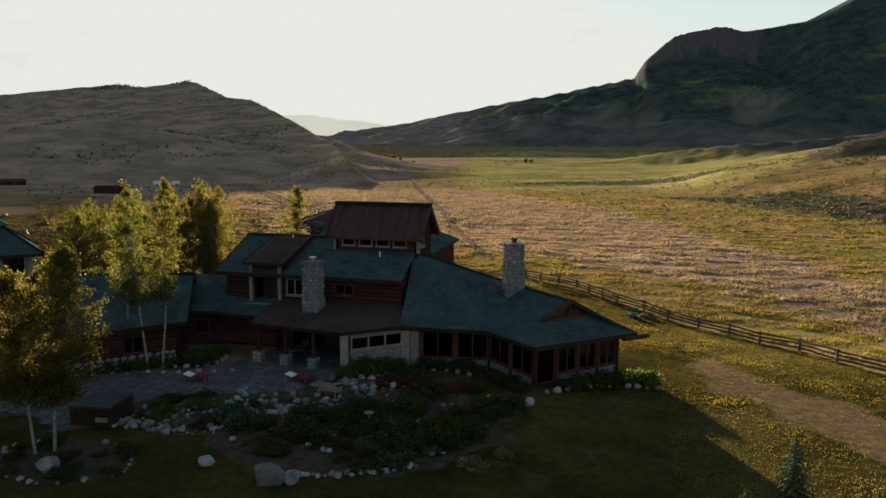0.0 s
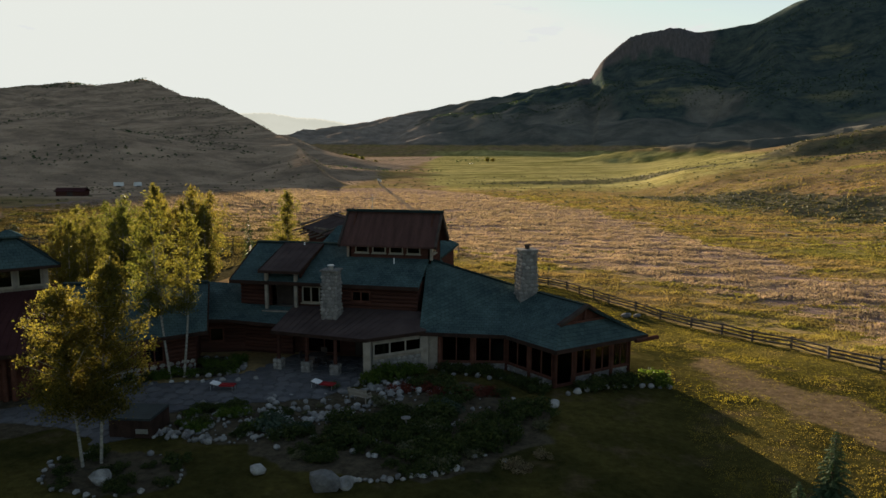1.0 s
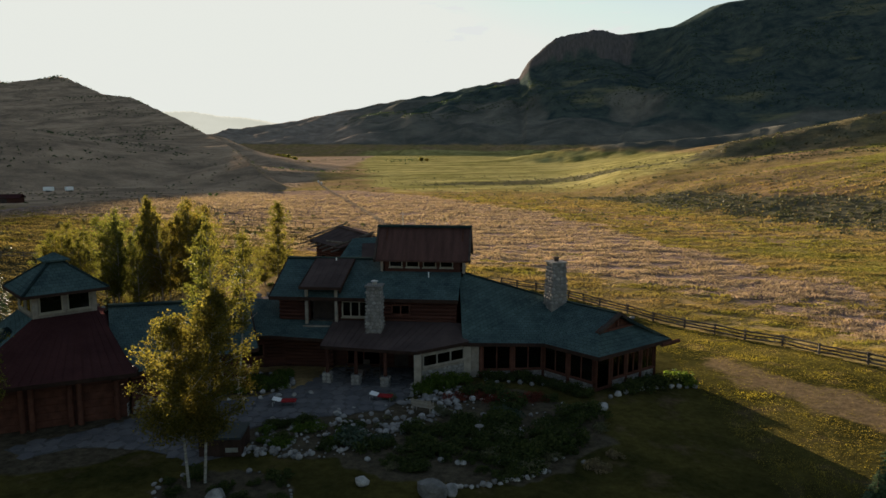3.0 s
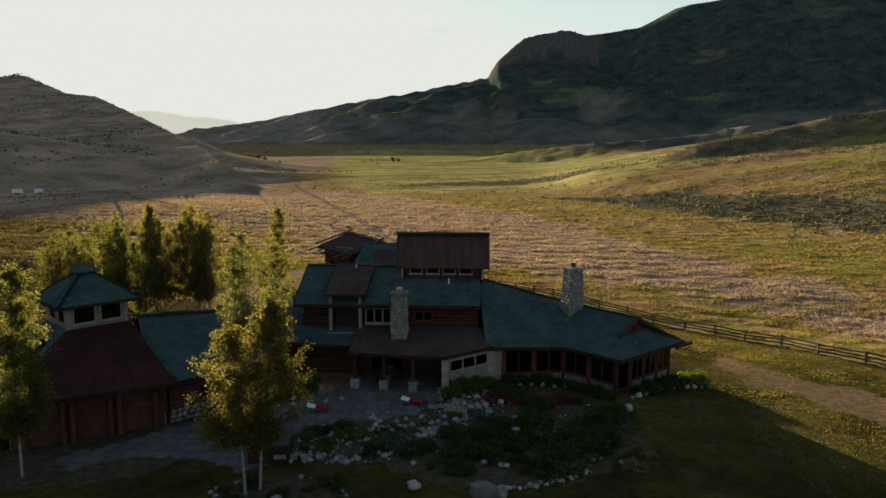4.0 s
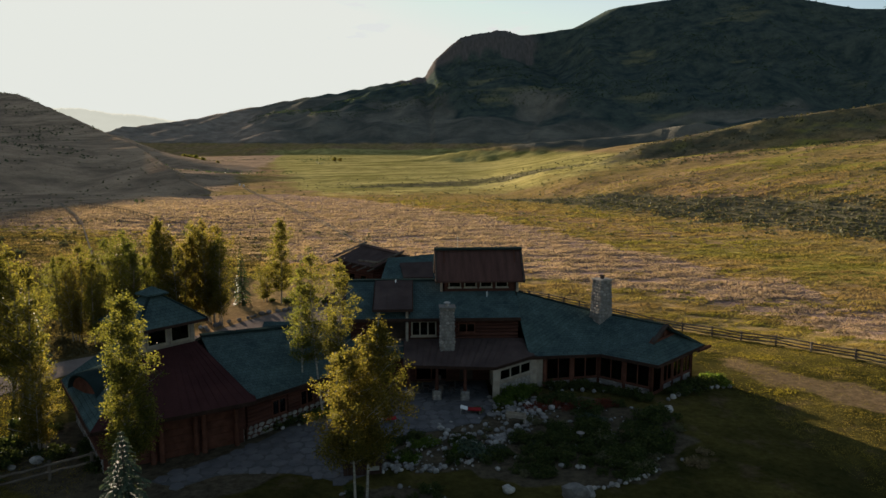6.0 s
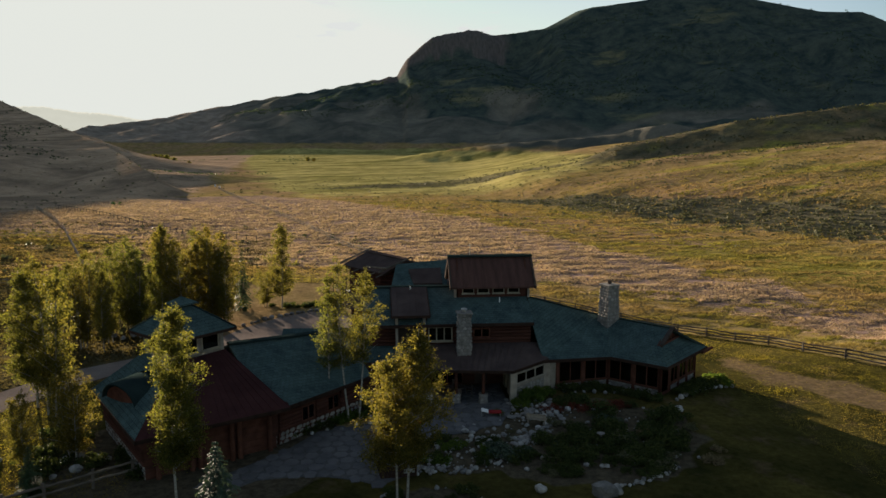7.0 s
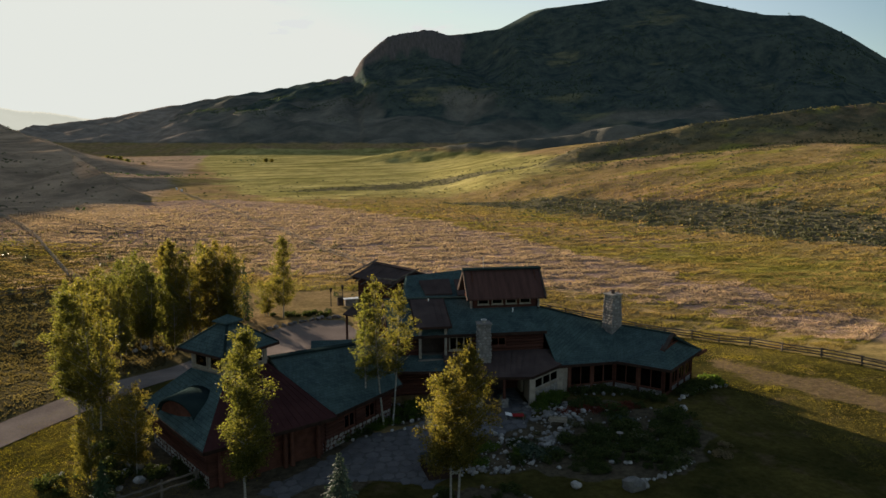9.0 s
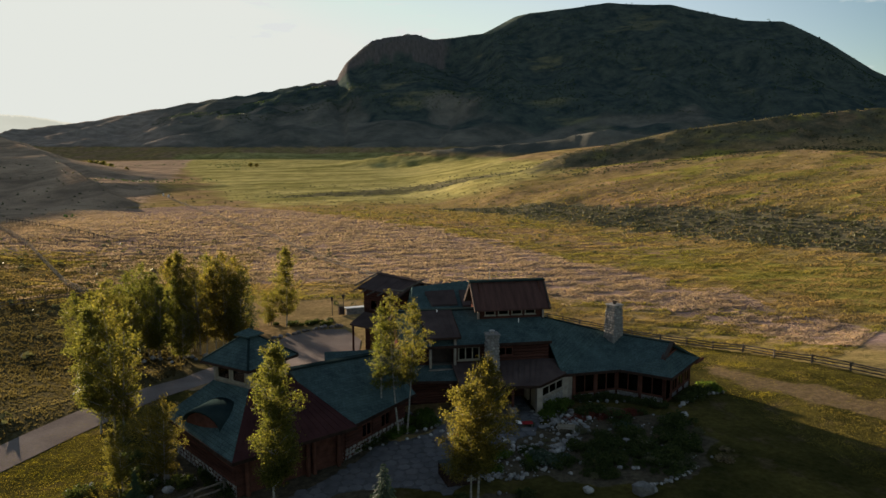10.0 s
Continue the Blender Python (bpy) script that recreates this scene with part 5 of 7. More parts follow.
    part("arched_front", bm, M_TRIM, g, "red-brown boarded front under the arched dormer")
    # side wing towards the house
    r0, r1 = (-33.2, -1.8, 5.75), (-25.2, 3.2, 5.3)
    roof(g, [[(-29.3, -8.4, 3.0), (-22.9, -1.3, 2.95), r1, r0]], 0.2, M_SHINGLE, "slate-green shingle roof of the side wing", along=(0.8, 0.55, 0))
    roof(g, [[(-27.8, 7.6, 3.0), (-37.0, 1.8, 3.0), r0, r1]], 0.2, M_SHINGLE, along=(0.8, 0.55, 0))
    bm = bmesh.new()
    beam(bm, (r0[0], r0[1], r0[2] + 0.12), (r1[0], r1[1], r1[2] + 0.12), 0.55, 0.16)
    part("ridge_cap", bm, M_SHINGLE, g)
    fascia(g, [(-29.3, -8.42, 2.98), (-22.88, -1.32, 2.93), (r1[0] + 0.02, r1[1], r1[2]), (-27.8, 7.6, 2.98)], 0.24)
    wall_box(g, "wall", (-29.0, -6.9), (-23.9, -1.2), 0.0, 2.95, 0.3, M_LOG, "red log wall of the side wing", [(2.0, 3.2, 1.1, 2.2), (4.4, 5.6, 1.1, 2.2)])
    dd = Vector((5.1, 5.7)).normalized()
    for s0, s1 in ((2.0, 3.2), (4.4, 5.6)):
        p0, p1 = Vector((-29.0, -6.9)) + dd * s0, Vector((-29.0, -6.9)) + dd * s1
        window(g, tuple(p0), tuple(p1), 1.1, 2.2, 2, 0.09, mat_frame=M_TRIM)
    faced(g, (-29.0, -6.9), (-23.9, -1.2), 0.05, 1.0, 0.5, 41)
    logs(g, (-29.0, -6.9), (-23.9, -1.2), 1.0, 2.9, 0.14, [(1.9, 3.3, 1.0, 2.3), (4.3, 5.7, 1.0, 2.3)])
    wall_box(g, "wall", (-23.9, -1.2), (-27.6, 6.6), 0.0, 3.0, 0.3, M_LOG)
    wall_box(g, "wall", (-27.6, 6.6), (-35.0, 2.0), 0.0, 3.0, 0.3, M_LOG)
    bm = bmesh.new()
    v = [bm.verts.new(p) for p in ((-24.0, -1.2, 2.9), (-27.6, 6.6, 2.9), (-25.4, 3.1, 5.1), (-24.2, -1.3, 2.9), (-27.8, 6.5, 2.9), (-25.6, 3.0, 5.1))]
    for f in ((0, 1, 2), (5, 4, 3), (0, 3, 4, 1), (1, 4, 5, 2), (2, 5, 3, 0)):
        bm.faces.new([v[i_] for i_ in f])
    part("gable", bm, M_LOG, g)
    return g


garage = build_garage()


# ---- yard ----
def inside(p, poly):
    x, y = p
    hit = False
    for (x0, y0), (x1, y1) in zip(poly, poly[1:] + poly[:1]):
        if (y0 > y) != (y1 > y) and x < (x1 - x0) * (y - y0) / (y1 - y0) + x0:
            hit = not hit
    return hit


def plate(name, poly, z, thick, material, label, category, drape=False):
    """A flat or draped surface laid on the ground."""
    bm = bmesh.new()
    if drape:
        top = []
        for x, y in poly:
            top.append(bm.verts.new((x, y, ground_z(x, y) + z)))
        f = bm.faces.new(top)
        bmesh.ops.triangulate(bm, faces=[f])
        bmesh.ops.subdivide_edges(bm, edges=bm.edges[:], cuts=5, use_grid_fill=True)
        for v in bm.verts:
            v.co.z = ground_z(v.co.x, v.co.y) + z
        ext = bmesh.ops.extrude_face_region(bm, geom=bm.faces[:])
        for v in ext["geom"]:
            if isinstance(v, bmesh.types.BMVert):
                v.co.z -= thick
    else:
        slab(bm, [(x, y, z) for x, y in poly], thick)
    ob = part(name, bm, material)
    return tagged(ob, label, category, kind="structure")


PATIO = [(-33.2, -12.6), (-31.3, -13.4), (-29.6, -12.0), (-27.6, -11.7), (-25.4, -11.9), (-23.6, -12.5), (-22.3, -13.3), (-20.6, -12.0), (-21.4, -9.0), (-19.6, -7.0), (-16.4, -6.0),
         (-13.6, -4.6), (-12.4, -2.2), (-12.3, 4.0), (-18.8, 3.5), (-19.6, -0.6), (-22.2, -3.2), (-24.2, -4.2), (-26.6, -5.0), (-28.4, -7.8)]
patio = plate("pavement", PATIO, 0.19, 0.12, M_JOINT, "grey flagstone patio with dark joints", "patio")

road = plate("road", [(-60.0, -9.0), (-56.2, -10.0), (-50.5, 1.0), (-45.6, 9.5), (-41.5, 15.5), (-45.0, 18.0), (-49.6, 11.6), (-54.2, 3.0)], 0.03, 0.1, M_GRAVEL, "pale gravel drive curving in past the garage", "road", drape=True)
court = plate("pavement", [(-45.0, 18.0), (-41.5, 15.5), (-38.6, 8.0), (-34.0, 7.4), (-27.6, 11.5), (-21.0, 14.2), (-22.0, 18.6), (-27.5, 17.5), (-28.4, 22.0), (-26.2, 26.5), (-25.6, 32.0), (-27.4, 38.0), (-31.0, 38.6), (-35.0, 35.6), (-38.2, 31.0), (-40.6, 26.0), (-43.6, 21.5)], 0.035, 0.1, M_GRAVEL, "pale gravel parking court behind the garage", "forecourt", drape=True)


def aim(a, b):
    """The pose of a bar whose own x runs from a to b."""
    a, b = Vector(a), Vector(b)
    d = (b - a).normalized()
    return Matrix.Translation(a) @ d.to_track_quat("X", "Z").to_matrix().to_4x4()


def rail_mesh(name, r, material, seed):
    rng = random.Random(seed)
    bm = bmesh.new()
    n, k = 6, 7
    rows = []
    for i in range(k):
        t = i / (k - 1)
        c = Vector((t, rng.uniform(-1, 1) * 0.02, rng.uniform(-1, 1) * 0.02))
        rows.append([bm.verts.new(c + Vector((0, math.cos(a * math.tau / n) * r, math.sin(a * math.tau / n) * r * rng.uniform(0.9, 1.1)))) for a in range(n)])
    for p, q in zip(rows, rows[1:]):
        for a in range(n):
            bm.faces.new((p[a], p[(a + 1) % n], q[(a + 1) % n], q[a]))
    bm.faces.new(rows[0][::-1])
    bm.faces.new(rows[-1])
    me = bpy.data.meshes.new(name)
    bmesh.ops.recalc_face_normals(bm, faces=bm.faces)
    bm.to_mesh(me)
    bm.free()
    me.materials.append(material)
    return me


RAILS = [rail_mesh("rail", 0.075, M_FENCE, k) for k in range(3)]
POST = rail_mesh("post", 0.1, M_FENCE, 9)
PALE_RAILS = [rail_mesh("rail", 0.06, M_PALE, 20 + k) for k in range(2)]
PALE_POST = rail_mesh("post", 0.08, M_PALE, 29)


def fence(name, line, span, heights, label, high=1.35, group="ranch fences", zig=0.0, pale=False):
    """A rail fence along a plan polyline: leaning posts and rough rails, each a piece."""
    rng = random.Random(len(label) + int(line[0][0]))
    f = empty(name)
    tagged(f, label, "fence", group)
    pts = []
    for (x0, y0), (x1, y1) in zip(line, line[1:]):
        n = max(1, round(math.hypot(x1 - x0, y1 - y0) / span))
        pts += [(x0 + (x1 - x0) * i / n, y0 + (y1 - y0) * i / n) for i in range(n)]
    pts.append(line[-1])
    base = [(x + rng.uniform(-zig, zig), y + rng.uniform(-zig, zig), ground_z(x, y)) for x, y in pts]
    for x, y, z in base:
        m = aim((x, y, z - 0.2), (x + rng.uniform(-0.05, 0.05), y + rng.uniform(-0.05, 0.05), z + high)) @ Matrix.Diagonal((high + 0.2, 1, 1, 1))
        shared("post", PALE_POST if pale else POST, m, f)
    for a, b in zip(base, base[1:]):
        for h in heights:
            p, q = Vector((a[0], a[1], a[2] + h + rng.uniform(-0.05, 0.05))), Vector((b[0], b[1], b[2] + h + rng.uniform(-0.05, 0.05)))
            d = (q - p).normalized() * 0.2
            m = aim(p - d, q + d) @ Matrix.Diagonal(((q - p).length + 0.4, 1, 1, 1))
            shared("rail", rng.choice(PALE_RAILS if pale else RAILS), m, f)
    return f


fence("rail_fence", list(FENCE_LINE), 3.4, (0.25, 0.55, 0.85), "weathered log rail fence between lawn and meadow", 1.0, zig=0.22)
fence("rail_fence", [(-17.7, 68.6), (-30.9, 107), (-43, 146), (-66, 212), (-92.3, 289), (-117, 366)], 4.2, (0.5, 1.1), "pale pole fence running off across the dry meadow", 1.3, pale=True)
fence("rail_fence", [(-69.6, 68.6), (-76.4, 79), (-104, 136), (-133, 188), (-144, 208)], 4.0, (0.4, 0.8, 1.2), "pale rail fence climbing towards the hill", 1.3, pale=True)
fence("rail_fence", [(-100, 55), (-79.3, 59), (-69.6, 68.6), (-58, 70)], 3.6, (0.5, 1.0), "grey pole fence along the pasture edge", 1.2)
fence("wire_fence", [(-140, 214), (-108, 173), (-86, 145), (-71, 130), (-52, 118)], 3.2, (1.1,), "row of rough fence posts crossing the dry meadow", 1.35)
fence("rail_fence", [(-44.4, -16.0), (-41.0, -13.6), (-39.0, -12.1), (-37.1, -10.9)], 2.2, (0.5, 0.95), "low grey pole fence beside the garage", 1.15)


# flagstones, each a piece
def flag_mesh(seed):
    rng = random.Random(seed)
    bm = bmesh.new()
    n = rng.choice((5, 6, 7))
    ring = [(math.cos(k * math.tau / n) * 0.5 * rng.uniform(0.86, 1.1), math.sin(k * math.tau / n) * 0.5 * rng.uniform(0.86, 1.1)) for k in range(n)]
    lo = [bm.verts.new((x, y, -0.03)) for x, y in ring]
    hi = [bm.verts.new((x * 0.96, y * 0.96, rng.uniform(0.018, 0.03))) for x, y in ring]
    bm.faces.new(hi)
    for k in range(n):
        bm.faces.new((lo[k], lo[(k + 1) % n], hi[(k + 1) % n], hi[k]))
    me = bpy.data.meshes.new("flagstone")
    bm.to_mesh(me)
    bm.free()
    me.materials.append(M_PAVE)
    return me


FLAGS = [flag_mesh(70 + k) for k in range(7)]
rng = random.Random(4)
row = 0
y_ = -13.2
while y_ < 3.4:
    x_ = -33.5 + (0.5 if row % 2 else 0)
    while x_ < -12.2:
        w_ = rng.uniform(0.75, 1.05)
        if inside((x_ + w_ / 2, y_), PATIO):
            shared("flagstone", rng.choice(FLAGS), pose(x_ + w_ / 2, y_ + rng.uniform(-0.06, 0.06), 0.2, 0, 0, rng.uniform(-20, 20)) @ Matrix.Diagonal((w_ * 1.06, 0.98, 1, 1)), patio)
        x_ += w_
    y_ += 0.86
    row += 1


# ---- rocks ----
ROCKS = [stone_mesh("rock", 100 + k, (1, 0.85, 0.7), 0.22, 2, M_ROCK) for k in range(6)] + [stone_mesh("rock", 120 + k, (1, 0.8, 0.65), 0.25, 2, M_GREY_ROCK) for k in range(4)]


def rock(x, y, size, kind=None, flat=1.0, label="pale rounded garden rock", group="garden rocks"):
    pale = kind != "grey" and (kind == "pale" or rng.random() < 0.72)
    me = rng.choice(ROCKS[:6]) if pale else rng.choice(ROCKS[6:])
    ob = new("rock", me)
    ob.matrix_basis = pose(x, y, ground_z(x, y) + size * 0.22 * flat, rng.uniform(-12, 12), rng.uniform(-12, 12), rng.uniform(0, 360)) @ Matrix.Diagonal((size * rng.uniform(0.8, 1.2), size, size * flat * rng.uniform(0.85, 1.15), 1))
    lab = label if pale else label.replace("pale rounded", "grey weathered")
    return tagged(ob, lab, "rock", group)


for _ in range(36):
    t_ = rng.random()
    rock(-20.4 + 4.0 * t_ + rng.uniform(-0.3, 0.3), -11.6 + rng.uniform(-0.7, 0.6), rng.uniform(0.2, 0.46), label="pale rounded rock in the bed's stone edge")
for _ in range(24):
    rock(-19.8 + rng.uniform(0, 5.0), -10.8 + rng.uniform(0, 3.6), rng.uniform(0.18, 0.42), label="pale rounded rock among low garden plants")
for k in range(20):
    t_ = k / 19
    rock(-9.0 + 5.2 * t_, -14.9 + 2.3 * t_ ** 1.4 + rng.uniform(-0.2, 0.2), rng.uniform(0.2, 0.45), label="pale rounded rock edging the garden bed")
rock(-9.5, -15.6, 1.7, "grey", 0.95, "large grey weathered boulder at the bed's edge", "boulders")
rock(0.15, -3.4, 0.85, "pale", 1.1, "pale angular rock alone on the lawn", "boulders")
rock(-19.4, -17.0, 1.15, "pale", 1.0, "pale blocky boulder beside the aspen bed", "boulders")
rock(-13.0, -14.7, 0.95, "pale", 0.8, "pale flat rock on the shaded lawn", "boulders")
rock(-8.6, -15.2, 0.9, "pale", 0.9, "pale rock beside the large boulder", "boulders")
for k in range(30):
    a_ = (k + rng.uniform(-0.4, 0.4)) / 30 * math.tau
    if math.sin(a_) < 0.55 or rng.random() < 0.5:
        rock(-19.6 + rng.uniform(3.1, 3.6) * math.cos(a_), -16.0 + rng.uniform(2.0, 2.4) * math.sin(a_), rng.uniform(0.16, 0.42), label="pale rounded rock edging the aspen bed")
for k in range(22):
    a_ = k / 22 * math.tau
    rock(-23.4 + 2.6 * math.cos(a_), -0.6 + 2.0 * math.sin(a_), rng.uniform(0.3, 0.6), label="pale rounded rock edging the raised planter")
for _ in range(24):
    rock(-12.4 + rng.uniform(0, 3.6), -2.6 + rng.uniform(-1.5, 2.0), rng.uniform(0.3, 0.75), label="pale rounded rock below the bay window")
for k in range(12):
    t_ = k / 11
    rock(0.9 + 6.4 * t_, -1.2 + 3.6 * t_ + 0.6 * math.sin(t_ * 3), rng.uniform(0.3, 0.6), label="pale rounded rock edging the sunroom bed")
for k in range(9):
    rock(-7.4 + 0.8 * k, 1.4 - 0.1 * k + rng.uniform(-0.25, 0.25), rng.uniform(0.3, 0.55), label="pale rounded rock along the sunroom wall")
for _ in range(14):
    rock(-13.5 + rng.uniform(0, 9), -12.5 + rng.uniform(0, 5.5), rng.uniform(0.2, 0.5), label="pale rounded rock half hidden by shrubs")
for k in range(7):
    rock(-12.6 + 0.5 * k + rng.uniform(-0.1, 0.1), -3.6 + 0.28 * k + rng.uniform(-0.3, 0.3), rng.uniform(0.7, 1.1), "grey", 0.35, "flat grey slab in the rock steps below the bay", "rock steps")
# dry-stone edging that winds through the bed, with flat stepping stones
for k in range(30):
    t_ = k / 29
    rock(-17.0 + 10.5 * t_ + rng.uniform(-0.3, 0.3), -4.6 - 3.6 * math.sin(t_ * 5.2) - 1.2 * t_ + rng.uniform(-0.35, 0.35), rng.uniform(0.22, 0.55), label="pale rounded rock in the garden's dry edging")
for k in range(9):
    rock(-13.4 + 0.55 * k, -8.0 + 0.5 * k + rng.uniform(-0.1, 0.1), rng.uniform(0.55, 0.8), "grey", 0.3, "flat grey stepping stone in the garden path", "stepping stones")


def pebbles(count, seed):
    """Loose small stones, too many to count, strewn through the beds."""
    r = np.random.RandomState(seed)
    base = np.array([v.co[:] for v in ROCKS[0].vertices])
    tri = np.array([list(p.vertices)[:3] for p in ROCKS[0].polygons])
    vs, fs = [], []
    for k in range(count):
        u = r.uniform(0, 1)
        spot = ((-15.6 + 4.8 * u + r.normal() * 0.4, -11.2 + 5.0 * u + r.normal() * 0.5), (-16.5 + 5 * u, r.uniform(-10.5, -4)), (-20.2 + 4.6 * u, r.uniform(-11.9, -7.0)), (-10.5 + 9 * u, r.uniform(-12, -2)), (-12.6 + 4 * u, r.uniform(-4, 0)))[k % 5]
        turn = r.uniform(0, math.tau)
        c, sn = math.cos(turn), math.sin(turn)
        size = 0.1 + 0.38 * r.uniform(0, 1) ** 1.6
        b = base * size * r.uniform(0.8, 1.2, 3)
        vs.append(np.stack([b[:, 0] * c - b[:, 1] * sn + spot[0], b[:, 0] * sn + b[:, 1] * c + spot[1], b[:, 2] + ground_z(*spot) + 0.2 * size], -1))
        fs.append(tri + k * len(base))
    ob = new("loose_stones", raw("loose_stones", np.vstack(vs).tolist(), np.vstack(fs).tolist(), M_ROCK))
    return tagged(ob, "small pale stones strewn through the garden beds", "stones", kind="stuff")


pebbles(400, 77)
for k in range(10):
    rock(-28.0 + 1.0 * k, -5.6 + 0.35 * k + rng.uniform(-0.2, 0.2), rng.uniform(0.3, 0.5), label="pale rounded rock edging the planting by the wing")
for k in range(30):
    rock(-41.4 + 0.47 * k + rng.uniform(-0.3, 0.3), 28.0 + 11.6 * math.sin(k / 30 * 1.57) ** 0.9 + rng.uniform(-0.4, 0.4), rng.uniform(0.5, 0.95), "grey", label="grey weathered rock in the court's low retaining wall", group="retaining rocks")
for k in range(14):
    rock(-53 + 0.9 * k + rng.uniform(-0.3, 0.3), 27 + rng.uniform(-1.2, 1.2), rng.uniform(0.4, 0.9), label="pale rounded rock at the foot of the grove", group="retaining rocks")
for _ in range(12):
    rock(-47 + rng.uniform(0, 8), -9 + rng.uniform(-3, 4), rng.uniform(0.35, 0.8), label="pale rounded rock under the small aspens")
rock(6.2, 27.5, 1.3, "grey", 0.7, "grey weathered rock pile on the back lawn", "boulders")
rock(7.3, 27.8, 0.9, "grey", 0.8, "grey weathered rock pile on the back lawn", "boulders")


# ---- plants ----
def leaf_cloud(centres, radii, count, size, seed, droop=0.0, squash=1.0):
    """Small leaf quads scattered through clumps; returns verts and faces."""
    r = np.random.RandomState(seed)
    centres, radii = np.array(centres, float), np.array(radii, float)
    pick = r.choice(len(centres), count, p=radii ** 2 / (radii ** 2).sum())
    d = r.normal(size=(count, 3))
    d /= np.linalg.norm(d, axis=1)[:, None]
    rad = radii[pick] * r.uniform(0.25, 1.0, count) ** 0.5
    p = centres[pick] + d * rad[:, None] * np.array([1, 1, squash])
    n = d + r.normal(size=(count, 3)) * 0.9
    n /= np.linalg.norm(n, axis=1)[:, None]
    a = np.cross(n, r.normal(size=(count, 3)))
    a /= np.linalg.norm(a, axis=1)[:, None]
    b = np.cross(n, a)
    s = size * r.uniform(0.6, 1.3, count)[:, None]
    q = np.stack([p - a * s, p - b * s * 0.55, p + a * s, p + b * s * 0.55], 1)
    v = q.reshape(-1, 3)
    f = np.arange(count * 4).reshape(-1, 4)
    return v, f


def limb(bm, a, b, r0, r1, bend, r, n=6, steps=4):
    """A bent, tapering limb from a to b."""
    a, b = Vector(a), Vector(b)
    side = Vector((r.uniform(-1, 1), r.uniform(-1, 1), r.uniform(-0.3, 0.3))) * bend
    prev = None
    q = (b - a).to_track_quat("Z", "Y").to_matrix()
    for i in range(steps + 1):
        t = i / steps
        c = a.lerp(b, t) + side * math.sin(t * math.pi)
        rad = r0 + (r1 - r0) * t
        ring = [bm.verts.new(c + q @ Vector((math.cos(k * math.tau / n) * rad, math.sin(k * math.tau / n) * rad, 0))) for k in range(n)]
        if prev:
            for k in range(n):
                bm.faces.new((prev[k], prev[(k + 1) % n], ring[(k + 1) % n], ring[k]))
        prev = ring
    bm.faces.new(prev)


def spray(centres, radii, count, size, seed):
    """Small triangular leaves thrown loosely about their twigs, densest at the heart of each spray."""
    r = np.random.RandomState(seed)
    centres, radii = np.array(centres, float), np.array(radii, float)
    pick = r.choice(len(centres), count, p=radii ** 2 / (radii ** 2).sum())
    p = centres[pick] + r.normal(size=(count, 3)) * (radii[pick] * 0.66)[:, None] * np.array([1, 1, 0.85])
    n = r.normal(size=(count, 3))
    n /= np.linalg.norm(n, axis=1)[:, None]
    a = np.cross(n, r.normal(size=(count, 3)))
    a /= np.linalg.norm(a, axis=1)[:, None]
    b = np.cross(n, a)
    s = size * r.uniform(0.6, 1.35, count)[:, None]
    v = np.stack([p - a * s, p + a * s * 0.9 - b * s * 0.2, p + b * s * 1.25], 1).reshape(-1, 3)
    return v, np.arange(count * 3).reshape(-1, 3)


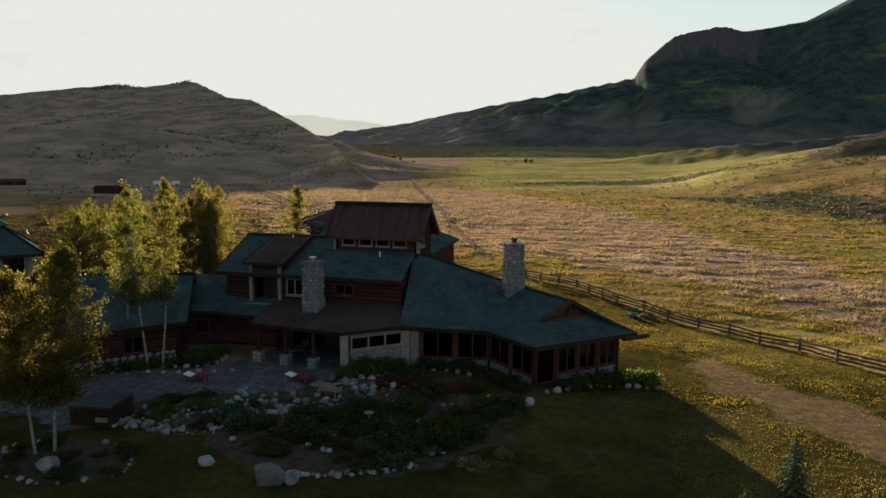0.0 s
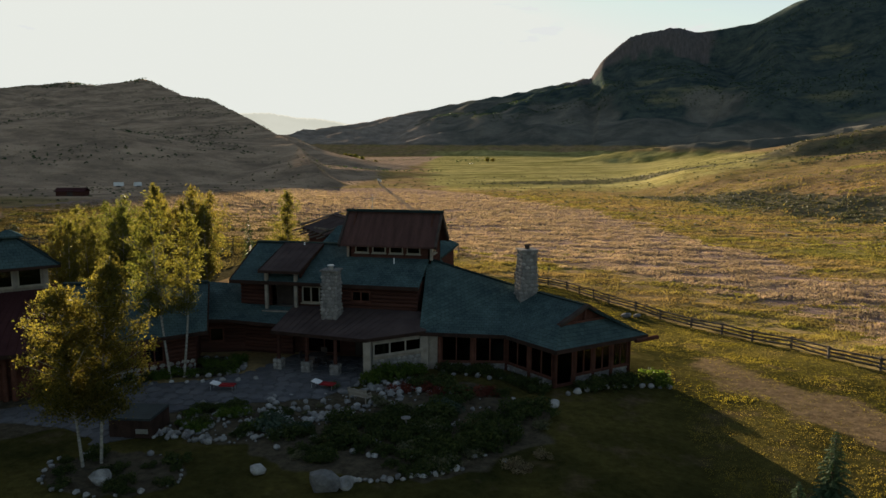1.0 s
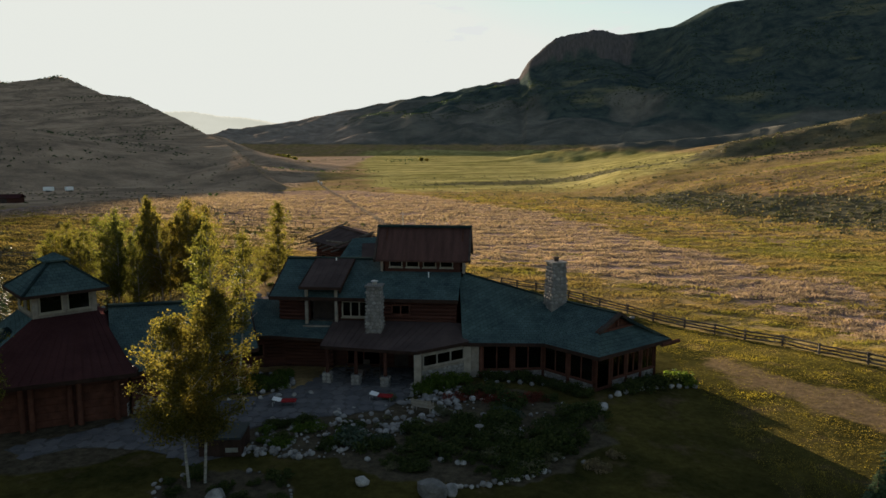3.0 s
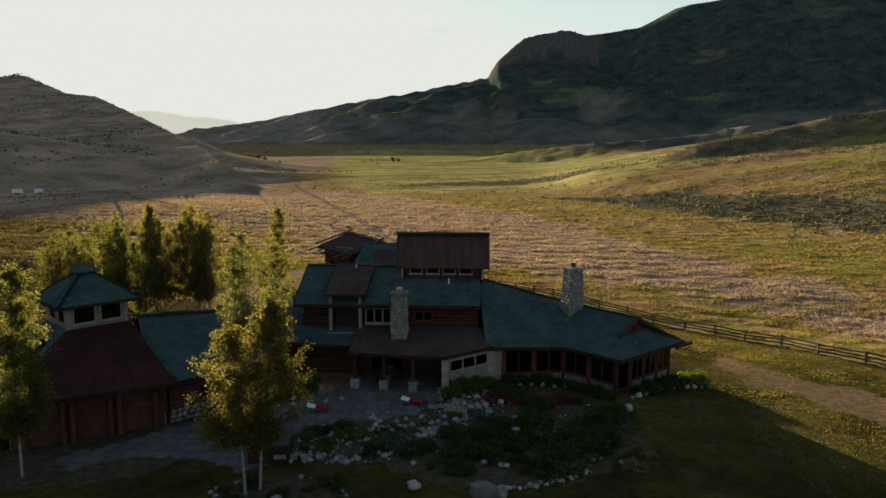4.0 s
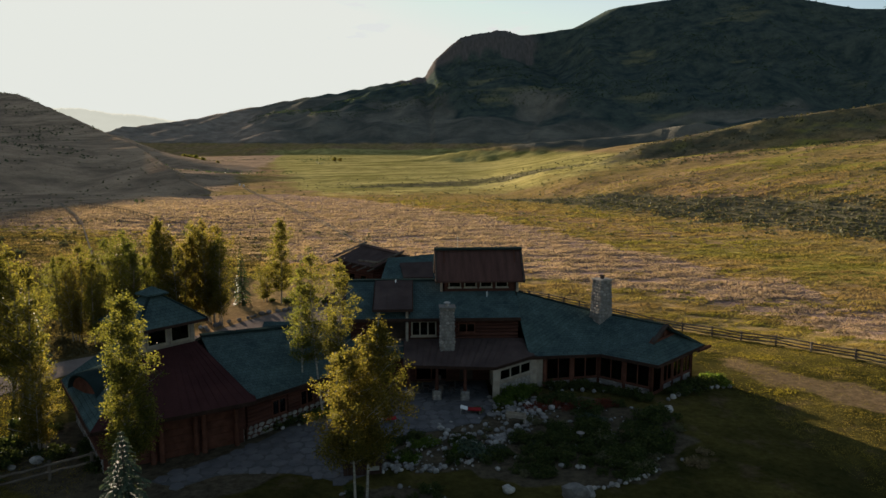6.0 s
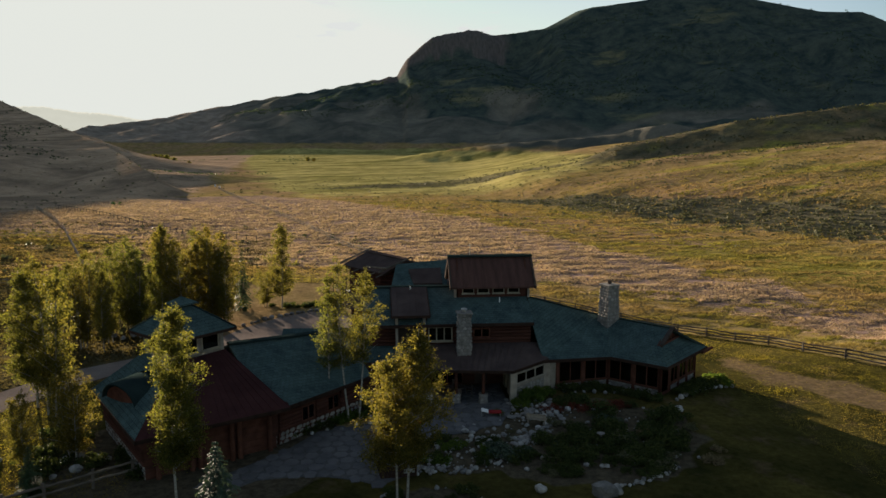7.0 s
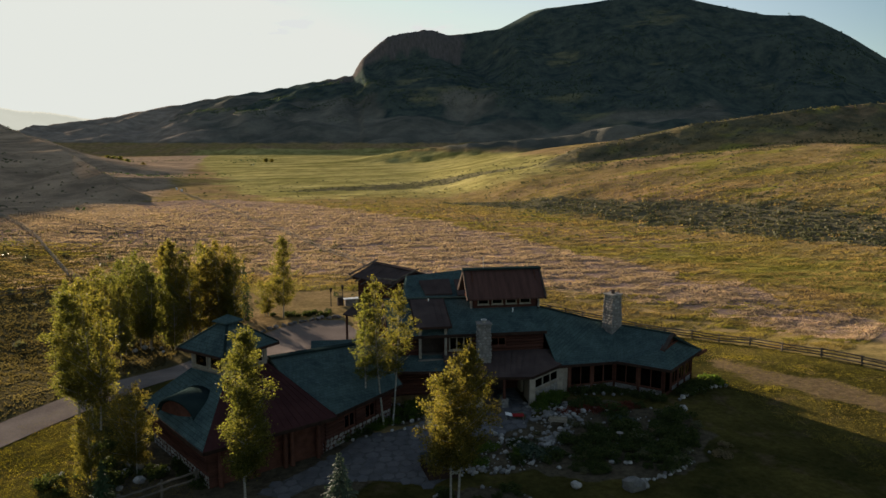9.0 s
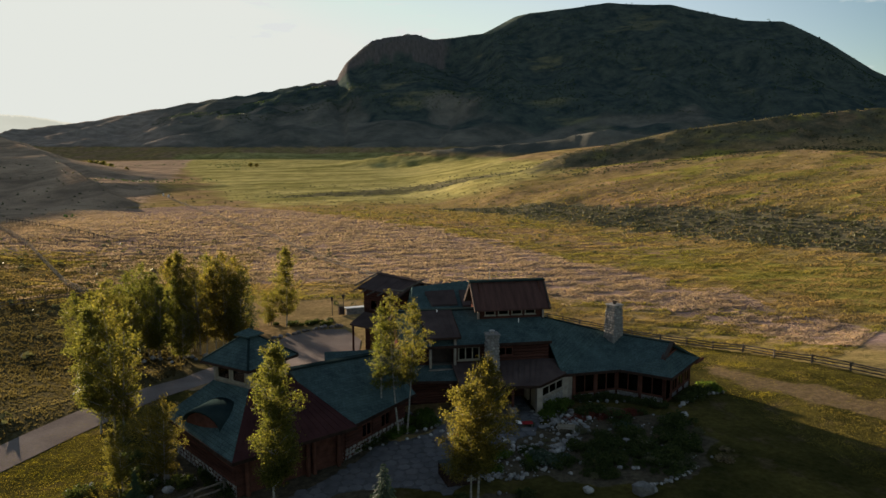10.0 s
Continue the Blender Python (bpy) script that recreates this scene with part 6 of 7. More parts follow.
def aspen_meshes(seed, high, low, wide, stems, leaves, size, sparse=0.0, boughs=44, puff=0.34):
    """Trunk and crown of an aspen: pale stems, many rising boughs with side twigs, and sprays of small leaves along them."""
    r = random.Random(seed)
    bm = bmesh.new()
    clumps, radii = [], []
    for s in range(stems):
        a_ = s / stems * math.tau + r.uniform(0, 1)
        off = 0.0 if stems == 1 else 0.4
        base = Vector((math.cos(a_) * off, math.sin(a_) * off, -0.15))
        lean = Vector((math.cos(a_), math.sin(a_), 0)) * (0.7 if stems > 1 else 0.2)
        tall = high * (1.0 if s == 0 else r.uniform(0.86, 0.97))
        top = base + lean + Vector((r.uniform(-0.25, 0.25), r.uniform(-0.25, 0.25), tall))
        limb(bm, base, top, 0.045 + 0.0035 * high, 0.012, 0.22, r, 8, 9)
        gaps = [(r.uniform(0, math.tau), r.uniform(0.1, 0.9)) for _ in range(5)]
        for k in range(boughs):
            t = (k + r.random()) / boughs
            z = low + (tall - low) * t
            c = base.lerp(top, min(z * 0.95, tall) / tall)
            swell = (t + 0.04) ** 0.45 * max(0.03, 1.0 - t) ** 0.65 * 1.8
            ang = k * 2.4 + r.uniform(-0.6, 0.6)
            reach = wide * swell * r.choice((0.6, 0.8, 0.9, 1.0, 1.05)) * r.uniform(0.9, 1.08)
            if any(abs((ang - g + math.pi) % math.tau - math.pi) < 0.55 and abs(t - h) < 0.07 for g, h in gaps):
                reach *= 0.5
            rise = reach * r.uniform(0.35, 0.95) + 0.1
            tip = c + Vector((math.cos(ang) * reach, math.sin(ang) * reach, rise))
            limb(bm, c, tip, 0.034 * (1.2 - t), 0.007, 0.1, r, 5, 3)
            twigs = [(c.lerp(tip, m), m) for m in (0.35, 0.55, 0.72, 0.88, 1.0)]
            for q, m in twigs:
                if r.random() < sparse:
                    continue
                side = Vector((r.uniform(-1, 1), r.uniform(-1, 1), r.uniform(-0.35, 0.8))) * (0.16 + 0.22 * reach)
                end = q + side
                if m > 0.5:
                    limb(bm, q, end, 0.010, 0.004, 0.02, r, 3, 1)
                for u in (0.35, 1.0):
                    clumps.append(tuple(q.lerp(end, u) + Vector((r.uniform(-0.1, 0.1), r.uniform(-0.1, 0.1), r.uniform(-0.15, 0.1)))))
                    radii.append(puff * r.uniform(0.55, 1.25) * (1.05 - 0.45 * t) * (1.1 - 0.3 * m))
        for k in range(5):
            clumps.append(tuple(top - Vector((r.uniform(-0.1, 0.1), r.uniform(-0.1, 0.1), 0.22 * k))))
            radii.append(puff * 0.6)
    me = bpy.data.meshes.new("trunk")
    bm.to_mesh(me)
    bm.free()
    me.polygons.foreach_set("use_smooth", [True] * len(me.polygons))
    me.materials.append(M_BARK)
    v, f = spray(clumps, radii, leaves, size, seed)
    crown = raw("crown", v.tolist(), f.tolist(), M_LEAF)
    return me, crown


def tree(kind, meshes, x, y, turn, scale, label, group, category="tree"):
    t = empty(kind, pose(x, y, ground_z(x, y), 0, 0, turn) @ Matrix.Diagonal((scale[0], scale[0], scale[1], 1)))
    tagged(t, label, category, group)
    for name, me in zip(("trunk", "crown"), meshes):
        ob = new(name, me)
        ob.parent = t
    return t


ASPEN_TWIN = aspen_meshes(1, 10.0, 2.5, 2.1, 2, 46000, 0.058, 0.1, 54, 0.36)
ASPEN_TALL = aspen_meshes(2, 11.2, 2.2, 1.7, 1, 27000, 0.058, 0.12, 70, 0.36)
ASPEN_OPEN = aspen_meshes(3, 11.2, 4.2, 1.2, 1, 6000, 0.058, 0.45, 50, 0.30)
ASPEN_OPEN_WIDE = aspen_meshes(13, 12.2, 4.4, 1.6, 2, 12500, 0.058, 0.45, 42, 0.32)
ASPEN_GROVE = aspen_meshes(4, 10.6, 1.4, 2.0, 2, 12500, 0.075, 0.2, 34, 0.40)
ASPEN_WIDE = aspen_meshes(5, 10.0, 1.0, 2.3, 3, 15000, 0.075, 0.2, 27, 0.42)
ASPEN_SLIM = aspen_meshes(6, 11.0, 1.8, 1.8, 1, 11500, 0.075, 0.2, 48, 0.40)
COTTONWOOD = aspen_meshes(7, 9.5, 0.6, 3.2, 2, 5000, 0.22, 0.1, 22, 0.7)

tree("aspen", ASPEN_TWIN, -21.1, -15.4, 20, (1.0, 1.0), "leafy twin-stemmed aspen with pale bark in the island bed", "yard aspens")
tree("aspen", ASPEN_OPEN, -25.9, -3.3, 75, (1.0, 1.0), "thin-leaved aspen with bare inner branches by the wing", "yard aspens")
tree("aspen", ASPEN_OPEN_WIDE, -24.2, -3.0, 200, (1.0, 1.0), "thin-leaved twin-stemmed aspen with bare inner branches in the planter", "yard aspens")
tree("aspen", ASPEN_TALL, -33.6, -14.4, 10, (1.0, 1.03), "tall narrow aspen before the garage", "yard aspens")
tree("aspen", ASPEN_GROVE, -46.6, -0.2, 130, (1.0, 1.14), "tall leafy aspen beside the gravel drive", "drive aspens")
tree("aspen", ASPEN_TALL, -48.4, 1.6, 230, (1.1, 0.98), "tall leafy aspen beside the gravel drive", "drive aspens")
tree("aspen", ASPEN_WIDE, -41.6, -8.4, 40, (0.62, 0.62), "small bushy aspen beside the garage corner", "drive aspens")
tree("aspen", ASPEN_GROVE, -43.8, -10.0, 300, (0.5, 0.52), "small bushy aspen beside the garage corner", "drive aspens")
GROVE = ((-55.5, 27.0, 1.0, 0.9, 0), (-52.0, 30.5, 1.1, 1.05, 1), (-49.5, 27.5, 0.9, 0.92, 0), (-47.2, 31.2, 1.0, 1.08, 1), (-44.6, 29.0, 1.0, 1.0, 0), (-42.3, 32.0, 1.15, 1.18, 1), (-40.2, 29.6, 0.85, 0.95, 0),
         (-53.5, 22.5, 0.8, 0.8, 1), (-50.6, 20.4, 0.7, 0.75, 0), (-35.4, 40.8, 1.2, 0.98, 0), (-58.6, 30.5, 0.8, 0.75, 1), (-37.6, 42.0, 0.7, 0.5, 1), (-44.0, 35.0, 1.0, 1.05, 0), (-49.0, 34.5, 1.0, 1.0, 1), (-54.0, 28.8, 0.8, 0.8, 0), (-50.8, 29.0, 0.8, 0.86, 1), (-48.2, 29.4, 0.75, 0.85, 0), (-46.0, 30.4, 0.8, 0.95, 1), (-43.4, 30.4, 0.8, 0.9, 0), (-41.4, 30.6, 0.75, 1.0, 1), (-51.6, 25.0, 0.75, 0.7, 0), (-46.8, 27.0, 0.65, 0.6, 1))
for k, (gx, gy, sx, sz, which) in enumerate(GROVE):
    tree("aspen", (ASPEN_SLIM if k == 9 or k % 5 == 3 else ASPEN_WIDE if which else ASPEN_GROVE), gx, gy, 47 * k, (sx, sz * 1.06), "slender aspen set apart behind the court" if k == 9 else "yellow-green aspen in the grove behind the garage", "grove aspens")


def spruce_meshes(seed, high, wide, material, needles=1.0):
    r = np.random.RandomState(seed)
    rr = random.Random(seed)
    bm = bmesh.new()
    limb(bm, (0, 0, -0.2), (0, 0, high * 0.97), 0.14, 0.015, 0.03, rr, 7, 5)
    me = bpy.data.meshes.new("trunk")
    bm.to_mesh(me)
    bm.free()
    me.materials.append(M_DARK_BARK)
    v, f = [], []
    z = 0.25
    while z < high:
        t = z / high
        reach = wide * (1 - t) ** 0.85 + 0.06
        n = int((7 + 7 * (1 - t)) * needles)
        for k in range(n):
            a = k / n * math.tau + r.uniform(0, 1)
            L = reach * r.uniform(0.7, 1.12)
            d = np.array([math.cos(a), math.sin(a), 0])
            s = np.array([-d[1], d[0], 0])
            start = np.array([0, 0, z])
            for m in range(5):  # drooping sprays along each bough
                u0, u1 = m / 5, (m + 1.25) / 5
                p0 = start + d * L * u0 + np.array([0, 0, 0.10 * L * math.sin(u0 * 3) - 0.22 * L * u0])
                p1 = start + d * L * u1 + np.array([0, 0, 0.10 * L * math.sin(u1 * 3) - 0.24 * L * u1])
                w = (0.17 * L * (1.1 - 0.7 * u0) + 0.05) / needles ** 0.6
                for sgn in (-1, 1):
                    i = len(v)
                    tip = p1 + s * sgn * w + np.array([0, 0, r.uniform(-0.10, 0.03)])
                    v += [p0, p1, tip]
                    f.append((i, i + 1, i + 2) if sgn > 0 else (i + 2, i + 1, i))
        z += 0.16 + 0.16 * (1 - t)
    crown = raw("crown", [tuple(p) for p in v], f, material)
    return me, crown


SPRUCE = spruce_meshes(1, 7.0, 1.5, M_NEEDLE)
SPRUCE_SLIM = spruce_meshes(2, 9.6, 2.7, M_BLUE_NEEDLE, 2.2)
tree("spruce", SPRUCE_SLIM, -27.9, -28.4, 0, (1.0, 1.0), "young spruce with pale new growth near the yard's edge", "spruces")
tree("spruce", SPRUCE, -48.5, -20.5, 60, (1.25, 1.1), "dark full spruce at the lawn's edge", "spruces")
tree("spruce", SPRUCE, -42.3, -12.4, 130, (0.55, 0.42), "small pale-tipped young spruce beside the low fence", "spruces")
tree("spruce", SPRUCE, 10.8, -16.2, 20, (0.95, 0.72), "dark full spruce on the front lawn", "spruces")
tree("spruce", SPRUCE, 8.9, -18.6, 90, (0.85, 0.58), "dark full spruce on the front lawn", "spruces")
tree("spruce", SPRUCE, -40.4, 40.5, 10, (0.85, 1.2), "narrow dark spruce among the aspens", "spruces")
tree("spruce", SPRUCE, -50.2, 8.6, 35, (0.9, 1.15), "narrow dark spruce among the aspens", "spruces")
tree("spruce", SPRUCE, -53.0, 13.5, 75, (0.8, 0.95), "narrow dark spruce among the aspens", "spruces")


def bush_mesh(seed, leaves, size, material, squash=0.7):
    r = random.Random(seed)
    c = [(r.uniform(-0.55, 0.55), r.uniform(-0.55, 0.55), r.uniform(0.15, 0.55) * squash) for _ in range(14)]
    v, f = leaf_cloud(c, [r.uniform(0.22, 0.4) for _ in c], leaves, size, seed, squash=0.8)
    v[:, 2] = np.maximum(v[:, 2], -0.03)
    return raw("foliage", v.tolist(), f.tolist(), material)


BUSH = [bush_mesh(40 + k, 900, 0.07, M_SHRUB) for k in range(3)]
BUSH_GREEN = [bush_mesh(50 + k, 900, 0.07, M_LEAF_GREEN) for k in range(2)]
BUSH_TAN = bush_mesh(62, 700, 0.07, M_TAN)
BUSH_SAGE = bush_mesh(63, 700, 0.07, M_SAGE)
BUSH_RED = bush_mesh(60, 900, 0.065, M_REDLEAF)
BUSH_BLUE = bush_mesh(61, 1100, 0.065, M_BLUE_NEEDLE)


def bush(x, y, s, me, label, group="garden shrubs", high=1.0):
    ob = new("shrub", me)
    ob.matrix_basis = pose(x, y, ground_z(x, y), 0, 0, rng.uniform(0, 360)) @ Matrix.Diagonal((s, s, s * high, 1))
    return tagged(ob, label, "shrub", group)


for _ in range(58):
    a_, q_ = rng.uniform(0, math.tau), math.sqrt(rng.random())
    bx, by = -7.0 + 7.4 * q_ * math.cos(a_), -6.6 + 5.8 * q_ * math.sin(a_)
    if by < 1.0 and math.hypot(bx + 11.6, by + 5) > 2.4 and abs(by + 8.0 - 0.9 * (bx + 13.4)) > 0.9 and rng.random() < 0.85:
        bush(bx, by, rng.uniform(0.7, 1.7), rng.choice(BUSH), "low dark green shrub in the garden bed", high=rng.uniform(0.7, 1.1))
for _ in range(44):
    a_, q_ = rng.uniform(0, math.tau), math.sqrt(rng.random())
    bush(-9.0 + 5.8 * q_ * math.cos(a_), -10.6 + 3.2 * q_ * math.sin(a_), rng.uniform(0.5, 1.3), rng.choice(BUSH + [BUSH_SAGE]), "low dark shrub in the lower garden bed", high=rng.uniform(0.6, 1.0))
for bx, by, s in ((-3.0, -9.3, 1.9), (-2.0, -8.2, 1.5), (-4.6, -10.4, 1.6)):
    bush(bx, by, s * 0.8, BUSH[0], "rounded dark green shrub in the garden bed")
for bx, by in ((-8.4, -2.0), (-6.9, -2.2), (-5.4, -2.1), (-3.9, -1.9), (-9.4, -2.6)):
    bush(bx, by, 1.2, BUSH_RED, "red-leaved barberry below the sunroom", "barberries", 0.6)
for bx, by, s in ((-14.4, -9.6, 1.7), (-13.2, -9.9, 1.1), (-5.9, -4.9, 1.3), (-10.4, -8.6, 0.8)):
    bush(bx, by, s, BUSH_BLUE, "low blue-green juniper among the rocks", "junipers", 0.75)
for _ in range(26):
    bush(-15.0 + rng.uniform(0, 15), -12.0 + rng.uniform(0, 10), rng.uniform(0.35, 0.8), rng.choice((BUSH_TAN, BUSH_SAGE)), "tuft of dry ornamental grass in the garden bed", "ornamental grasses", 0.9)
for _ in range(22):
    bush(-20.0 + rng.uniform(0, 5.4), -11.4 + rng.uniform(0, 4.6), rng.uniform(0.4, 1.0), rng.choice(BUSH + BUSH_GREEN), "low shrub between the pale rocks", high=0.8)
for _ in range(14):
    bush(-19.6 + rng.uniform(-3, 3), -16.0 + rng.uniform(-1.7, 1.7), rng.uniform(0.4, 0.9), rng.choice(BUSH), "low dark shrub in the aspen bed", high=0.8)
for _ in range(14):
    bush(-23.4 + rng.uniform(-2, 2.2), -0.6 + rng.uniform(-1.4, 1.6), rng.uniform(0.5, 1.1), rng.choice(BUSH + BUSH_GREEN), "leafy shrub in the raised planter")
for bx, by, s in ((-10.9, -0.5, 1.5), (-10.0, 0.3, 1.3), (-11.6, -1.4, 1.0), (-9.2, 0.9, 1.1)):
    bush(bx, by, s, BUSH_GREEN[1], "leafy green shrub below the bay window", high=1.1)
for bx, by, s in ((6.4, 3.7, 1.3), (7.1, 3.0, 1.1), (5.4, 2.9, 1.2), (4.3, 1.9, 1.4), (3.2, 0.9, 1.4), (2.2, 0.1, 1.2)):
    bush(bx, by, s, BUSH_GREEN[0] if bx > 6 else BUSH[0], "rounded shrub in the bed round the sunroom", "sunroom shrubs", 0.9)
for k in range(9):
    bush(-6.9 + 0.75 * k, 1.9 - (0 if k < 5 else 0.75 * (k - 4)), rng.uniform(0.7, 1.2), rng.choice(BUSH), "dark shrub against the sunroom's stone wall", "sunroom shrubs")
for k in range(8):
    bush(-28.0 + 0.85 * k, -5.2 + 0.55 * k, rng.uniform(0.7, 1.2), rng.choice(BUSH + BUSH_GREEN), "leafy shrub against the wing's stone base")
for _ in range(18):
    bush(-47 + rng.uniform(0, 10), -11 + rng.uniform(0, 8), rng.uniform(0.6, 1.3), rng.choice(BUSH), "leafy shrub under the small aspens")
for _ in range(10):
    bush(-38 + rng.uniform(0, 9), 41.5 + rng.uniform(-1.5, 1.5), rng.uniform(0.6, 1.3), rng.choice(BUSH), "dark shrub at the foot of the grove")


# ---- loose things in the yard ----
def bench(x, y, turn):
    b = empty("garden_bench", pose(x, y, 0.18, 0, 0, turn))
    tagged(b, "pale weathered slatted garden bench facing the patio", "bench")
    for k in range(4):
        bm = bmesh.new()
        box(bm, -0.7, -0.22 + 0.13 * k, 0.42, 0.7, -0.12 + 0.13 * k, 0.46)
        part("seat_slat", bm, M_PALE, b)
    for k in range(3):
        bm = bmesh.new()
        box(bm, -0.7, 0.3 + 0.02 * k, 0.55 + 0.13 * k, 0.7, 0.33 + 0.02 * k, 0.65 + 0.13 * k)
        part("back_slat", bm, M_PALE, b)
    for sx in (-0.62, 0.56):
        for sy, h in ((-0.2, 0.62), (0.27, 0.95)):
            bm = bmesh.new()
            box(bm, sx, sy, 0, sx + 0.06, sy + 0.06, h)
            part("leg", bm, M_PALE, b)
        bm = bmesh.new()
        box(bm, sx, -0.22, 0.62, sx + 0.06, 0.3, 0.66)
        part("armrest", bm, M_PALE, b)


bench(-11.1, -5.0, 160)


def lounger(x, y, turn):
    """A low folding lounger: frame, red seat and a white raised headrest."""
    l = empty("sun_lounger", pose(x, y, 0.2, 0, 0, turn))
    tagged(l, "low sun lounger with red seat and white headrest on the patio", "lounger", "patio loungers")
    bm = bmesh.new()
    box(bm, -0.2, -0.3, 0.26, 0.75, 0.3, 0.34)
    bmesh.ops.bevel(bm, geom=bm.edges[:], offset=0.03, segments=2, affect="EDGES")
    part("seat", bm, M_RED, l, "red canvas seat")
    bm = bmesh.new()
    box(bm, -0.55, -0.3, 0.0, 0.0, 0.3, 0.07, pose(-0.22, 0, 0.3, 0, 14, 0))
    bmesh.ops.bevel(bm, geom=bm.edges[:], offset=0.025, segments=2, affect="EDGES")
    part("headrest", bm, M_WHITE, l, "white canvas headrest")
    for sx in (-0.7, 0.65):
        for sy in (-0.27, 0.27):
            bm = bmesh.new()
            rod(bm, (sx, sy, 0), (sx, sy, 0.3), 0.02)
            part("leg", bm, M_METAL, l)


lounger(-20.1, -4.6, 8)
lounger(-14.1, -3.1, -6)


def hot_tub(x, y, turn):
    t = empty("hot_tub", pose(x, y, 0.19, 0, 0, turn))
    tagged(t, "dark wood-clad hot tub under a folded cover", "hot tub")
    for k in range(4):
        m = pose(0, 0, 0, 0, 0, 90 * k)
        for j in range(10):
            bm = bmesh.new()
            box(bm, -1.1 + 0.22 * j + 0.006, -1.1, 0, -1.1 + 0.22 * (j + 1) - 0.006, -1.06, 0.92, m)
            part("board", bm, M_FASCIA, t)
    bm = bmesh.new()
    box(bm, -1.15, -1.15, 0.92, 1.15, 1.15, 1.04)
    bmesh.ops.bevel(bm, geom=bm.edges[:], offset=0.05, segments=2, affect="EDGES")
    part("cover", bm, M_COVER, t, "dark grey-green vinyl cover")
    bm = bmesh.new()
    box(bm, 0.3, -1.14, 0.25, 0.95, -1.12, 0.5)
    part("panel", bm, M_METAL, t, "grey control panel")


hot_tub(-21.3, -11.3, 8)


def bird_bath(x, y):
    b = empty("bird_bath", pose(x, y, ground_z(x, y)))
    tagged(b, "pale stone pedestal bird bath in the garden bed", "bird bath")
    bm = bmesh.new()
    rod(bm, (0, 0, 0), (0, 0, 0.1), 0.2, 0.16, 12)
    rod(bm, (0, 0, 0.1), (0, 0, 0.62), 0.07, 0.055, 12)
    part("pedestal", bm, M_STONE, b)
    bm = bmesh.new()
    rod(bm, (0, 0, 0.62), (0, 0, 0.72), 0.1, 0.27, 16)
    part("bowl", bm, M_STONE, b)


bird_bath(-7.5, -8.5)


def patio_set(x, y):
    t = empty("patio_table", pose(x, y, 0.2))
    tagged(t, "dark round patio table under the porch", "table")
    bm = bmesh.new()
    rod(bm, (0, 0, 0.7), (0, 0, 0.75), 0.6, 0.6, 20)
    part("tabletop", bm, M_DARKWOOD, t)
    for k in range(4):
        bm = bmesh.new()
        a = k * math.pi / 2 + 0.4
        rod(bm, (0.4 * math.cos(a), 0.4 * math.sin(a), 0), (0.3 * math.cos(a), 0.3 * math.sin(a), 0.7), 0.03)
        part("leg", bm, M_DARKWOOD, t)
    c = empty("patio_chair", pose(x + 1.0, y, 0.2, 0, 0, 90))
    tagged(c, "dark metal patio chair beside the porch table", "chair", "patio chairs")
    bm = bmesh.new()
    box(bm, -0.24, -0.24, 0.42, 0.24, 0.24, 0.47)
    part("seat", bm, M_DARKWOOD, c)
    bm = bmesh.new()
    box(bm, -0.24, -0.26, 0.5, 0.24, -0.22, 0.92)
    part("backrest", bm, M_DARKWOOD, c)
    for sx in (-0.21, 0.21):
        for sy in (-0.21, 0.21):
            bm = bmesh.new()
            rod(bm, (sx, sy, 0), (sx, sy, 0.42), 0.02)
            part("leg", bm, M_DARKWOOD, c)
    for k in (1, 2, 3):
        a = k * math.pi / 2
        copy_thing(c, pose(x + math.cos(a), y + math.sin(a), 0.2, 0, 0, 90 + 90 * k))


patio_set(-16.2, 1.4)


def grill_island(x, y, turn):
    """A stone counter with a pale slab and a covered grill at its end."""
    g = empty("outdoor_kitchen", pose(x, y, ground_z(x, y), 0, 0, turn))
    tagged(g, "stone outdoor counter with a pale slab top and dark grill", "outdoor kitchen")
    bm = bmesh.new()
    box(bm, -1.4, -0.4, -0.1, 1.4, 0.4, 0.95)
    bmesh.ops.bevel(bm, geom=bm.edges[:], offset=0.05, segments=1, affect="EDGES")
    part("base", bm, M_STONE, g)
    bm = bmesh.new()
    box(bm, -1.6, -0.52, 0.95, 1.6, 0.52, 1.05)
    bmesh.ops.bevel(bm, geom=bm.edges[:], offset=0.02, segments=2, affect="EDGES")
    part("slab_top", bm, M_WHITE, g, "pale stone slab")
    bm = bmesh.new()
    box(bm, -2.5, -0.35, 0.1, -1.7, 0.35, 0.9)
    rod(bm, (-2.5, 0, 0.95), (-1.7, 0, 0.95), 0.33, n=14)
    part("grill", bm, M_DARKWOOD, g, "dark hooded grill")


grill_island(-25.6, 47.5, 12)


def yard_lantern(x, y):
    """A lantern on a dark post."""
    l = empty("yard_lantern", pose(x, y, ground_z(x, y)))
    tagged(l, "dark post lantern beside the gravel court", "lantern", "court lanterns")
    bm = bmesh.new()
    rod(bm, (0, 0, -0.1), (0, 0, 2.2), 0.07, 0.06, 8)
    part("post", bm, M_DARKWOOD, l)
    bm = bmesh.new()
    rod(bm, (0, 0, 2.2), (0, 0, 2.62), 0.13, 0.19, 6)
    part("lamp_housing", bm, M_DARKWOOD, l)
    bm = bmesh.new()
    rod(bm, (0, 0, 2.62), (0, 0, 2.85), 0.3, 0.03, 6)
    part("cap", bm, M_DARKWOOD, l)


yard_lantern(-29.0, 46.8)
yard_lantern(-27.3, 48.6)


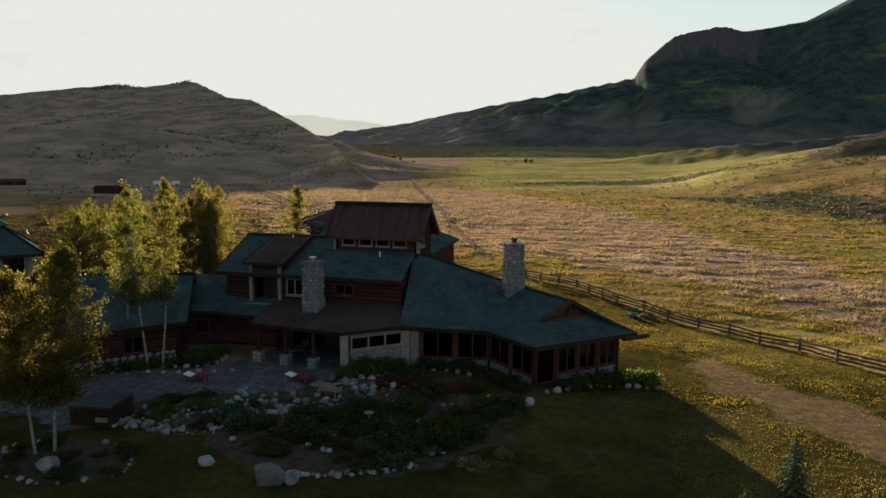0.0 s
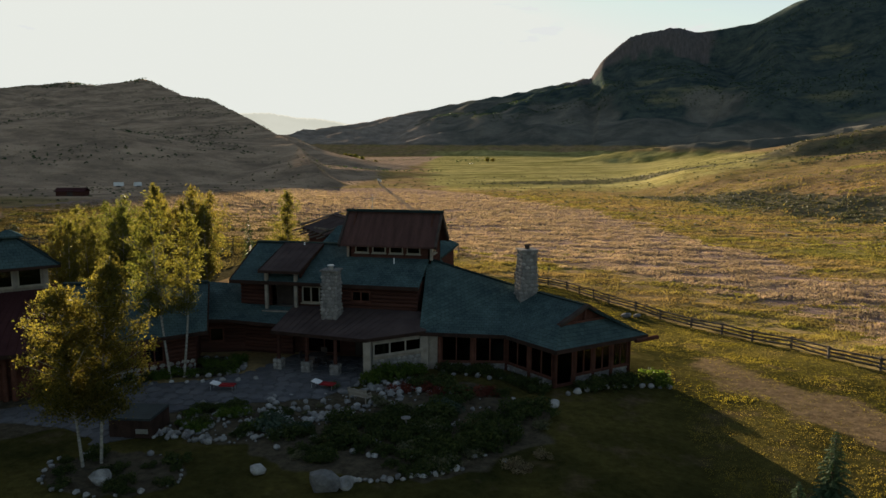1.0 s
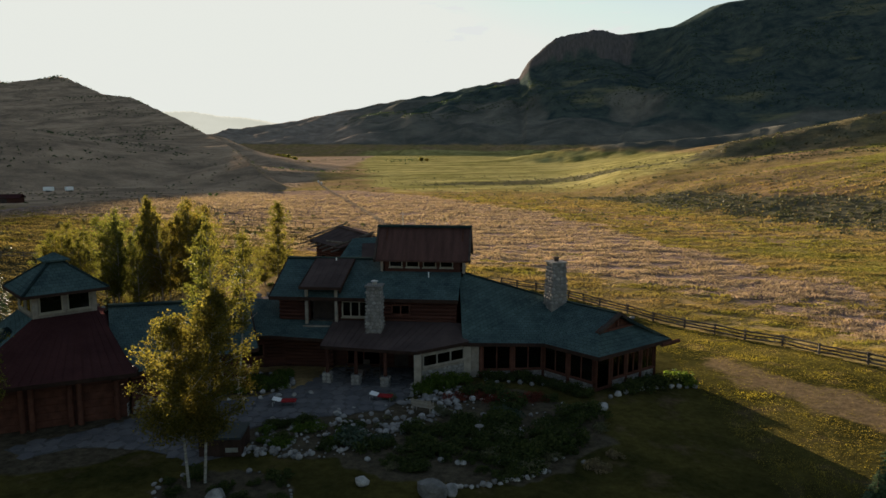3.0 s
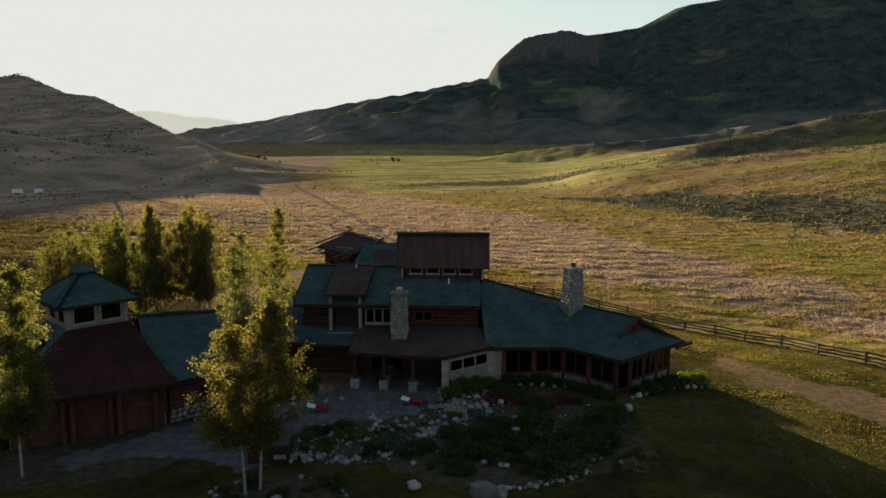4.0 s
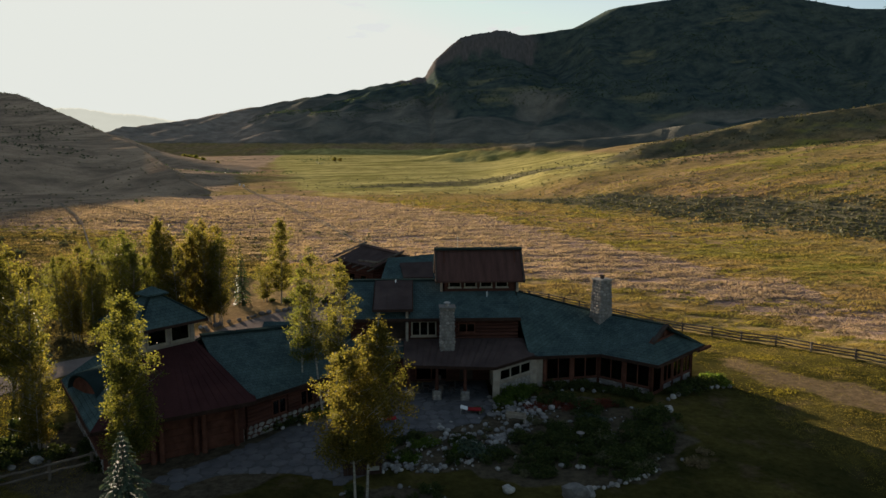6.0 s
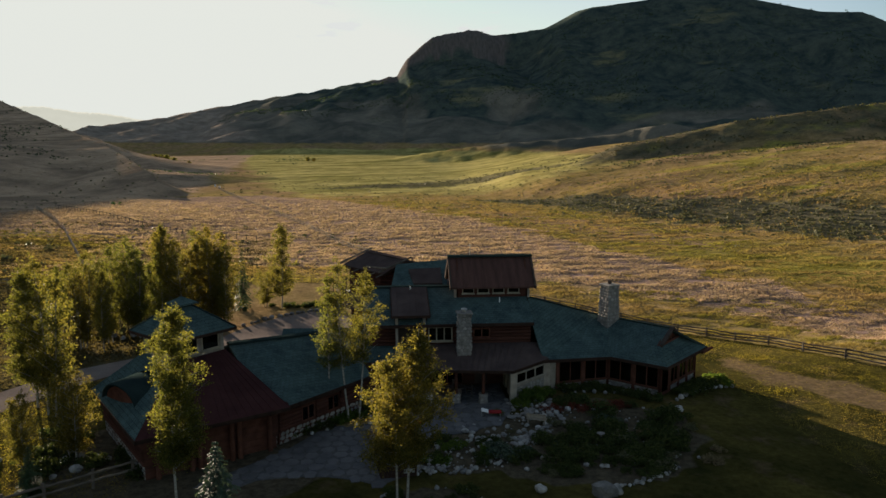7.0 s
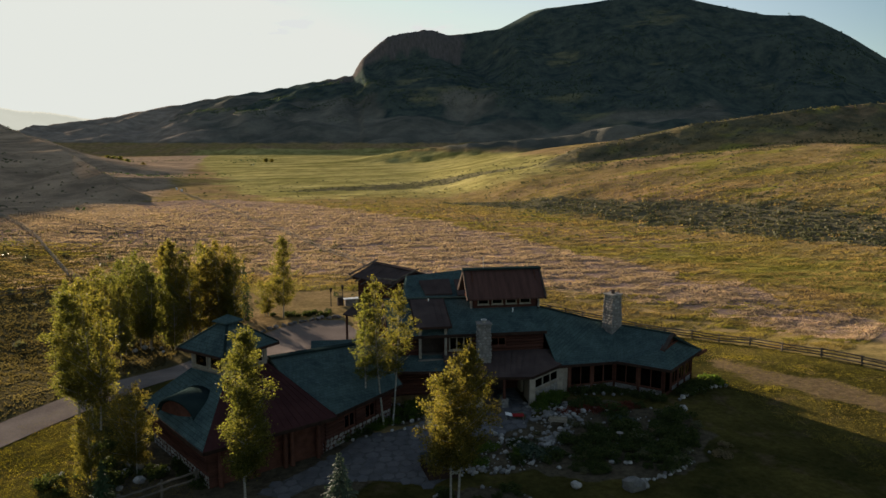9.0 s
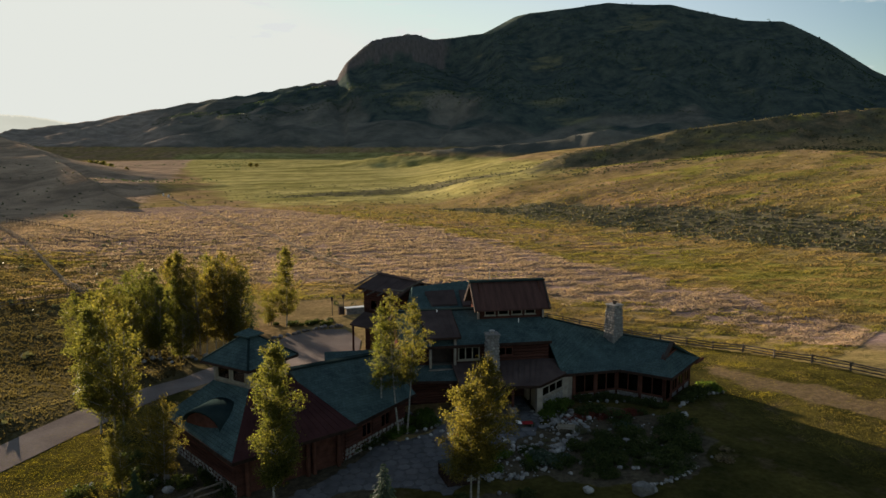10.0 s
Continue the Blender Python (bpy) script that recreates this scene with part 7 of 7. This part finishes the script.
# ---- far things ----
def shed(x, y, turn, L, W, H, roof_mat, label):
    s = empty("shed", pose(x, y, ground_z(x, y), 0, 0, turn))
    tagged(s, label, "shed")
    bm = bmesh.new()
    box(bm, -L / 2, -W / 2, -0.5, L / 2, W / 2, H)
    part("wall", bm, M_LOG, s)
    bm = bmesh.new()
    slab(bm, [(-L / 2 - 0.4, -W / 2 - 0.5, H), (L / 2 + 0.4, -W / 2 - 0.5, H), (L / 2 + 0.4, 0, H + 1.1), (-L / 2 - 0.4, 0, H + 1.1)], 0.15)
    part("roof", bm, roof_mat, s)
    bm = bmesh.new()
    slab(bm, [(L / 2 + 0.4, W / 2 + 0.5, H), (-L / 2 - 0.4, W / 2 + 0.5, H), (-L / 2 - 0.4, 0, H + 1.1), (L / 2 + 0.4, 0, H + 1.1)], 0.15)
    part("roof", bm, roof_mat, s)
    bm = bmesh.new()
    box(bm, -0.9, -W / 2 - 0.06, 0, 0.9, -W / 2 - 0.003, 2.1)
    part("door", bm, M_DARKWOOD, s)


shed(-167.5, 168.5, 18, 9.0, 5, 1.7, M_RED_METAL, "low dark red shed at the foot of the hill")
shed(-262, 221, 62, 9.5, 5, 1.8, M_BROWN_METAL, "low brown shed at the foot of the hill")


def trailer(x, y, turn, L=5.0):
    t = empty("stock_trailer", pose(x, y, ground_z(x, y), 0, 0, turn))
    tagged(t, "white stock trailer parked at the hill's foot", "trailer", "parked trailers")
    bm = bmesh.new()
    box(bm, -L / 2, -1.0, 0.5, L / 2, 1.0, 2.3)
    bmesh.ops.bevel(bm, geom=bm.edges[:], offset=0.15, segments=2, affect="EDGES")
    part("body", bm, M_WHITE, t)
    for sx in (-0.5, 0.5):
        for sy in (-1.0, 1.0):
            bm = bmesh.new()
            rod(bm, (sx, sy - 0.1, 0.38), (sx, sy + 0.1, 0.38), 0.38, n=14)
            part("wheel", bm, M_DARKWOOD, t)


trailer(-215, 260, 15, 4.2)
trailer(-207, 263, 60, 3.2)


# ---- meadow, sage and hill scrub ----
def blades(xs, ys, zs, high, wide, seed, per=3):
    """Leaning grass blades: one narrow triangle each, several to a tuft."""
    r = np.random.RandomState(seed)
    n = len(xs) * per
    x, y, z, h = np.repeat(xs, per), np.repeat(ys, per), np.repeat(zs, per), np.repeat(high, per) * r.uniform(0.7, 1.2, len(xs) * per)
    a = r.uniform(0, math.tau, n)
    w = np.repeat(wide, per) * r.uniform(0.6, 1.2, n)
    ox, oy = r.normal(0, 0.10, n) + 0, r.normal(0, 0.10, n)
    base = np.stack([x + ox, y + oy, z - 0.02], -1)
    side = np.stack([np.cos(a), np.sin(a), 0 * a], -1) * w[:, None] / 2
    top = base + np.stack([r.normal(0, 0.22, n) * h, r.normal(0, 0.22, n) * h, h], -1)
    v = np.stack([base - side, base + side, top], 1).reshape(-1, 3)
    return v, np.arange(n * 3).reshape(-1, 3)


def scatter(count, seed, near=30.0, far=260.0):
    """Places in the view's sector beyond the rail fence, thinner with distance."""
    r = np.random.RandomState(seed)
    d = near * (far / near) ** (r.uniform(0, 1, count) ** 0.8)
    a = np.radians(r.uniform(-46, 52, count))
    return -10 + d * np.sin(a), -18 + d * np.cos(a), d, r


def meadow():
    x, y, d, r = scatter(290000, 5, 40, 340)
    fd, fh, fs = along_line(x, y, [(px, py, 0) for px, py in ((-60, 62), (-30, 58)) + FENCE_LINE + ((60, -60),)])
    keep = (fs < 0) & (fd > 0.6)
    x, y, d = x[keep], y[keep], d[keep]
    z = height(x, y)
    ok = (z < 40) & (x > -145) & (r.uniform(0, 1, len(z)) > 0.8 * sageness(x, y))
    x, y, d, z = x[ok], y[ok], d[ok], z[ok]
    p = pinkness(x, y) + 0.5 * lumps(x, y * 1.8, 14, 31) + 0.35 * lumps(x, y * 1.4, 40, 32) + 0.4 * lumps(x, y * 2.0, 5, 37) > 0.6
    gaps = lumps(x, y * 1.8, 9, 33) + 0.8 * lumps(x, y * 2.2, 28, 34)
    grow = (0.15 + 0.0010 * d) * (1 - 0.85 * smooth01(d, 190, 335)) * np.clip(0.8 + 0.95 * gaps + 0.5 * lumps(x, y * 1.5, 4.5, 38), 0.12, 2.1)
    tall = np.where(p, 1.0, 0.8) * grow * r.uniform(0.7, 1.3, len(x))
    for name, sel, material, label in (("seed_grass", p, M_GRASS_PINK, "dry pinkish seed grass over the valley floor"), ("meadow_grass", ~p, M_GRASS_GREEN, "rough green and straw meadow grass")):
        v, f = blades(x[sel], y[sel], z[sel], tall[sel], 0.07 + 0.0014 * d[sel], 7)
        ob = new(name, raw(name, v.tolist(), f.tolist(), material))
        tagged(ob, label, "grass", kind="stuff")


meadow()


def pasture():
    r = np.random.RandomState(8)
    x, y = r.uniform(-125, -46, 60000), r.uniform(-25, 120, 60000)
    keep = (x + 56.5 - 0.55 * np.clip(y, -20, 20) < 0) | ((y > 33) & (x < -30))
    x, y = x[keep], y[keep]
    gaps = lumps(x, y, 8, 35) + 0.7 * lumps(x, y, 25, 36)
    h = 0.27 * np.clip(0.8 + 0.6 * gaps, 0.2, 1.6)
    v, f = blades(x, y, height(x, y), h, np.full(len(x), 0.22), 12)
    tagged(new("pasture_grass", raw("pasture_grass", v.tolist(), f.tolist(), M_PASTURE)), "rough straw-coloured pasture grass beyond the drive", "grass", kind="stuff")
    k = r.uniform(0, 1, len(x)) < 0.02 * np.clip(gaps, 0, 1)
    scrub("pasture_scrub", x[k], y[k], r.uniform(0.5, 1.3, k.sum()), 24, M_SAGE, "low grey-green scrub in the rough pasture")


def lawn_tufts():
    r = np.random.RandomState(3)
    x, y = r.uniform(-14, 34, 90000), r.uniform(-26, 46, 90000)
    fd, fh, fs = along_line(x, y, [(px, py, 0) for px, py in FENCE_LINE])
    # blades only on the sunlit lawn: their bright colour carries the sun
    keep = (fs > 0.5) & ((x > 7.5) | (y > 11)) & (fd < 26)
    x, y = x[keep], y[keep]
    track = np.abs((x - 14.0) * 0.8 + (y - 3.0) * 0.6 + 1.8 * lumps(x, y, 9, 81))
    keep = (track > 3.0 * r.uniform(0, 1, len(x))) | (y > 12)
    x, y = x[keep], y[keep]
    h = 0.03 + 0.04 * r.uniform(0, 1, len(x)) + 0.08 * np.clip(lumps(x, y, 7, 41), 0, 1)
    x2, y2 = r.uniform(-60, -37, 26000), r.uniform(-16, 8, 26000)
    k2 = (x2 + 54.0 - 0.55 * y2 > 0.3) & (np.hypot(x2 + 35.9, y2 + 3.2) > 7.6)
    x, y = np.concatenate([x, x2[k2]]), np.concatenate([y, y2[k2]])
    h = np.concatenate([h, 0.03 + 0.05 * r.uniform(0, 1, k2.sum())])
    v, f = blades(x, y, height(x, y), h, np.full(len(x), 0.06), 9, 3)
    tagged(new("lawn_grass", raw("lawn_grass", v.tolist(), f.tolist(), M_LAWN_SUNLIT)), "short lawn grass on the sunlit patches, coloured brighter for the sun", "grass", kind="stuff")


def scrub(name, x, y, size, seed, material, label, tall=1.0, leaves=9, sunk=0.0):
    """Small leafy clumps, each a handful of crossed leaf triangles."""
    r = np.random.RandomState(seed)
    n = len(x)
    z = height(x, y) - sunk
    k = leaves
    d = r.normal(size=(n, k, 3))
    d /= np.linalg.norm(d, axis=2)[..., None]
    d[..., 2] = np.abs(d[..., 2])
    c = np.stack([x, y, z], -1)[:, None] + d * np.array([1, 1, 0.85 * tall]) * (size * 0.55)[:, None, None]
    a = np.cross(d, r.normal(size=(n, k, 3)))
    a /= np.linalg.norm(a, axis=2)[..., None]
    b = np.cross(d, a)
    s = (size * 0.42)[:, None, None] * r.uniform(0.6, 1.2, (n, k, 1))
    v = np.stack([c - a * s, c + a * s, c + b * s * 1.3], 2).reshape(-1, 3)
    ob = new(name, raw(name, v.tolist(), np.arange(n * k * 3).reshape(-1, 3).tolist(), material))
    return tagged(ob, label, "shrubs", kind="stuff")


def far_scrub():
    r = np.random.RandomState(17)
    x, y, d, _ = scatter(80000, 19, 80, 560)
    s = sageness(x, y)
    keep = r.uniform(0, 1, len(x)) < s * 0.5 + 0.045 * smooth01(y, 90, 150)
    nd = along_line(x, y, BENCH_NEAR)[0]
    keep |= (nd < 60) & (x > 90) & (r.uniform(0, 1, len(x)) < 0.5)
    keep &= (pinkness(x, y) < 0.4) & (y < 460)
    scrub("sagebrush", x[keep], y[keep], r.uniform(0.45, 1.05, keep.sum()), 20, M_SAGE, "grey-green sagebrush clumps over the rising fields", 0.8)
    # pasture bushes before the hill
    x, y = r.uniform(-120, -25, 500), r.uniform(40, 150, 500)
    keep = lumps(x, y, 30, 51) > 0.15
    scrub("pasture_bush", x[keep], y[keep], r.uniform(0.4, 1.1, keep.sum()), 22, M_SAGE, "small dark bushes dotted over the pasture")
    # hill and mountain scrub
    for name, seed, n, x0, x1, y0, y1, s0, s1, cut, lab in (("hill_scrub", 31, 26000, -1600, -110, 230, 1250, 0.7, 2.0, 0.0, "dark scrub and juniper on the near hill"),
                                                       ("mountain_scrub", 32, 60000, -1000, 1700, 1100, 2450, 1.6, 4.2, -0.05, "dark scrub and conifers on the far mountain")):
        q = np.random.RandomState(seed)
        x, y = q.uniform(x0, x1, n), q.uniform(y0, y1, n)
        keep = (lumps(x, y, (x1 - x0) / 9, seed) + 0.5 * lumps(x, y, (x1 - x0) / 40, seed + 1) > cut) & (height(x, y) > (12 if y1 < 1300 else 110) - 60 * lumps(x, y, 300, 23)) & (along_line(x, y, RIGHT_RANGE)[0] > 60) & ((x < 0) | (y > 700))
        scrub(name, x[keep], y[keep], q.uniform(s0, s1, keep.sum()), seed, M_NEEDLE, lab, 1.2, 5)


def crest_conifers():
    """A thin line of small conifers along the range's skyline."""
    r = np.random.RandomState(44)
    xs, ys = [], []
    for (x0, y0, h0), (x1, y1, h1) in zip(RIGHT_RANGE[7:], RIGHT_RANGE[8:]):
        n = int(math.hypot(x1 - x0, y1 - y0) / (9 if x0 > 900 or x0 < 380 else 26))
        t = r.uniform(0, 1, n)
        xs.append(x0 + (x1 - x0) * t + r.normal(0, 3, n))
        ys.append(y0 + (y1 - y0) * t - 10 - np.abs(r.normal(0, 20, n)))
    x, y = np.concatenate(xs), np.concatenate(ys)
    keep = lumps(x, y, 160, 24) > -0.25
    scrub("crest_conifers", x[keep], y[keep], r.uniform(3, 7, keep.sum()), 45, M_NEEDLE, "dark conifers along the mountain's skyline", 1.5, 8, 7.0)


far_scrub()
crest_conifers()
lawn_tufts()
pasture()


# ---- far side of the valley ----
for k, (x_, y_, sx, sz) in enumerate(((-292, 846, 1.5, 1.0), (-284, 842, 1.7, 1.15), (-277, 848, 1.4, 0.85), (-300, 852, 1.2, 0.8), (-262, 860, 1.0, 0.6), (-120, 905, 1.2, 0.6), (-112, 900, 1.0, 0.5))):
    tree("cottonwood", COTTONWOOD, x_, y_, 60 * k, (sx, sz), "small cottonwood at the far edge of the valley", "valley trees")


def feed_bin(x, y, turn):
    """A squat white bin with a domed lid."""
    b = empty("feed_bin", pose(x, y, ground_z(x, y), 0, 0, turn))
    tagged(b, "small white feed bin standing in the dry meadow", "bin", "feed bins")
    bm = bmesh.new()
    rod(bm, (0, 0, -0.1), (0, 0, 1.15), 0.5, 0.55, 14)
    part("drum", bm, M_WHITE, b)
    bm = bmesh.new()
    rod(bm, (0, 0, 1.15), (0, 0, 1.38), 0.6, 0.3, 14)
    part("lid", bm, M_WHITE, b)


feed_bin(-123.6, 390, 0)
feed_bin(-117, 372, 40)
